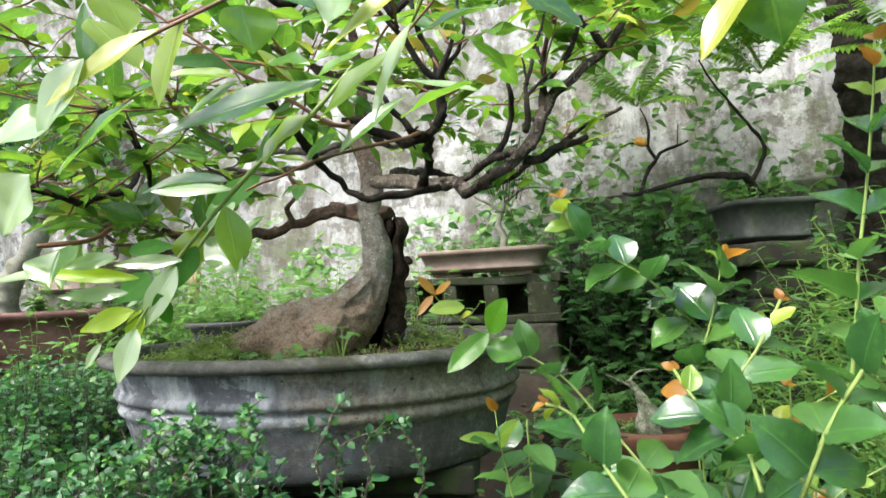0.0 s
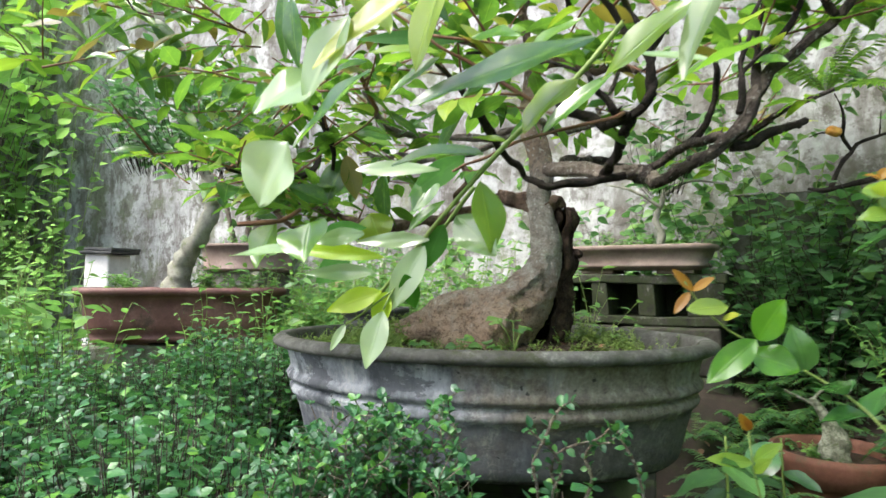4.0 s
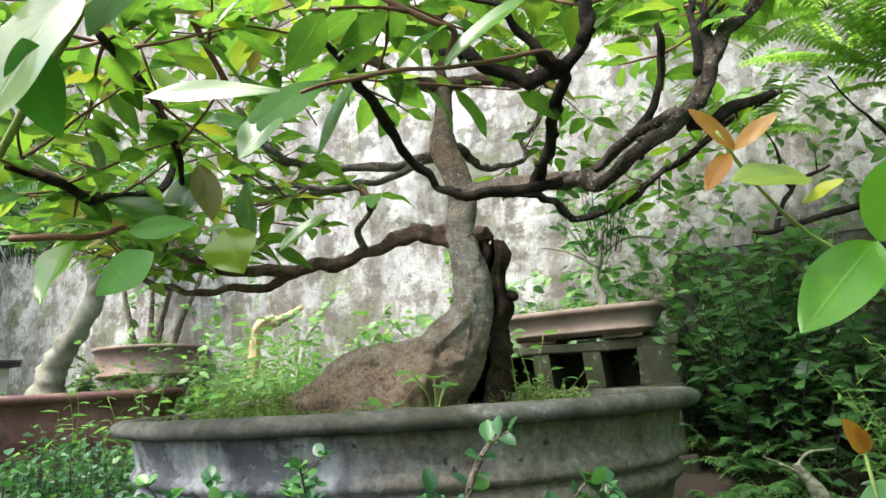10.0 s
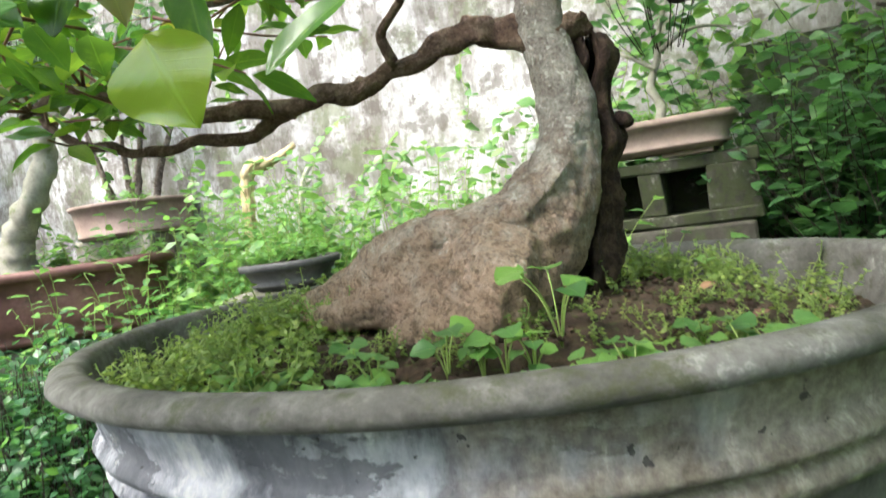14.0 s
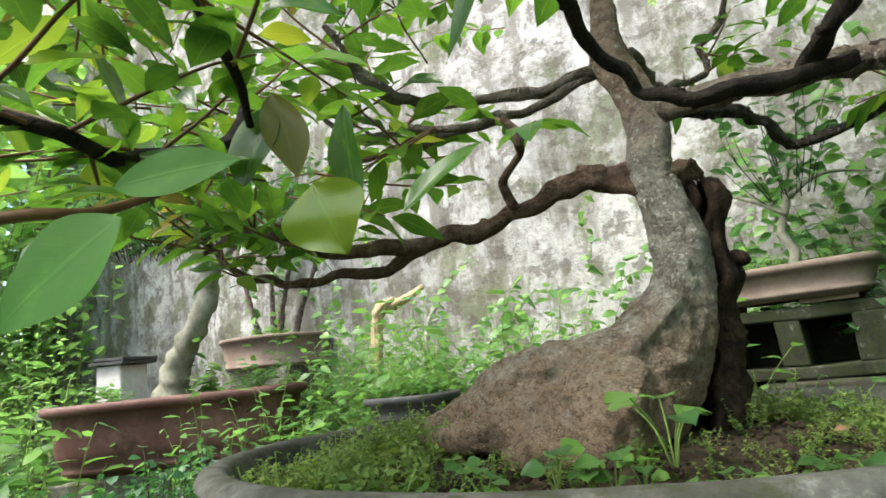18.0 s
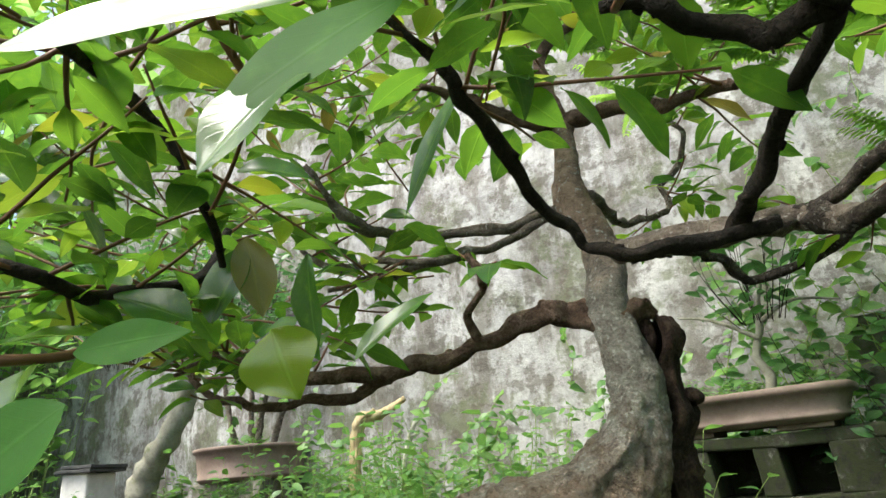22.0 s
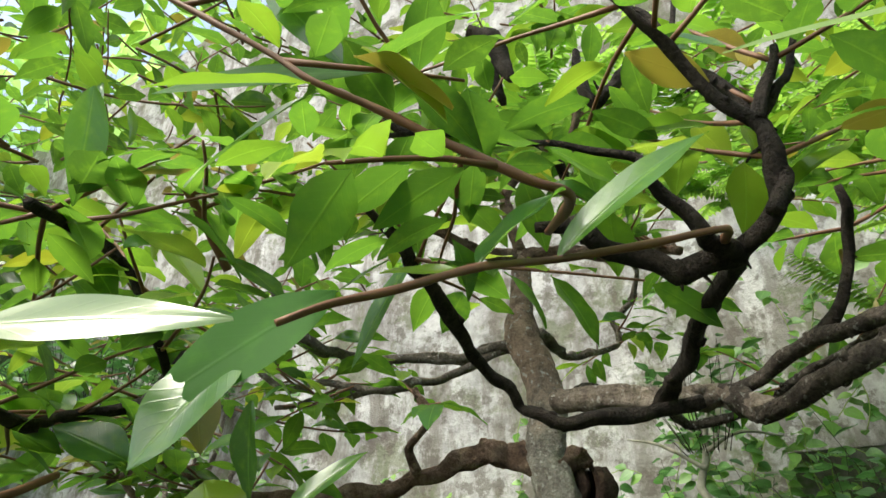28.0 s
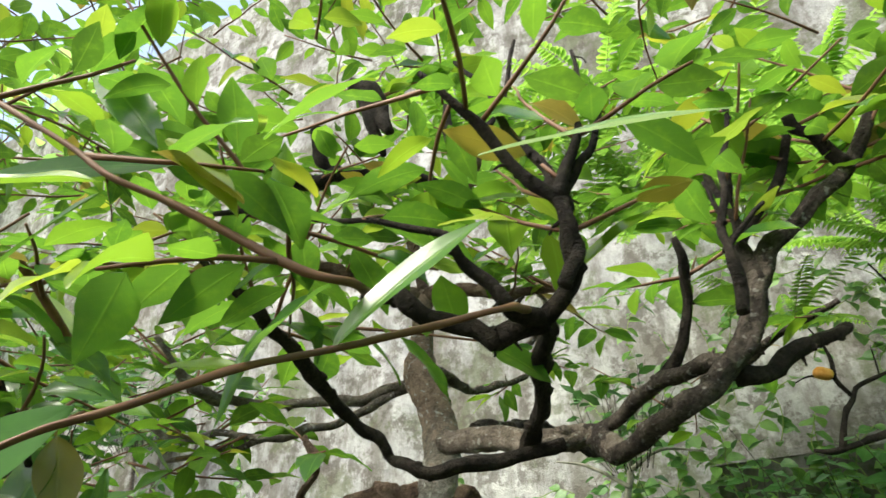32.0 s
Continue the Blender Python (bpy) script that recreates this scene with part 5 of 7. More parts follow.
# leaves on the shoots near the path: base, tip, width, tint
NEAR_LEAVES = (
    ((-0.988, 1.040, 1.160), (-1.049, 1.030, 1.166), 0.034, "g"),
    ((-0.983, 1.061, 1.090), (-0.873, 1.051, 0.996), 0.037, "g"),
    ((-1.116, 1.121, 1.097), (-1.230, 1.111, 1.104), 0.032, "o"),
    ((-1.122, 1.152, 1.050), (-1.185, 1.142, 1.013), 0.035, "y"),
    ((-0.909, 1.034, 1.121), (-0.788, 1.024, 1.060), 0.032, "o"),
    ((-0.935, 1.075, 1.079), (-1.009, 1.065, 1.071), 0.034, "g"),
    ((-0.969, 1.082, 1.038), (-1.039, 1.072, 0.987), 0.034, "o"),
    ((-1.085, 1.160, 1.068), (-1.144, 1.150, 1.010), 0.035, "g"),
    ((-0.879, 1.057, 1.120), (-0.963, 1.047, 1.125), 0.033, "g"),
    ((-0.887, 1.079, 1.084), (-0.938, 1.069, 1.034), 0.032, "g"),
    ((-0.985, 1.125, 1.069), (-1.076, 1.115, 1.022), 0.030, "g"),
    ((-0.994, 1.143, 1.041), (-0.873, 1.133, 0.988), 0.035, "g"),
    ((-0.808, 1.050, 1.092), (-0.871, 1.040, 1.101), 0.030, "g"),
    ((-0.870, 1.100, 1.071), (-0.784, 1.090, 0.976), 0.033, "g"),
    ((-0.904, 1.117, 1.063), (-0.793, 1.107, 1.005), 0.030, "g"),
    ((-0.868, 1.112, 0.985), (-0.776, 1.102, 0.894), 0.035, "g"),
    ((-0.731, 1.041, 1.058), (-0.782, 1.031, 1.040), 0.035, "g"),
    ((-0.728, 1.052, 1.007), (-0.778, 1.042, 0.984), 0.036, "g"),
    ((-0.764, 1.083, 0.998), (-0.829, 1.073, 0.952), 0.033, "o"),
    ((-0.849, 1.147, 0.978), (-0.918, 1.137, 0.959), 0.037, "y"),
    ((-0.749, 1.000, 1.001), (-0.858, 0.990, 1.002), 0.028, "g"),
    ((-0.790, 1.010, 0.975), (-0.886, 1.000, 0.931), 0.032, "y"),
    ((-0.763, 1.020, 0.964), (-0.834, 1.010, 0.906), 0.030, "g"),
    ((-0.812, 0.980, 1.019), (-0.897, 0.970, 0.974), 0.034, "g"),
    ((-0.825, 1.000, 0.959), (-0.765, 1.000, 0.873), 0.028, "g"),
    ((-0.860, 0.990, 0.942), (-0.924, 0.980, 0.896), 0.030, "g"),
    ((-0.763, 1.030, 1.039), (-0.847, 1.020, 1.114), 0.030, "y"),
    ((-0.873, 1.000, 1.078), (-0.768, 1.000, 1.000), 0.030, "g"),
    ((-0.753, 1.040, 1.002), (-0.829, 1.030, 0.967), 0.026, "o"),
    ((-0.093, 0.735, 0.701), (-0.061, 0.740, 0.734), 0.034, "g"),
    ((-0.066, 0.765, 0.714), (0.004, 0.780, 0.784), 0.022, "g"),
    ((-0.157, 0.690, 0.659), (-0.175, 0.670, 0.627), 0.026, "g"),
    ((-0.184, 0.930, 0.812), (-0.248, 0.950, 0.734), 0.026, "g"),
    ((-0.202, 0.920, 0.803), (-0.287, 0.930, 0.765), 0.022, "g"),
    ((0.049, 0.860, 0.779), (0.109, 0.900, 0.835), 0.032, "g"),
    ((-0.325, 0.750, 0.858), (-0.325, 0.760, 0.784), 0.022, "g"),
    ((-0.162, 0.720, 0.792), (-0.234, 0.700, 0.793), 0.026, "g"),
    ((-0.164, 0.725, 0.790), (-0.224, 0.720, 0.756), 0.020, "g"),
    ((-0.104, 0.745, 0.783), (-0.145, 0.730, 0.814), 0.030, "o"),
    ((-0.383, 0.800, 0.915), (-0.380, 0.800, 0.825), 0.030, "g"),
    ((-0.478, 0.985, 0.902), (-0.416, 0.993, 0.833), 0.030, "y"),
    ((-0.497, 0.900, 0.867), (-0.453, 0.930, 0.799), 0.030, "o"),
    ((-0.378, 0.950, 0.744), (-0.359, 0.950, 0.680), 0.035, "o"),
    ((-0.309, 0.930, 0.710), (-0.320, 0.950, 0.639), 0.035, "g"),
    ((-0.317, 0.900, 0.652), (-0.302, 0.900, 0.607), 0.055, "g"),
    ((-0.269, 0.920, 0.629), (-0.227, 0.950, 0.676), 0.020, "g"),
    ((-0.319, 0.900, 0.789), (-0.294, 0.920, 0.751), 0.035, "g"),
    ((-0.412, 0.820, 0.635), (-0.429, 0.800, 0.578), 0.060, "g"),
    ((-0.380, 0.900, 0.667), (-0.432, 0.880, 0.691), 0.035, "g"),
    ((-0.411, 0.860, 0.656), (-0.486, 0.830, 0.661), 0.030, "g"),
    ((-0.408, 0.950, 0.680), (-0.379, 0.950, 0.743), 0.050, "g"),
    ((-0.154, 0.440, 0.593), (-0.148, 0.420, 0.571), 0.030, "g"),
    ((-0.058, 0.460, 0.631), (-0.109, 0.450, 0.630), 0.027, "g"),
    ((-0.151, 0.470, 0.576), (-0.207, 0.440, 0.579), 0.017, "w"),
    ((-0.060, 0.460, 0.616), (-0.050, 0.460, 0.576), 0.024, "y"),
    ((0.003, 0.460, 0.691), (-0.093, 0.440, 0.657), 0.034, "g"),
    ((0.052, 0.440, 0.697), (0.006, 0.440, 0.665), 0.029, "g"),
    ((0.082, 0.400, 0.723), (0.024, 0.400, 0.687), 0.024, "y"),
    ((0.066, 0.430, 0.710), (0.042, 0.420, 0.654), 0.022, "w"),
    ((-0.078, 0.420, 0.714), (-0.131, 0.400, 0.668), 0.020, "y"),
    ((-0.117, 0.410, 0.696), (-0.139, 0.400, 0.652), 0.024, "w"),
    ((-0.006, 0.470, 0.673), (-0.037, 0.460, 0.645), 0.039, "g"),
    ((-0.075, 0.440, 0.727), (-0.094, 0.440, 0.677), 0.024, "y"),
    ((-0.126, 0.440, 0.750), (-0.110, 0.440, 0.722), 0.034, "y"),
    ((-0.157, 0.420, 0.635), (-0.175, 0.420, 0.601), 0.043, "w"),
    ((-0.136, 0.420, 0.672), (-0.166, 0.400, 0.648), 0.037, "w"),
    ((0.114, 0.460, 0.728), (0.059, 0.460, 0.717), 0.029, "g"),
    ((0.084, 0.380, 0.749), (0.086, 0.380, 0.719), 0.015, "y"),
    ((0.039, 0.400, 0.728), (0.023, 0.400, 0.700), 0.037, "w"),
    ((0.253, 0.420, 0.719), (0.257, 0.420, 0.678), 0.034, "g"),
    ((0.250, 0.420, 0.719), (0.217, 0.420, 0.673), 0.024, "y"),
    ((0.254, 0.400, 0.716), (0.305, 0.380, 0.723), 0.041, "g"),
    ((0.255, 0.420, 0.734), (0.293, 0.420, 0.763), 0.037, "g"),
    ((-0.050, 0.400, 0.760), (0.028, 0.400, 0.742), 0.037, "w"),
    ((-0.075, 0.380, 0.754), (-0.102, 0.380, 0.780), 0.037, "y"),
    ((-0.132, 0.380, 0.750), (-0.174, 0.380, 0.767), 0.037, "g"),
    ((-0.047, 0.460, 0.743), (-0.039, 0.460, 0.712), 0.037, "g"),
    ((0.039, 0.440, 0.762), (0.095, 0.440, 0.747), 0.037, "g"),
    ((-0.019, 0.440, 0.778), (-0.042, 0.440, 0.807), 0.037, "g"),
    ((-0.149, 0.420, 0.729), (-0.180, 0.400, 0.714), 0.034, "g"),
    ((-0.010, 0.500, 0.755), (-0.070, 0.500, 0.785), 0.037, "g"),
    ((-0.088, 0.520, 0.689), (-0.017, 0.520, 0.711), 0.037, "g"),
    ((-0.148, 0.460, 0.743), (-0.114, 0.460, 0.709), 0.037, "g"),
    ((0.095, 0.500, 0.695), (0.046, 0.500, 0.678), 0.034, "g"),
    ((0.128, 0.500, 0.757), (0.169, 0.500, 0.730), 0.034, "g"),
    ((-0.144, 0.500, 0.701), (-0.201, 0.500, 0.653), 0.037, "g"),
    ((0.119, 0.181, 0.649), (0.153, 0.190, 0.616), 0.029, "W"),
    ((0.111, 0.180, 0.649), (0.080, 0.175, 0.651), 0.017, "Y"),
    ((0.110, 0.186, 0.654), (0.095, 0.183, 0.665), 0.014, "g"),
    ((0.135, 0.222, 0.682), (0.167, 0.226, 0.687), 0.020, "g"),
    ((-0.132, 0.700, 0.681), (-0.179, 0.675, 0.641), 0.026, "D"),
    ((-0.226, 0.655, 0.664), (-0.149, 0.665, 0.663), 0.015, "W"),
    ((-0.259, 0.715, 0.586), (-0.289, 0.700, 0.559), 0.030, "D"),
    ((-0.406, 0.820, 0.941), (-0.410, 0.820, 0.843), 0.021, "g"),
    ((-0.148, 0.740, 0.828), (-0.103, 0.740, 0.780), 0.022, "y"),
    ((-0.141, 0.740, 0.810), (-0.259, 0.720, 0.820), 0.019, "D"),
    ((0.091, 0.873, 0.818), (0.047, 0.860, 0.791), 0.024, "g"),
    ((-0.100, 0.750, 0.704), (-0.138, 0.750, 0.711), 0.010, "g"),
    ((-0.314, 0.760, 0.616), (-0.266, 0.770, 0.620), 0.020, "D"),
    ((0.097, 0.700, 0.750), (0.009, 0.740, 0.783), 0.014, "w"),
    ((-0.070, 0.700, 0.779), (-0.022, 0.700, 0.806), 0.026, "g"),
    ((-0.224, 0.760, 0.918), (-0.168, 0.760, 0.842), 0.024, "g"),
    ((-0.114, 0.450, 0.554), (-0.143, 0.440, 0.543), 0.013, "Y"),
    ((-0.113, 0.455, 0.554), (-0.117, 0.450, 0.533), 0.011, "Y"),
    ((-0.113, 0.450, 0.543), (-0.119, 0.440, 0.513), 0.015, "W"),
    ((-0.136, 0.450, 0.535), (-0.143, 0.445, 0.521), 0.005, "W"),
    ((-0.092, 0.460, 0.580), (-0.110, 0.450, 0.544), 0.017, "W"),
    ((-0.091, 0.465, 0.584), (-0.134, 0.460, 0.582), 0.009, "W"),
    ((-0.117, 0.460, 0.574), (-0.179, 0.450, 0.578), 0.009, "Y"),
    ((-0.118, 0.450, 0.565), (-0.156, 0.440, 0.563), 0.009, "W"),
    ((-0.076, 0.470, 0.598), (-0.052, 0.460, 0.575), 0.022, "W"),
    ((-0.084, 0.470, 0.593), (-0.092, 0.460, 0.568), 0.014, "D"),
    ((-0.102, 0.455, 0.564), (-0.098, 0.460, 0.544), 0.011, "D"),
    ((-0.125, 0.450, 0.587), (-0.154, 0.440, 0.582), 0.010, "W"),
)
M_LEAF_DEEP = leaf_material("leaf_deep_green", ((0.0, (0.028, 0.105, 0.012)), (1.0, (0.045, 0.140, 0.016))), (0.10, 0.30, 0.02), gloss=0.6, translucent=0.5, spec=0.15, relief=0.4)
M_LEAF_SUNNY = leaf_material("leaf_sunny_yellow", ((0.0, (0.30, 0.44, 0.02)), (1.0, (0.42, 0.52, 0.025))), (0.55, 0.72, 0.03), gloss=0.35, translucent=0.5, spec=0.4, relief=0.5)
TINTS = {"g": M_LEAF, "d": M_LEAF_DEEP, "y": M_LEAF_PALE, "o": M_LEAF_OLD, "w": M_LEAF_WET_SHEEN, "Y": M_LEAF_SUNNY}
for i, (base, tip, width, tint) in enumerate(NEAR_LEAVES):
    d = Vector(tip) - Vector(base)
    flat = 0.4 if tint == "D" else 1.0
    v, f, uv = leaf_shape(d.length * 1.03, width, 18, random.uniform(0.1, 0.35) * flat, random.uniform(0.05, 0.25), 0.035 * flat, 0.85, i, 4, 0.95)
    ob = wood("leaf", mesh_of("leaf", v, f, TINTS.get(tint, TINTS[tint.lower()]), True, uv))
    ob.matrix_basis = Matrix.Translation(base) @ aim(d + Vector((0, 0, 0.04 * d.length)), (0.1, -1.0, 0.3) if tint.isupper() else (random.uniform(-0.4, 0.4), random.uniform(-1.0, -0.2), 0.9))

# the nearest leaves one by one, the rest joined
placed.sort(key=lambda e: e[1].translation.y + 0.3 * abs(e[1].translation.z - 0.75))
mats = (M_LEAF, M_LEAF_PALE, M_LEAF_OLD)
near_meshes = {}
for i, (shape, m, k) in enumerate(placed[:240]):
    tint = 0 if random.random() < 0.86 else random.choice((1, 1, 1, 2))
    key = (id(shape), tint)
    if key not in near_meshes:
        near_meshes[key] = mesh_of("leaf", shape[0], shape[1], mats[tint], True, shape[2])
    ob = wood("leaf", near_meshes[key])
    ob.matrix_basis = m @ Matrix.Scale(k, 4)
rest = [[], [], []]
for e in placed[240:]:
    rest[0 if random.random() < 0.86 else random.choice((1, 1, 1, 2))].append(e)
for mat, group, label in zip(mats, rest, ("crown of glossy oval green leaves", "scattered young yellow-green leaves", "scattered old ochre leaves")):
    cloud("crown", group, mat, tree, label).matrix_parent_inverse = ROOT_INV


# ---- plants: a few kinds built once, then copied ----
def plant(name, label, category, stems, leaves, stem_mat, leaf_mat, group="", split=0):
    """A plant with its foot at the origin. stems: tubes; leaves: (shape, matrix, scale); split: how many leaves are parts of their own."""
    ob = thing(name, label, category, group)
    if len(stems) > 10 or not split:
        p = part("stem", mesh_of("stem", *merge(stems), stem_mat), ob)
        p["kind"] = "stuff"
    else:
        for s in stems:
            part("stem", mesh_of("stem", *s, stem_mat), ob)
    for shape, m, k in leaves[:split]:
        p = part("leaf", shape[3], ob)
        p.matrix_basis = m @ Matrix.Scale(k, 4)
    cloud("foliage", leaves[split:], leaf_mat, ob)
    return ob


def scatter(ob, spots):
    """The plant at the first spot and copies at the others. spots: (x, y, z, scale)."""
    out = []
    for i, (x, y, z, k) in enumerate(spots):
        m = Matrix.Translation((x, y, z)) @ Matrix.Rotation(random.uniform(0, 6.28), 4, "Z") @ Matrix.Rotation(random.uniform(-0.12, 0.12), 4, "X") @ Matrix.Scale(k, 4)
        if i == 0:
            ob.matrix_basis = m
            out.append(ob)
        else:
            c = copy_thing(ob, Matrix.Identity(4))
            c.matrix_basis = m
            out.append(c)
    return out


def herb(height, stems, shapes, every, size, lean=0.35, level=0.7, pairs=False, radius=0.0016, bare=0.0):
    tubes, leaves = [], []
    for s in range(stems):
        d = Vector((random.uniform(-lean, lean), random.uniform(-lean, lean), 1)).normalized()
        p, pts = Vector((random.uniform(-0.03, 0.03), random.uniform(-0.03, 0.03), 0)), []
        h = height * random.uniform(0.6, 1.1)
        n = 7
        for i in range(n + 1):
            pts.append((*p, radius * (1.1 - 0.8 * i / n)))
            d = (d + Vector((random.uniform(-1, 1), random.uniform(-1, 1), random.uniform(-0.5, 0.3))) * 0.2).normalized()
            p = p + d * h / n
        tubes.append(tube(pts, 5, 0.1, 0.03))
        sp = spline(pts, every)
        a = random.uniform(0, 6.28)
        for i in range(max(2, int(bare * len(sp))), len(sp)):
            for side in ((0, math.pi) if pairs else (0,)):
                b = a + side
                ld = Vector((math.cos(b), math.sin(b), random.uniform(-0.35, 0.5))).normalized()
                m = Matrix.Translation(Vector(sp[i][:3])) @ aim(ld, (random.uniform(-0.4, 0.4), random.uniform(-0.4, 0.4), level), random.uniform(-0.4, 0.4))
                leaves.append((random.choice(shapes), m, size * random.uniform(0.6, 1.15) * (1.15 - 0.5 * i / len(sp))))
            a += 1.57 + random.uniform(-0.4, 0.4) if pairs else 2.4
    random.shuffle(leaves)
    return tubes, leaves


def frond(length, pairs, leaflet, arch, tilt, k0=1.0):
    """A feathered leaf: a bowed midrib with leaflets on both sides."""
    pts, leaves = [], []
    for i in range(9):
        s = i / 8
        pts.append((0, math.cos(tilt) * length * s, math.sin(tilt) * length * s - arch * length * s * s, 0.0011 * (1.1 - s)))
    tubes = [tube(pts, 4, 0.0, 0.03)]
    sp = np.array(pts)
    for i in range(pairs):
        s = 0.12 + 0.86 * i / pairs
        c = np.array([np.interp(s, np.linspace(0, 1, 9), sp[:, j]) for j in range(3)])
        k = k0 * (0.35 + 1.1 * math.sin(math.pi * min(1, s * 0.85 + 0.12)))
        for side in (-1, 1):
            d = Vector((side, 0.45 + 0.5 * s, random.uniform(-0.25, 0.05)))
            leaves.append((random.choice(leaflet), Matrix.Translation(c) @ aim(d, (0, -0.1, 1)), k * random.uniform(0.9, 1.1)))
    return tubes, leaves


def fern(fronds, length, leaflet, arch=0.7, pairs=16):
    tubes, leaves = [], []
    for i in range(fronds):
        t, l = frond(length * random.uniform(0.7, 1.1), pairs, leaflet, arch * random.uniform(0.6, 1.1), random.uniform(0.5, 1.1), length / 0.3)
        r = Matrix.Rotation(6.28 * i / fronds + random.uniform(-0.4, 0.4), 4, "Z")
        r3 = np.array(r.to_3x3())
        tubes += [(np.array(v) @ r3.T, f) for v, f in t]
        leaves += [(s, r @ m, k) for s, m, k in l]
    return tubes, leaves


def clump(radius, height, shapes, stems, size, every=0.012):
    """A small-leaved bush: many branched twigs that fill a dome."""
    tubes, leaves = [], []
    for s in range(stems):
        a, r = random.uniform(0, 6.28), radius * math.sqrt(random.random())
        top = Vector((r * math.cos(a), r * math.sin(a), height * (1 - 0.45 * (r / radius) ** 2) * random.uniform(0.75, 1.12)))
        base = Vector((top.x * 0.35, top.y * 0.35, -0.02 * height))
        mid = base.lerp(top, 0.55) + Vector((random.uniform(-1, 1), random.uniform(-1, 1), 0)) * 0.02
        pts = [(*base, 0.0012), (*mid, 0.0010), (*top, 0.0006)]
        tubes.append(tube(pts, 4, 0.1, 0.03))
        sp = spline(pts, every)
        for i in range(int(len(sp) * 0.2), len(sp)):
            d = rand_dir(0.25, 0.7)
            m = Matrix.Translation(Vector(sp[i][:3]) + d * random.uniform(0, 0.012)) @ aim(d, (random.uniform(-0.6, 0.6), random.uniform(-0.6, 0.6), 0.9))
            leaves.append((random.choice(shapes), m, size * random.uniform(0.6, 1.2)))
    random.shuffle(leaves)
    return tubes, leaves


random.seed(23)
LANCE = leaf_set("leaf", 5, 0.052, 0.022, M_WEED, n=4)
LANCE_DARK = leaf_set("leaf", 5, 0.056, 0.031, M_WEED_DARK, n=5)
TINY = leaf_set("leaf", 5, 0.0165, 0.0115, M_SHRUB, n=3)
LEAFLET = leaf_set("leaf", 4, 0.022, 0.0075, M_WEED, n=3)
NARROW = leaf_set("leaf", 4, 0.034, 0.0065, M_WEED_DARK, n=4)
ROUND = leaf_set("leaf", 5, 0.036, 0.024, M_BROAD, n=6, point=0.8)
HERB = leaf_set("leaf", 4, 0.010, 0.006, M_HERB, n=3)
BUSHY = leaf_set("leaf", 5, 0.06, 0.03, M_BUSH, n=4)

weeds = [plant("weed_plant", "tall pale green weed with narrow leaves near the wall", "weed", *herb(0.36, 6, LANCE, 0.019, 1.0), M_STEM, M_WEED, "weeds by the wall", 16) for i in range(3)]
broad_weeds = [plant("weed_plant", "leafy deep green weed with pointed oval leaves", "weed", *herb(0.44, 7, LANCE_DARK, 0.019, 0.9, 0.5, bare=0.22), M_BARK_DARK, M_WEED_DARK, "weeds beside the pot", 16) for i in range(3)]
ferns = [plant("fern", "green fern with arching feathered fronds", "fern", *fern(9, 0.26, LEAFLET), M_STEM, M_WEED_DARK, "ferns", 20) for i in range(2)]
fine = [plant("fine_leaved_shrub", "shrub with long thin willow-like leaves", "shrub", *herb(0.42, 9, NARROW, 0.010, 1.05, 0.45, pairs=True), M_STEM, M_WEED, "fine-leaved shrubs", 20) for i in range(2)]
hedges = [plant("small_leaved_bush", "low dense bush with tiny round glossy leaves", "bush", *clump(0.17, 0.30, TINY, 105, 1.0, 0.013), M_BARK_DARK, M_SHRUB, "low bushes before the pots") for i in range(3)]
bushes = [plant("garden_bush", "large loose bush with bright green leaves, backdrop and unseen light blocker", "bush", *clump(0.55, 1.3, BUSHY, 120, 1.0, 0.04), M_BARK_MID, M_BUSH, "bushes behind the pots") for i in range(2)]
loose_bushes = [plant("garden_bush", "thin airy bush with bright pale green leaves", "bush", *clump(0.55, 1.3, BUSHY, 48, 0.9, 0.045), M_STEM, M_BUSH, "bushes behind the pots") for i in range(2)]
acacia = [plant("feather_leaved_branch", "branch with bright green feathered leaves over the wall", "branch", *fern(12, 0.34, LEAFLET, 0.35, 18), M_STEM, M_FEATHER, "feather-leaved branches") for i in range(2)]


def share(templates, spots):
    for i, t in enumerate(templates):
        mine = spots[i :: len(templates)]
        if mine:
            scatter(t, mine)


def spots_in(n, xs, ys, zs, ks, keep=None):
    out = []
    while len(out) < n:
        p = (random.uniform(*xs), random.uniform(*ys), random.uniform(*zs), random.uniform(*ks))
        if keep is None or keep(p):
            out.append(p)
    return out


def wall_y(x):
    return WALL_AT.y + math.tan(WALL_TURN) * (x - WALL_AT.x)


def on_bank(spots, sink=0.01):
    return [(x, y, bank_height(x, y) - sink, k) for x, y, z, k in spots]


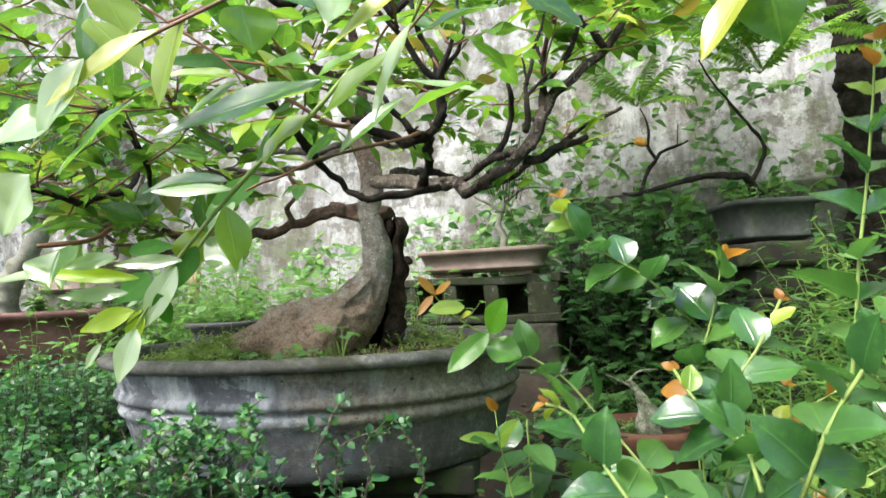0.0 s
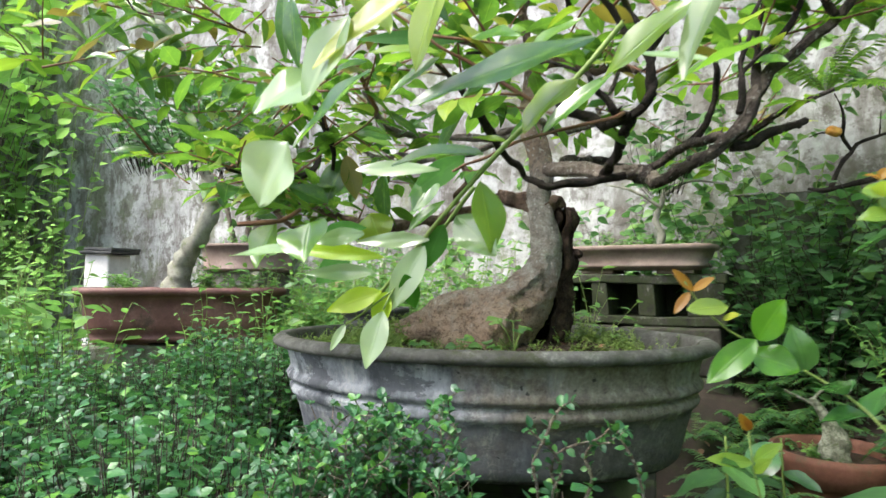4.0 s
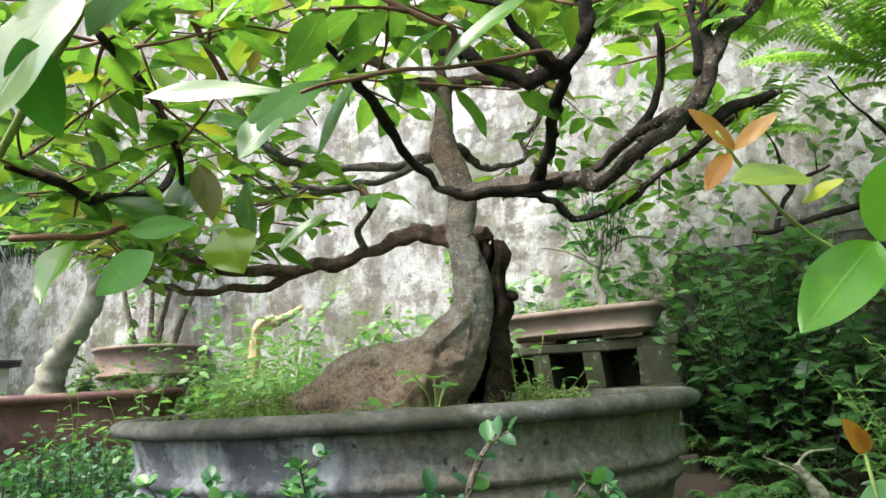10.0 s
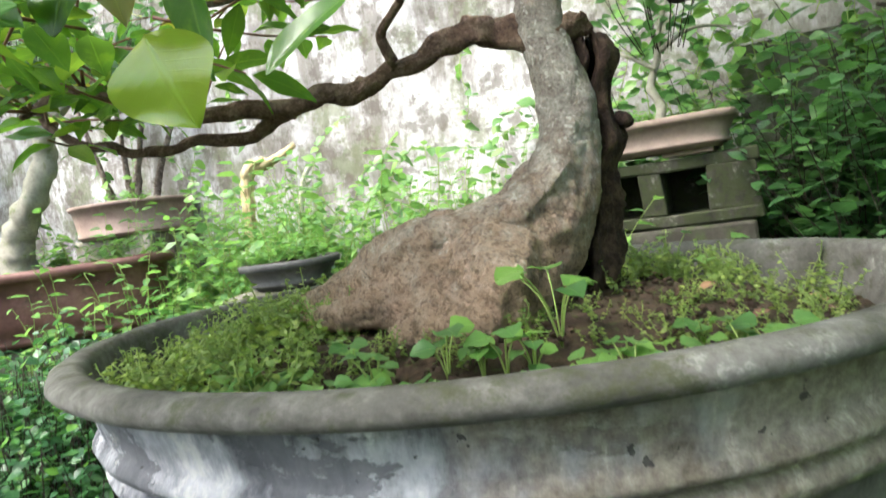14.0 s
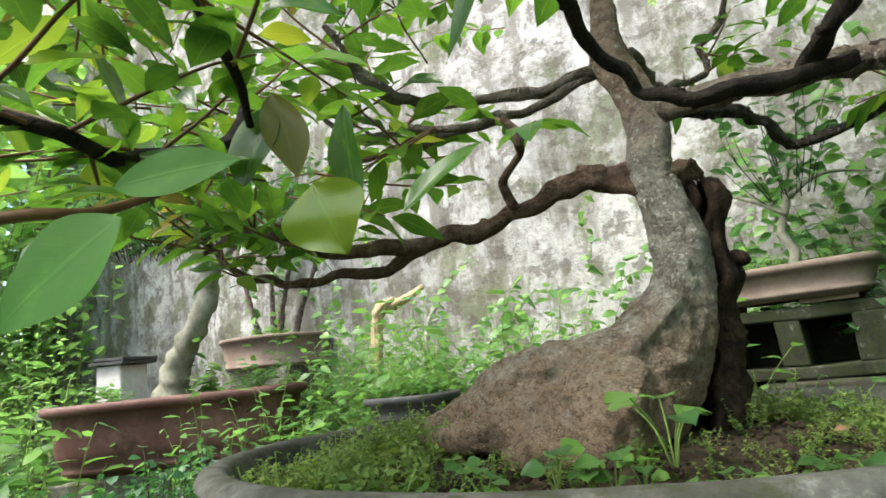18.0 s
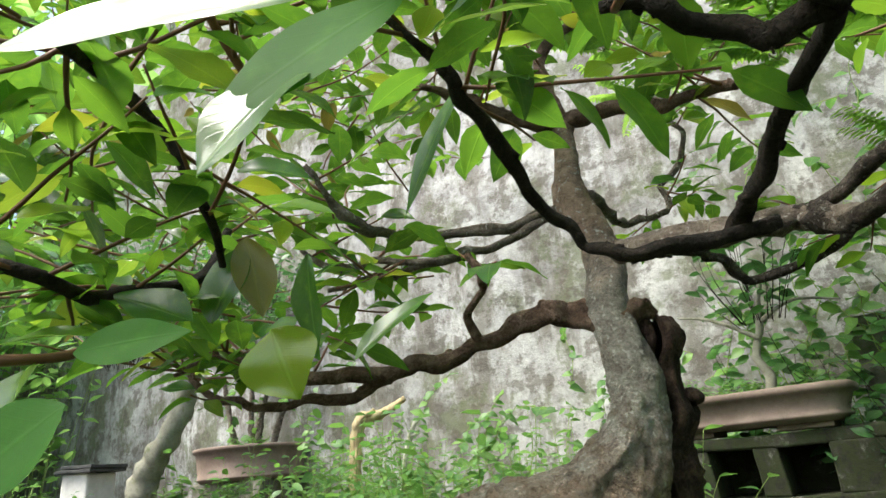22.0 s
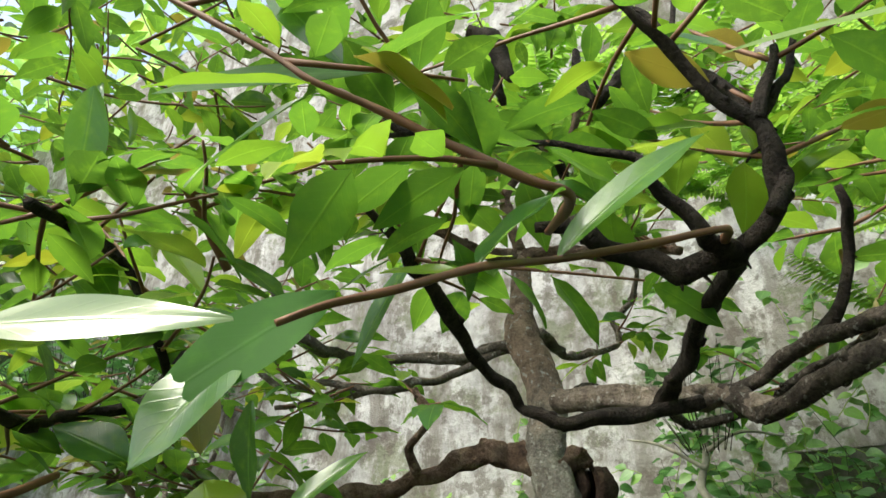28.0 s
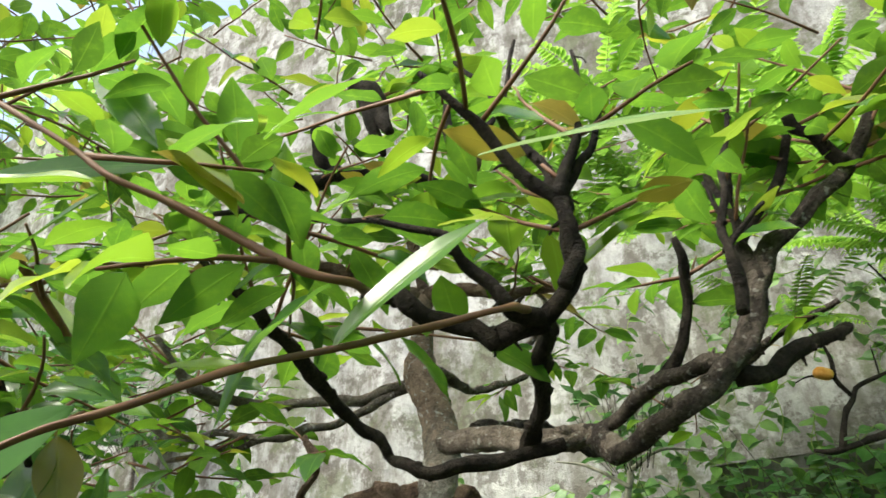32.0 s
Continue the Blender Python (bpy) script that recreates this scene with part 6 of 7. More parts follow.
share(weeds, on_bank(spots_in(88, (-1.45, -0.05), (1.80, 2.85), (0, 0), (0.8, 1.35), lambda p: p[1] < wall_y(p[0]) - 0.12 and not (-0.90 < p[0] < -0.60 and p[1] < 2.02) and not (p[0] > -0.3 and 2.05 < p[1] < 2.4))))
scatter(copy_thing(weeds[0], Matrix.Identity(4)), spots_in(34, (-2.9, -1.62), (1.15, 1.95), (0.0, 0.0), (1.3, 2.1)))
share(broad_weeds, on_bank(spots_in(12, (0.34, 0.70), (1.98, 2.40), (0, 0), (0.8, 1.4)) + [(0.95, 2.1, 0, 1.2), (1.05, 1.9, 0, 1.2), (1.15, 2.2, 0, 1.4), (0.3, 2.42, 0, 1.3), (0.2, 2.45, 0, 1.4), (0.1, 2.47, 0, 1.3), (-0.05, 2.5, 0, 1.2), (0.62, 2.3, 0, 1.5), (0.72, 2.25, 0, 1.5), (0.62, 1.76, 0, 0.8), (0.70, 1.90, 0, 1.0), (0.55, 1.98, 0, 1.0), (0.66, 1.62, 0, 0.75)] + spots_in(5, (0.30, 0.95), (2.0, 2.3), (0, 0), (1.0, 1.4))))
share(ferns, [(0.22, 1.72, 0.10, 0.8), (0.17, 1.86, 0.16, 0.7), (0.34, 1.66, 0.05, 0.9), (0.42, 1.58, 0.0, 0.8), (0.36, 1.80, 0.10, 1.0), (0.26, 1.60, 0.06, 0.9), (0.52, 1.98, 0.1, 1.1), (0.62, 1.5, 0.0, 0.9), (0.28, 1.92, 0.14, 0.7), (0.70, 1.75, 0.05, 0.9), (0.9, 1.65, 0.1, 1.1)] + on_bank(spots_in(12, (0.26, 0.56), (1.90, 2.22), (0, 0), (0.7, 1.1))))
share(fine, [(x, y, 0.0, k) for x, y, k in ((0.80, 1.72, 1.4), (0.74, 1.62, 1.2), (0.70, 1.80, 1.25), (0.82, 1.38, 1.1), (0.90, 1.55, 1.5), (1.0, 1.4, 1.5), (1.05, 1.65, 1.8), (0.95, 1.74, 1.6), (1.15, 1.5, 2.0), (0.88, 1.28, 1.1), (1.2, 1.8, 2.1))])
share(hedges, spots_in(34, (-1.25, -0.30), (0.70, 1.75), (0.04, 0.12), (0.9, 1.15), lambda p: math.hypot((p[0] - POT_C[0]) / 0.50, (p[1] - POT_C[1]) / 0.42) > 1) + [(-0.34, 0.72, 0.06, 1.0), (-0.50, 0.66, 0.08, 1.05), (-0.20, 0.74, 0.04, 0.9), (-0.06, 0.76, 0.03, 0.85), (0.08, 0.80, 0.0, 0.85), (-0.62, 0.85, 0.09, 1.05), (-0.45, 0.55, 0.04, 1.0), (-0.28, 0.60, 0.02, 0.9), (0.2, 0.9, 0.0, 0.8), (-0.12, 0.70, 0.0, 1.15), (-0.02, 0.72, 0.0, 1.12), (0.08, 0.74, 0.0, 1.08), (-0.21, 0.69, 0.0, 1.18), (-0.30, 0.68, 0.0, 1.2), (0.17, 0.78, 0.0, 1.0), (-0.12, 0.66, 0.02, 0.85), (0.02, 0.68, 0.0, 0.85)])
share(loose_bushes, [(-5.2, 3.4, 0.0, 2.5), (-4.6, 4.6, 0.0, 2.6), (-3.9, 3.3, 0.0, 1.8), (-3.3, 2.7, 0.0, 0.8), (-2.3, 3.25, 0.0, 0.42)])
# the second to ninth are unseen bushes, added to keep low skylight out
share(bushes, [(-6.0, 3.4, 0.0, 4.2), (1.35, 0.75, 0, 1.3), (1.85, 1.3, 0, 1.5), (0.98, 0.30, 0, 0.8), (1.8, 0.4, 0, 1.2), (1.7, -0.7, 0, 1.2), (0.5, -1.3, 0, 1.8), (-0.6, -1.5, 0, 1.0), (2.2, 2.4, 0, 1.2), (-4.6, 5.6, 0.0, 5.0), (-2.4, 5.9, 0.0, 3.6), (-0.8, 5.7, 0.0, 3.9), (0.8, 5.4, 0.0, 3.8), (2.4, 5.0, 0.0, 3.6), (-5.0, 3.0, 0.0, 3.2)])
share(acacia, [(0.40, 1.75, 1.25, 1.0), (0.62, 1.85, 1.35, 1.0), (0.25, 1.9, 1.45, 1.0), (0.85, 1.9, 1.2, 1.1), (0.55, 2.1, 1.1, 1.0), (0.1, 1.85, 1.55, 1.0)] + spots_in(13, (0.35, 1.25), (1.55, 2.15), (1.05, 1.5), (0.8, 1.2)) + spots_in(10, (-0.2, 0.6), (1.65, 2.2), (1.3, 1.75), (0.9, 1.3)))

# ---- the shrub with round glossy leaves and orange young tips ----
SHOOTS = {}
SHOOTS["Q1"] = [(-0.052, 0.600, 0.425, 0.00150), (-0.042, 0.600, 0.445, 0.00136), (-0.038, 0.600, 0.456, 0.00122), (-0.031, 0.600, 0.467, 0.00095), (-0.023, 0.600, 0.471, 0.00054)]
SHOOTS["Q2"] = [(-0.015, 0.620, 0.425, 0.00136), (-0.010, 0.620, 0.436, 0.00116), (0.004, 0.620, 0.439, 0.00095), (0.010, 0.620, 0.449, 0.00054)]
SHOOTS["Q7"] = [(0.022, 0.660, 0.413, 0.00136), (0.015, 0.660, 0.426, 0.00109), (0.010, 0.660, 0.434, 0.00082), (0.014, 0.660, 0.440, 0.00048)]
SHOOTS["Q8"] = [(-0.037, 0.605, 0.432, 0.00120), (-0.046, 0.602, 0.441, 0.00095), (-0.055, 0.600, 0.449, 0.00060)]
SHOOTS["Q9"] = [(-0.036, 0.615, 0.428, 0.00130), (-0.020, 0.620, 0.436, 0.00110), (-0.006, 0.622, 0.440, 0.00090), (0.003, 0.622, 0.449, 0.00050)]
SHOOTS["R1"] = [(0.216, 0.500, 0.404, 0.00109), (0.197, 0.530, 0.433, 0.00102), (0.169, 0.555, 0.467, 0.00095), (0.147, 0.570, 0.491, 0.00088), (0.106, 0.580, 0.515, 0.00082), (0.081, 0.572, 0.529, 0.00068), (0.063, 0.560, 0.546, 0.00054), (0.053, 0.553, 0.561, 0.00034)]
SHOOTS["R2"] = [(0.124, 0.580, 0.321, 0.00102), (0.112, 0.600, 0.370, 0.00088), (0.1010, 0.6050, 0.4260, 0.0007), (0.0990, 0.6050, 0.4370, 0.0006), (0.0970, 0.6050, 0.4580, 0.0003)]
SHOOTS["R3"] = [(0.218, 0.500, 0.477, 0.00095), (0.228, 0.500, 0.504, 0.00082), (0.238, 0.500, 0.532, 0.00068), (0.245, 0.500, 0.560, 0.00054), (0.248, 0.500, 0.574, 0.00034)]
SHOOTS["R4"] = [(0.264, 0.520, 0.501, 0.00102), (0.229, 0.515, 0.532, 0.00082), (0.204, 0.510, 0.559, 0.00068), (0.176, 0.510, 0.578, 0.00061), (0.155, 0.510, 0.596, 0.00048), (0.149, 0.510, 0.616, 0.00034)]
SHOOTS["R5"] = [(0.275, 0.420, 0.486, 0.00109), (0.281, 0.420, 0.524, 0.00095), (0.289, 0.425, 0.566, 0.00088), (0.299, 0.430, 0.609, 0.00075), (0.305, 0.430, 0.650, 0.00061), (0.308, 0.430, 0.679, 0.00041)]
SHOOTS["R6"] = [(0.189, 0.277, 0.494, 0.00085), (0.198, 0.277, 0.515, 0.00076), (0.209, 0.277, 0.532, 0.00067), (0.220, 0.277, 0.543, 0.00057), (0.231, 0.277, 0.553, 0.00048)]
SHOOTS["R7"] = [(0.150, 0.289, 0.485, 0.00071), (0.140, 0.301, 0.500, 0.00062), (0.132, 0.314, 0.514, 0.00052), (0.123, 0.320, 0.517, 0.00038)]
SHOOTS["R8"] = [(0.184, 0.289, 0.495, 0.00076), (0.186, 0.307, 0.507, 0.00067), (0.185, 0.320, 0.516, 0.00057), (0.202, 0.332, 0.533, 0.00048), (0.214, 0.339, 0.550, 0.00034)]
SHOOTS["R9"] = [(0.211, 0.295, 0.488, 0.00076), (0.189, 0.301, 0.503, 0.00067), (0.177, 0.314, 0.513, 0.00057), (0.170, 0.326, 0.527, 0.00048)]
for i in range(16):
    y = random.uniform(0.52, 0.86)
    x = 0.27 + 0.65 * (y - 0.52) + random.uniform(0.0, 0.16)
    top = random.uniform(0.36, 0.52)
    SHOOTS["R_low_%d" % i] = [(x + 0.05, y + 0.03, 0.12, 0.0016), (x + 0.03, y + 0.02, 0.12 + 0.5 * (top - 0.12), 0.0013), (x + random.uniform(-0.04, 0.04), y, 0.12 + 0.8 * (top - 0.12), 0.0010), (x + random.uniform(-0.06, 0.05), y - 0.02, top, 0.0006)]
shrub = thing("glossy_shrub", "shrub with glossy round leaves and orange-pink young tips", "shrub", at=(0.3, 0.5, 0.0))
SHRUB_INV = Matrix.Translation((-0.3, -0.5, 0.0))
# the leaves of the two shoots beside the path: shoot, base, tip, width, tint
SHOOT_LEAVES = (
    ("R1", (0.0580, 0.5550, 0.5550), (0.0460, 0.5500, 0.5690), 0.0075, "t"),
    ("R1", (0.0580, 0.5550, 0.5550), (0.0700, 0.5500, 0.5640), 0.0070, "t"),
    ("R1", (0.0560, 0.5550, 0.5540), (0.0460, 0.5450, 0.5410), 0.0075, "t"),
    ("R1", (0.0790, 0.5600, 0.5450), (0.0540, 0.5450, 0.5440), 0.0175, "y"),
    ("R1", (0.0760, 0.5600, 0.5370), (0.0840, 0.5500, 0.5410), 0.0065, "y"),
    ("R1", (0.0970, 0.5650, 0.5240), (0.1090, 0.5500, 0.5500), 0.0260, "b"),
    ("R1", (0.0960, 0.5650, 0.5240), (0.0650, 0.5450, 0.4990), 0.0225, "b"),
    ("R1", (0.0940, 0.5700, 0.5140), (0.1200, 0.5600, 0.5070), 0.0290, "b"),
    ("R2", (0.0970, 0.6050, 0.4580), (0.0910, 0.6000, 0.4700), 0.0085, "t"),
    ("R2", (0.0990, 0.6050, 0.4590), (0.0940, 0.6000, 0.4670), 0.0060, "t"),
    ("R2", (0.0990, 0.6050, 0.4360), (0.0690, 0.5900, 0.4410), 0.0125, "y"),
    ("R2", (0.1000, 0.6050, 0.4370), (0.1140, 0.5900, 0.4540), 0.0125, "y"),
    ("R2", (0.1000, 0.6050, 0.4300), (0.1070, 0.5900, 0.4430), 0.0100, "y"),
)
SHOOT_TINTS = {"t": M_LEAF_TIP, "y": M_LEAF_PALE, "b": M_LEAF_YOUNG}
tip_meshes = {}
for key, pts in SHOOTS.items():
    if key[0] != "R":
        continue
    stem = part("stem", mesh_of("stem", *tube(pts, 6, 0.08, 0.01), M_STEM), shrub)
    stem.matrix_parent_inverse = SHRUB_INV
    close = 0.62 if key in ("R6", "R7", "R8", "R9") else 1.0
    sp = spline(pts, 0.027 * close)
    n, a = len(sp), random.uniform(0, 3)
    for i in range(1, n):
        s = i / (n - 1)
        if key in ("R1", "R2") and s > 0.5:
            continue
        for side in (0, math.pi):
            t = Vector(sp[i][:3] - sp[i - 1][:3]).normalized()
            u = t.orthogonal().normalized()
            w = t.cross(u)
            out = u * math.cos(a + side) + w * math.sin(a + side)
            d = (out + t * (0.35 + 0.8 * s)).normalized()
            shape = random.choice(ROUND)
            if s > 0.93:
                mat, k = M_LEAF_TIP, 0.28
            elif s > 0.78:
                mat, k = (M_LEAF_TIP if random.random() < 0.25 else M_LEAF_PALE), 0.55
            else:
                mat, k = M_BROAD, random.uniform(0.85, 1.1)
            mk = (id(shape), mat.name)
            if mk not in tip_meshes:
                tip_meshes[mk] = mesh_of("leaf", shape[0], shape[1], mat, True, shape[2])
            ob = part("leaf", tip_meshes[mk], stem)
            ob.matrix_basis = Matrix.Translation(sp[i][:3]) @ aim(d, (random.uniform(-0.5, 0.5), random.uniform(-0.8, 0.1), 0.8), random.uniform(-0.5, 0.5)) @ Matrix.Scale(k * 0.88 * close, 4)
        a += 1.2 + random.uniform(-0.3, 0.3)
    for owner, root, tip, width, tint in SHOOT_LEAVES:
        if owner == key:
            d = Vector(tip) - Vector(root)
            v, f, uv = leaf_shape(d.length * 1.0, width * 0.78, 14, 0.2, 0.12, 0.03, 0.9, len(tip_meshes), 4)
            ob = part("leaf", mesh_of("leaf", v, f, SHOOT_TINTS[tint], True, uv), stem)
            ob.matrix_basis = Matrix.Translation(root) @ aim(d, (random.uniform(-0.2, 0.2), -0.9, 0.6))


# ---- sprigs that stand up before the big pot ----
SPRIG = leaf_set("leaf", 6, 0.0108, 0.0066, M_SHRUB, n=5, point=1.15)
for i in range(40):
    s = random.random()
    y = random.uniform(0.655, 0.77)
    x = -0.115 - 0.19 * s - 0.42 * (y - 0.66)
    top = 0.456 - 0.050 * s * s - 0.20 * (y - 0.66) - 0.07 * random.random() ** 1.5
    p = Vector((x - random.uniform(-0.03, 0.09), y + random.uniform(0.0, 0.06), top - random.uniform(0.10, 0.16)))
    q = Vector((x, y, top))
    side = Vector((random.uniform(-0.02, 0.02), random.uniform(-0.02, 0.02), 0))
    SHOOTS["Q_bush_%d" % i] = [(*p, 0.0018), (*(p.lerp(q, 0.45) + side), 0.0015), (*(p.lerp(q, 0.75) - side * 0.5), 0.0012), (*q, 0.0008)]
for key, pts in SHOOTS.items():
    if key[0] != "Q":
        continue
    x, y, z, r = pts[0]
    long = [(x + 0.006, y + 0.03, 0.0, r), (x + 0.010, y + 0.022, 0.5 * z, r)] + [(x + random.uniform(-0.006, 0.006), y + 0.012 * k, z - 0.075 * k, r) for k in (1.5, 1.0, 0.7, 0.4, 0.2)] + list(pts)
    sp = spline(long[3:], 0.0075)
    leaves, spurs = [], []
    turn = random.uniform(0, 6.28)
    for i in range(1, len(sp)):
        t = Vector(sp[i][:3] - sp[i - 1][:3]).normalized()
        u = t.orthogonal().normalized()
        w = t.cross(u)
        ends = [(Vector(sp[i][:3]), 2 if i < len(sp) - 1 else 4)]
        if "bush" in key and random.random() < 0.55:
            a = random.uniform(0, 6.28)
            e = ends[0][0] + (u * math.cos(a) + w * math.sin(a) + t * 0.9).normalized() * random.uniform(0.012, 0.032)
            spurs.append(tube([(*ends[0][0], 0.0007), (*ends[0][0].lerp(e, 0.6), 0.0006), (*e, 0.0004)], 5, 0.2, 0.006))
            ends.append((e, 6))
        for c, n in ends:
            for k in range(n):
                turn += 2.4
                d = (u * math.cos(turn) + w * math.sin(turn) + t * random.uniform(0.2, 1.0)).normalized()
                leaves.append((random.choice(SPRIG), Matrix.Translation(c) @ aim(d, (random.uniform(-0.5, 0.5), random.uniform(-0.7, 0.2), 0.9), random.uniform(-0.5, 0.5)), random.uniform(0.5, 1.0)))
    foot = (pts[0][0], pts[0][1], 0.0)
    sprig = thing("shrub_sprig", "woody grey-brown sprig with small oval green leaves", "sprig", "sprigs before the pot", at=foot)
    inv = Matrix.Translation((-foot[0], -foot[1], 0.0))
    stem = part("stem", mesh_of("stem", *merge([tube([(*q[:3], q[3] * (0.6 if "bush" in key else 0.9)) for q in long], 7, 0.35, 0.006)] + spurs), M_BARK_MID), sprig)
    stem.matrix_parent_inverse = inv
    random.shuffle(leaves)
    if len(leaves) > 18:
        cloud("foliage", leaves[18:], M_SHRUB, sprig).matrix_parent_inverse = inv
    for shape, m, k in leaves[:18]:
        ob = part("leaf", shape[3], stem)
        ob.matrix_basis = m @ Matrix.Scale(k, 4)


# ---- herbs, moss and the seedling in the big pot ----
random.seed(31)


def in_pot(x, y, margin=0.045):
    return ((x - POT_C[0]) / (POT_A - margin)) ** 2 + ((y - POT_C[1]) / (POT_B - margin)) ** 2 < 1


def on_root(x, y):
    return min((Vector((x, y)) - Vector(p[:2])).length - p[3] for key in ("root_a", "root_b", "root_c", "trunk", "stump") for p in spline(BOUGHS[key], 0.02) if p[2] < 0.56) < -0.004


crumbs = []
while len(crumbs) < 1500:
    x, y = random.uniform(-0.50, 0.12), random.uniform(0.93, 1.46)
    if in_pot(x, y, 0.03):
        r = random.uniform(0.0012, 0.0042)
        u = rand_dir(0.1, 1.0) * r
        c = Vector((x, y, soil_top(x, y) + r * 0.2))
        crumbs.append(tube([(*(c - u), r * 0.4), (*c, r * random.uniform(0.7, 1.1)), (*(c + u), r * 0.3)], 5, 0.5, r, seed=len(crumbs)))
ob = part("crumb_layer", mesh_of("crumb_layer", *merge(crumbs), M_SOIL), big_pot, "dark crumbs of soil and bark")
ob.matrix_parent_inverse = big_pot.matrix_world.inverted()
tufts = [plant("pot_herb", "low creeping herb with tiny bright leaves on the soil", "herb", *herb(0.055, 8, HERB, 0.0055, 1.0, 0.7, radius=0.0006), M_STEM, M_HERB, "herbs in the big pot") for i in range(4)]
spots = []
while len(spots) < 140:
    x, y = random.uniform(-0.56, 0.10), random.uniform(0.93, 1.46)
    dense = 1.0 if x < -0.30 else 0.4 if x > -0.08 else 0.3
    if in_pot(x, y) and not on_root(x, y) and random.random() < dense:
        k = random.uniform(0.55, 1.15)
        spots.append((x, y, soil_top(x, y) - 0.005, k * (0.5 if x > -0.34 and y < 1.2 else 1.0)))
share(tufts, spots)
CLOVER = leaf_set("leaf", 4, 0.017, 0.017, M_WEED, n=5, point=0.8)


def rosette(name, label, leaves, height, size, at, tilt=0.5):
    ob = thing(name, label, "seedling", "seedlings in the big pot", at)
    for i in range(leaves):
        a = 6.28 * i / leaves + random.uniform(-0.4, 0.4)
        h = height * random.uniform(0.55, 1.0)
        r = h * tilt * random.uniform(0.5, 1.2)
        top = Vector((r * math.cos(a), r * math.sin(a), h))
        stalk = part("stalk", mesh_of("stalk", *tube([(0, 0, -0.004, 0.0008), (top.x * 0.4, top.y * 0.4, h * 0.6, 0.0007), (*top, 0.0006)], 5, 0.05, 0.006), M_STEM), ob)
        leaf = part("leaf", random.choice(CLOVER)[3], stalk)
        d = Vector((math.cos(a), math.sin(a), 0.1))
        leaf.matrix_basis = Matrix.Translation(top - d * 0.004) @ aim(d, (random.uniform(-0.3, 0.3), random.uniform(-0.6, 0.0), 1)) @ Matrix.Scale(size * random.uniform(0.8, 1.15), 4)
    return ob


rosette("seedling", "bright green round-leaved seedling on thin stalks", 6, 0.058, 1.4, (-0.150, 1.06, soil_top(-0.150, 1.06) - 0.002))
for x, y, n, h, k in ((-0.20, 1.02, 5, 0.022, 0.9), (-0.27, 1.00, 6, 0.020, 1.0), (-0.33, 0.99, 5, 0.022, 0.9), (-0.23, 0.99, 5, 0.02, 0.9), (-0.11, 1.02, 5, 0.022, 0.8), (-0.38, 1.02, 5, 0.025, 0.9), (-0.06, 1.06, 4, 0.02, 0.8), (-0.30, 1.05, 5, 0.02, 0.9), (-0.17, 1.00, 5, 0.015, 0.9), (0.0, 1.30, 3, 0.05, 1.1), (-0.03, 1.36, 3, 0.06, 0.9)):
    rosette("seedling", "small round-leaved green seedling", n, h, k, (x, y, soil_top(x, y) - 0.003))

# a fringe of small round-leaved seedlings along the front rim
state = random.getstate()
for i in range(16):
    x = -0.44 + 0.028 * i + random.uniform(-0.01, 0.01)
    y = POT_C[1] - (POT_C[1] - 0.985) * math.sqrt(max(0.0, 1 - ((x - POT_C[0]) / 0.60) ** 2)) + random.uniform(0.0, 0.045)
    if in_pot(x, y):
        rosette("seedling", "small round-leaved green seedling", random.randint(4, 6), random.uniform(0.018, 0.038), random.uniform(0.75, 1.15), (x, y, soil_top(x, y) - 0.003))
random.setstate(state)

# dry leaves on the soil and on the ground
DRY = leaf_set("leaf", 4, 0.035, 0.016, M_LITTER, n=4)
for x, y in ((-0.09, 1.19), (-0.02, 1.2), (0.03, 1.27), (-0.06, 1.28), (0.06, 1.22), (0.0, 1.12), (-0.05, 1.13), (0.05, 1.15)):
    ob = tagged(new("dry_leaf", random.choice(DRY)[3]), "curled brown dry leaf on the soil", "leaf", "dry leaves on the soil")
    ob.matrix_basis = Matrix.Translation((x, y, soil_top(x, y) + 0.005)) @ aim(rand_dir(0, 0.1), (0.2, -0.2, 1)) @ Matrix.Scale(0.7, 4)
litter = []
for i in range(900):
    x, y = random.uniform(-1.0, 1.2), random.uniform(0.7, 2.0)
    z = 0.008 if y < 1.6 else bank_height(x, y) + 0.012
    litter.append((random.choice(DRY), Matrix.Translation((x, y, z)) @ aim(rand_dir(0, 0.15), (random.uniform(-0.4, 0.4), random.uniform(-0.4, 0.4), 1)), random.uniform(0.5, 1.2)))
tagged(cloud("leaf_litter", litter, M_LITTER), "brown fallen leaves on the earth", "leaf litter", kind="stuff")
for i in range(26):
    p = Vector((random.uniform(0.05, 0.6), random.uniform(0.95, 1.6), 0.008))
    d = rand_dir(0, 0.02) * random.uniform(0.06, 0.16)
    ob = tagged(new("dry_twig", mesh_of("dry_twig", *tube([(*p, 0.0016), (*(p + d * 0.5 + Vector((0, 0, 0.008))), 0.0014), (*(p + d), 0.0008)], 5, 0.2, 0.02), M_PALE_BARK)), "thin dry twig lying on the ground", "twig", "dry twigs")

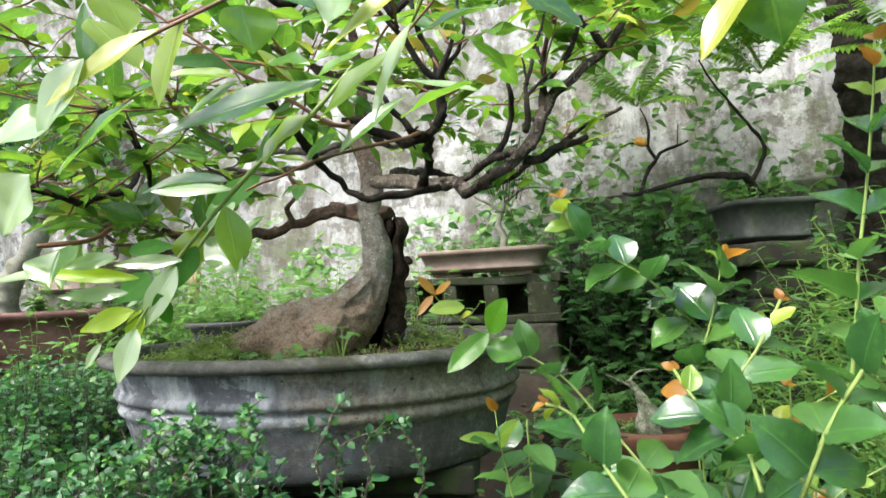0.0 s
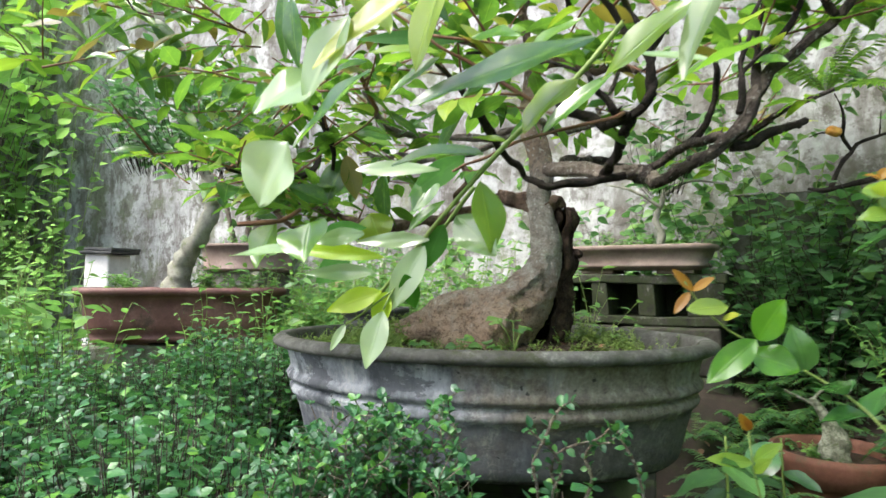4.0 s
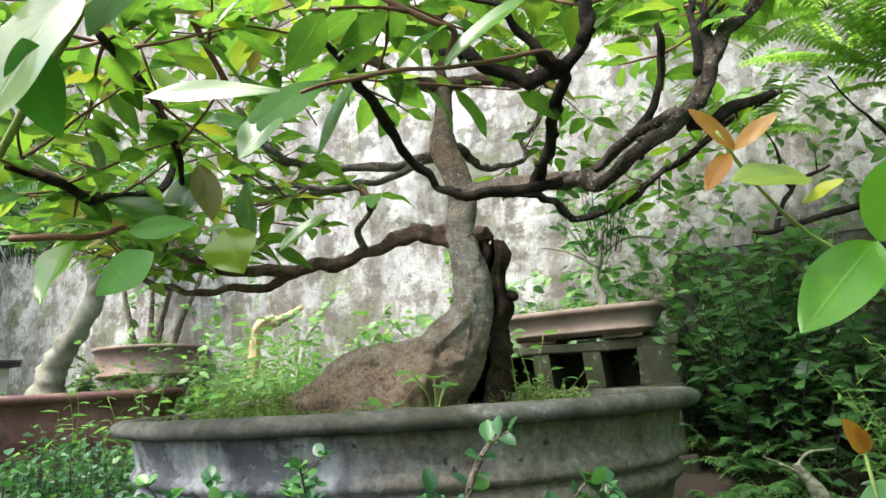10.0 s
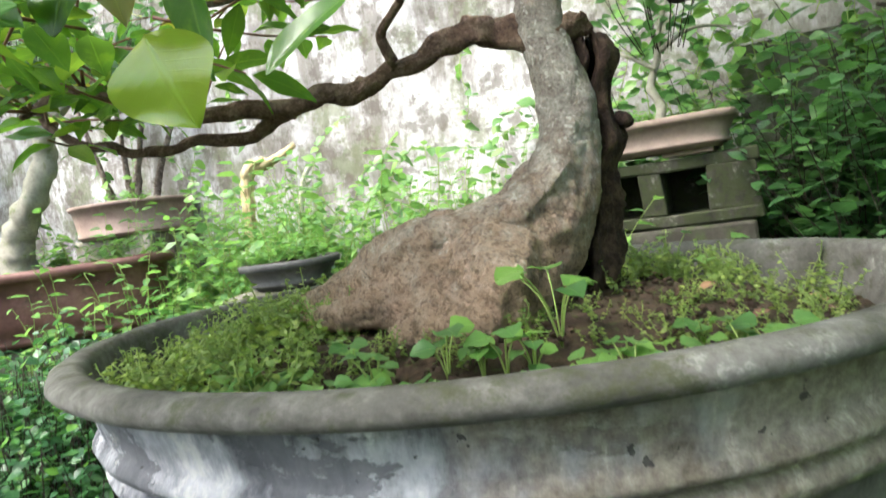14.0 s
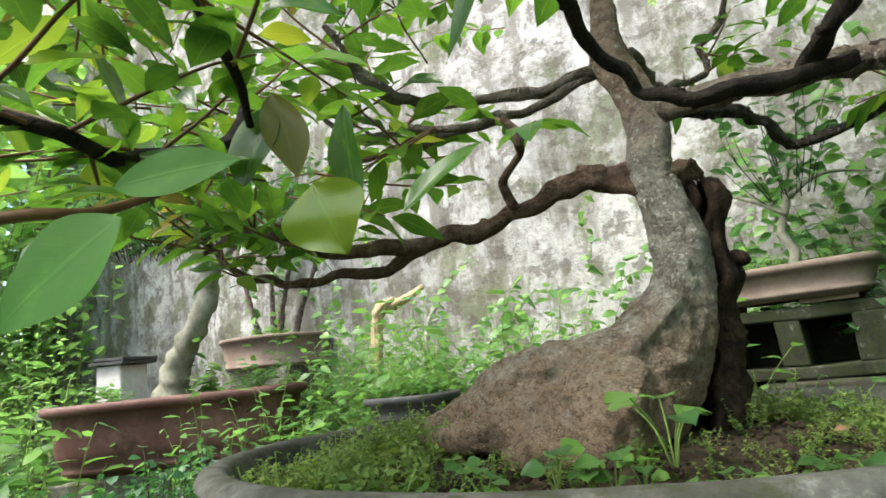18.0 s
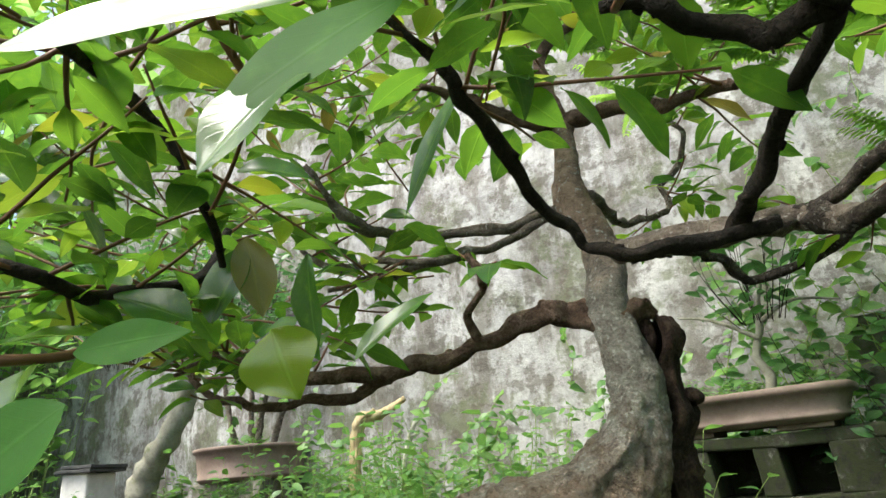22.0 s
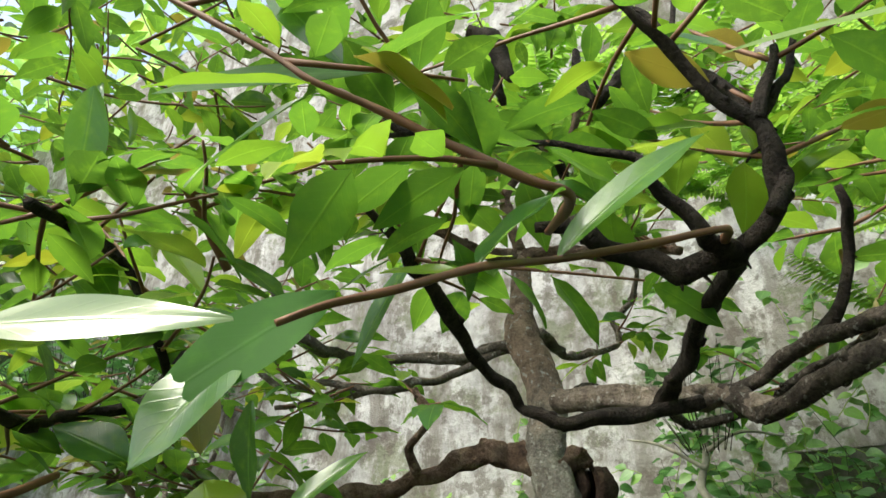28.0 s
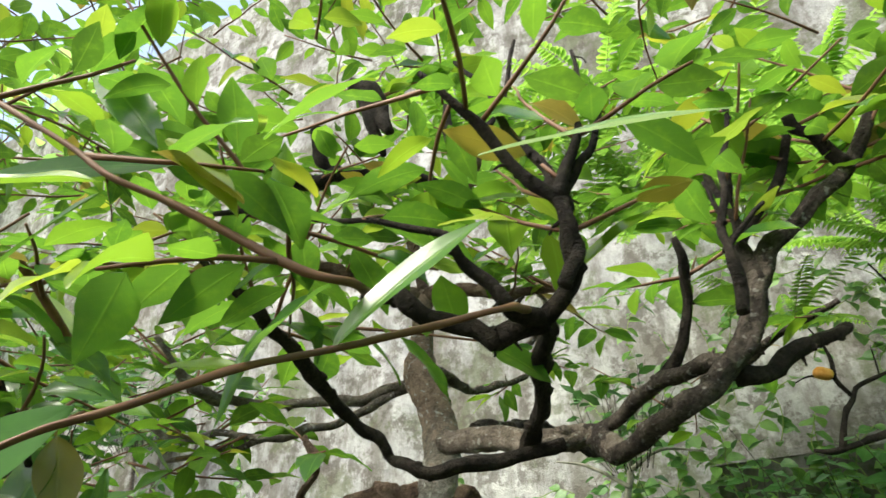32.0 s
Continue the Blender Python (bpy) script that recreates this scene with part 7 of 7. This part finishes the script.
# ---- broad-leaved plant beside the terracotta pot ----
BIGLEAF = leaf_set("leaf", 5, 0.085, 0.040, M_WEED_DARK, n=7, point=0.8)
for at, n, h, k, label in (((0.13, 0.98, 0.0), 12, 0.37, 0.95, "young plant with large bright green leaves beside the big pot"), ((0.20, 1.06, 0.0), 9, 0.27, 0.9, "young plant with large bright green leaves on the ground"), ((0.30, 1.10, 0.0), 8, 0.24, 1.0, "young plant with large bright green leaves on the ground"), ((0.24, 1.22, 0.0), 7, 0.32, 0.75, "young plant with large pale green leaves"), ((0.42, 1.2, 0.0), 8, 0.25, 1.0, "young plant with large green leaves"), ((0.30, 1.00, 0.0), 11, 0.30, 1.35, "young plant with large bright green leaves on the ground"), ((0.17, 1.30, 0.0), 9, 0.24, 1.0, "young plant with large pale green leaves"), ((0.38, 1.04, 0.0), 11, 0.33, 1.4, "young plant with large bright green leaves on the ground"), ((0.50, 1.12, 0.0), 10, 0.35, 1.3, "young plant with large green leaves"), ((0.55, 1.32, 0.0), 9, 0.3, 1.1, "young plant with large green leaves")):
    ob = thing("leafy_plant", label, "plant", "young plants on the ground", at)
    stem = part("stem", mesh_of("stem", *tube([(0, 0, -0.005, 0.003), (0.004, 0.004, h * 0.5, 0.0026), (0, 0.002, h, 0.0015)], 7, 0.1, 0.01), M_STEM), ob)
    for i in range(n):
        a, z = 2.4 * i, h * (0.45 + 0.55 * i / n)
        d = Vector((math.cos(a), math.sin(a), random.uniform(-0.5, 0.3)))
        leaf = part("leaf", random.choice(BIGLEAF)[3], stem)
        leaf.matrix_basis = Matrix.Translation((0, 0, z)) @ aim(d, (random.uniform(-0.3, 0.3), random.uniform(-0.5, 0.1), 1)) @ Matrix.Scale(k * random.uniform(0.75, 1.1), 4)


# ---- what grows in the other pots ----
def bare_trunk(name, label, paths, mat, at, category="tree"):
    ob = thing(name, label, category, at=at)
    for p in paths:
        part("trunk", mesh_of("trunk", *tube(p, 12, 0.25, 0.01, seed=p[0][0]), mat), ob)
    return ob


bare_trunk("swollen_stem_plant", "pale swollen stem with a few bare twigs", [[(0, 0, -0.01, 0.036), (0.0, 0.0, 0.03, 0.034), (-0.006, 0.0, 0.06, 0.022), (-0.022, 0.0, 0.10, 0.011), (-0.045, 0.0, 0.135, 0.007)], [(-0.042, 0, 0.13, 0.004), (-0.02, 0, 0.155, 0.003), (0.03, 0, 0.16, 0.002)], [(-0.03, 0, 0.115, 0.004), (-0.07, 0, 0.135, 0.003), (-0.10, 0.0, 0.15, 0.002)]], M_STEM_GREY, (0.455, 1.75, 0.165), "plant")
bare_trunk("red_pot_tree", "leaning bonsai with a pale thick trunk in the red tray", [[(0, 0, -0.01, 0.055), (0.005, 0, 0.06, 0.042), (0.03, 0, 0.12, 0.036), (0.09, 0, 0.20, 0.032), (0.13, 0.02, 0.30, 0.028), (0.11, 0.03, 0.42, 0.022)], [(0.12, 0.02, 0.30, 0.02), (0.2, -0.02, 0.37, 0.016), (0.3, -0.05, 0.42, 0.01)], [(0.11, 0.03, 0.40, 0.018), (0.0, 0.05, 0.52, 0.013), (-0.12, 0.05, 0.6, 0.008)]], M_GREY_BARK, (-1.58, 2.05, 0.525))
bare_trunk("round_pot_tree", "group of thin grey trunks in the round pot", [[(x, y, -0.01, 0.016), (x * 1.6, y, 0.15, 0.013), (x * 2.4 + 0.02, y, 0.34, 0.010), (x * 3.2, y + 0.02, 0.6, 0.006)] for x, y in ((-0.08, 0.0), (-0.02, 0.03), (0.04, -0.02), (0.09, 0.02))], M_BARK_MID, (-1.96, 3.06, 0.735))
bare_trunk("wired_bonsai", "bonsai with a pale coiled trunk in the brown tray", [[(0, 0, -0.01, 0.014), (0.012, 0, 0.05, 0.012), (-0.006, 0.01, 0.10, 0.010), (0.014, 0.01, 0.16, 0.008), (0.03, 0, 0.24, 0.005), (0.06, 0, 0.32, 0.003)], [(0.01, 0, 0.14, 0.006), (-0.08, 0.02, 0.2, 0.004), (-0.16, 0.02, 0.22, 0.002)], [(0.02, 0, 0.18, 0.006), (0.1, 0.0, 0.22, 0.004), (0.2, 0.02, 0.21, 0.002)]], M_GREY_BARK, (0.10, 2.21, 0.66))
DARK_TREE = [[(0, 0, -0.02, 0.028), (-0.01, 0.0, 0.05, 0.024), (-0.05, -0.02, 0.09, 0.018), (-0.14, -0.04, 0.10, 0.015), (-0.22, -0.05, 0.085, 0.013), (-0.30, -0.05, 0.07, 0.011), (-0.36, -0.05, 0.055, 0.010), (-0.40, -0.05, 0.06, 0.006)], [(-0.35, -0.05, 0.055, 0.010), (-0.33, -0.06, 0.11, 0.009), (-0.29, -0.06, 0.165, 0.008), (-0.25, -0.06, 0.185, 0.006), (-0.21, -0.06, 0.20, 0.004)], [(-0.30, -0.06, 0.15, 0.007), (-0.325, -0.07, 0.19, 0.007), (-0.32, -0.07, 0.25, 0.005), (-0.34, -0.07, 0.30, 0.003)], [(-0.325, -0.07, 0.19, 0.004), (-0.37, -0.07, 0.20, 0.003), (-0.40, -0.07, 0.19, 0.002)], [(-0.24, -0.06, 0.185, 0.003), (-0.235, -0.06, 0.25, 0.002)], [(-0.02, 0, 0.08, 0.012), (0.03, 0.02, 0.18, 0.009), (-0.03, 0.02, 0.28, 0.007), (-0.10, 0.02, 0.38, 0.005), (-0.14, 0.02, 0.46, 0.003)]]
DARK_TREE = [gnarled([(*q[:3], q[3] * 0.62) for q in limb], 3.0 + 7 * n) for n, limb in enumerate(DARK_TREE)]
bare_trunk("dark_pot_tree", "small twisted bonsai with dark limbs in the square pot", DARK_TREE, M_TWIG, (0.858, 1.985, 0.745))
fungus = tagged(new("bracket_fungus", box_mesh("bracket_fungus", (0.034, 0.03, 0.024), M_YELLOW_FUNGUS, 0.011, 4, 0.004, 2)), "orange bracket fungus on a dark branch", "fungus")
fungus.matrix_world = Matrix.Translation((0.512, 1.905, 0.945)) @ Matrix.Rotation(0.4, 4, "Y")
bare_trunk("dark_tree_trunk", "upright dark tree trunk before the wall", [[(1.22, 2.12, 0.0, 0.075), (1.21, 2.12, 0.5, 0.062), (1.23, 2.12, 1.0, 0.055), (1.20, 2.12, 1.6, 0.05), (1.22, 2.1, 2.4, 0.04)], [(1.22, 2.12, 1.05, 0.022), (1.32, 2.06, 1.25, 0.016), (1.44, 2.02, 1.52, 0.010), (1.50, 1.98, 1.80, 0.006)], [(1.21, 2.12, 1.45, 0.026), (1.36, 2.06, 1.62, 0.018), (1.46, 2.0, 1.9, 0.010)]], M_TWIG, (0, 0, 0))
# creepers that hang on the wall and its base
VINE = leaf_set("leaf", 5, 0.048, 0.032, M_WEED, n=4)
for x0, x1, z0, z1, n in ((0.05, 0.5, 0.8, 1.5, 55), (0.0, 0.4, 0.74, 1.0, 60), (0.3, 0.7, 0.74, 1.0, 50), (0.6, 1.1, 0.74, 1.05, 50), (0.4, 0.9, 0.75, 1.4, 60), (0.8, 1.4, 0.7, 1.5, 60), (0.2, 0.9, 1.4, 2.3, 20), (-1.3, -0.5, 0.5, 0.95, 50), (-0.7, 0.0, 0.5, 0.85, 50), (-2.2, -1.4, 0.6, 1.4, 60)):
    vine = thing("wall_creeper", "thin creeper with small green leaves hanging on the wall", "creeper", "creepers on the wall")
    stems, leaves = [], []
    for i in range(n // 5):
        x, z = random.uniform(x0, x1), random.uniform(z0, z1)
        q, pts = Vector((x, wall_y(x) - 0.20, z)), []
        d = Vector((random.uniform(-0.6, 0.6), 0, random.uniform(-1, 0.6))).normalized()
        for s in range(7):
            pts.append((q.x, wall_y(q.x) - 0.20 - 0.02 * random.random(), q.z, 0.0014))
            d = (d + Vector((random.uniform(-0.5, 0.5), 0, random.uniform(-0.6, 0.3)))).normalized()
            q = q + d * 0.045
        stems.append(tube(pts, 4, 0.0, 0.03))
        for c in spline(pts, 0.02):
            ld = rand_dir(-0.1, 0.6)
            leaves.append((random.choice(VINE), Matrix.Translation(c[:3]) @ aim(ld, (random.uniform(-0.4, 0.4), -0.8, 0.7)), random.uniform(0.6, 1.25)))
    p = part("stem", mesh_of("stem", *merge(stems), M_STEM), vine)
    p["kind"] = "stuff"
    random.shuffle(leaves)
    for shape, m, k in leaves[:12]:
        part("leaf", shape[3], vine).matrix_basis = m @ Matrix.Scale(k, 4)
    cloud("foliage", leaves[12:], M_WEED, vine)
bare_trunk("peeled_trunk", "bent trunk of bright peeled yellow wood", [[(-1.27, 2.76, 0.28, 0.024), (-1.265, 2.75, 0.6, 0.022), (-1.245, 2.75, 0.76, 0.026), (-1.20, 2.75, 0.785, 0.022), (-1.13, 2.75, 0.80, 0.016), (-1.05, 2.75, 0.84, 0.010)], [(-1.25, 2.74, 0.6, 0.012), (-1.235, 2.735, 0.76, 0.012), (-1.17, 2.735, 0.81, 0.008)]], M_YELLOW, (0, 0, 0))
bare_trunk("dead_stick", "upright pale dead stick among the weeds", [[(-1.08, 2.75, 0.28, 0.013), (-1.07, 2.75, 0.55, 0.012), (-1.03, 2.75, 0.72, 0.010), (-0.99, 2.75, 0.765, 0.007)], [(-1.04, 2.75, 0.70, 0.007), (-1.0, 2.75, 0.71, 0.005)]], M_PALE_BARK, (0, 0, 0))
pot_greens = [plant("pot_weed", "bright green weed growing in a pot", "weed", *herb(0.10, 10, LANCE, 0.010, 0.55, 0.8, radius=0.001), M_STEM, M_WEED, "weeds in the pots") for i in range(2)]
share(pot_greens, [(-1.75, 1.95, 0.52, 1.0), (-1.5, 2.12, 0.52, 1.1), (-1.38, 2.18, 0.52, 1.0), (-1.62, 2.12, 0.52, 0.9), (-1.8, 2.05, 0.52, 0.8), (-0.78, 1.93, 0.47, 0.8), (-0.72, 1.95, 0.47, 0.9), (-0.69, 1.91, 0.47, 0.7), (-0.82, 1.92, 0.47, 0.7), (-0.05, 2.25, 0.655, 0.8), (0.08, 2.2, 0.655, 0.8), (0.18, 2.17, 0.655, 0.7), (0.0, 2.22, 0.655, 0.7), (-0.12, 2.28, 0.655, 0.7), (-1.9, 3.0, 0.73, 1.0), (-2.05, 3.05, 0.73, 1.0), (0.82, 1.95, 0.74, 1.0), (0.88, 2.0, 0.74, 1.1), (0.41, 1.73, 0.155, 0.6)])
TREETOP = leaf_set("leaf", 4, 0.045, 0.022, M_WEED_DARK, n=4)
for at, r, h, n in (((-1.50, 2.05, 0.95), 0.35, 0.45, 60), ((-1.75, 2.1, 0.98), 0.3, 0.4, 50), ((-1.95, 3.05, 1.25), 0.45, 0.5, 60), ((0.12, 2.2, 0.84), 0.2, 0.26, 16)):
    plant("pot_tree_crown", "leafy crown of a bonsai in a tray", "foliage", *clump(r, h, TREETOP, n, 1.0, 0.03), M_TWIG, M_WEED_DARK).location = at
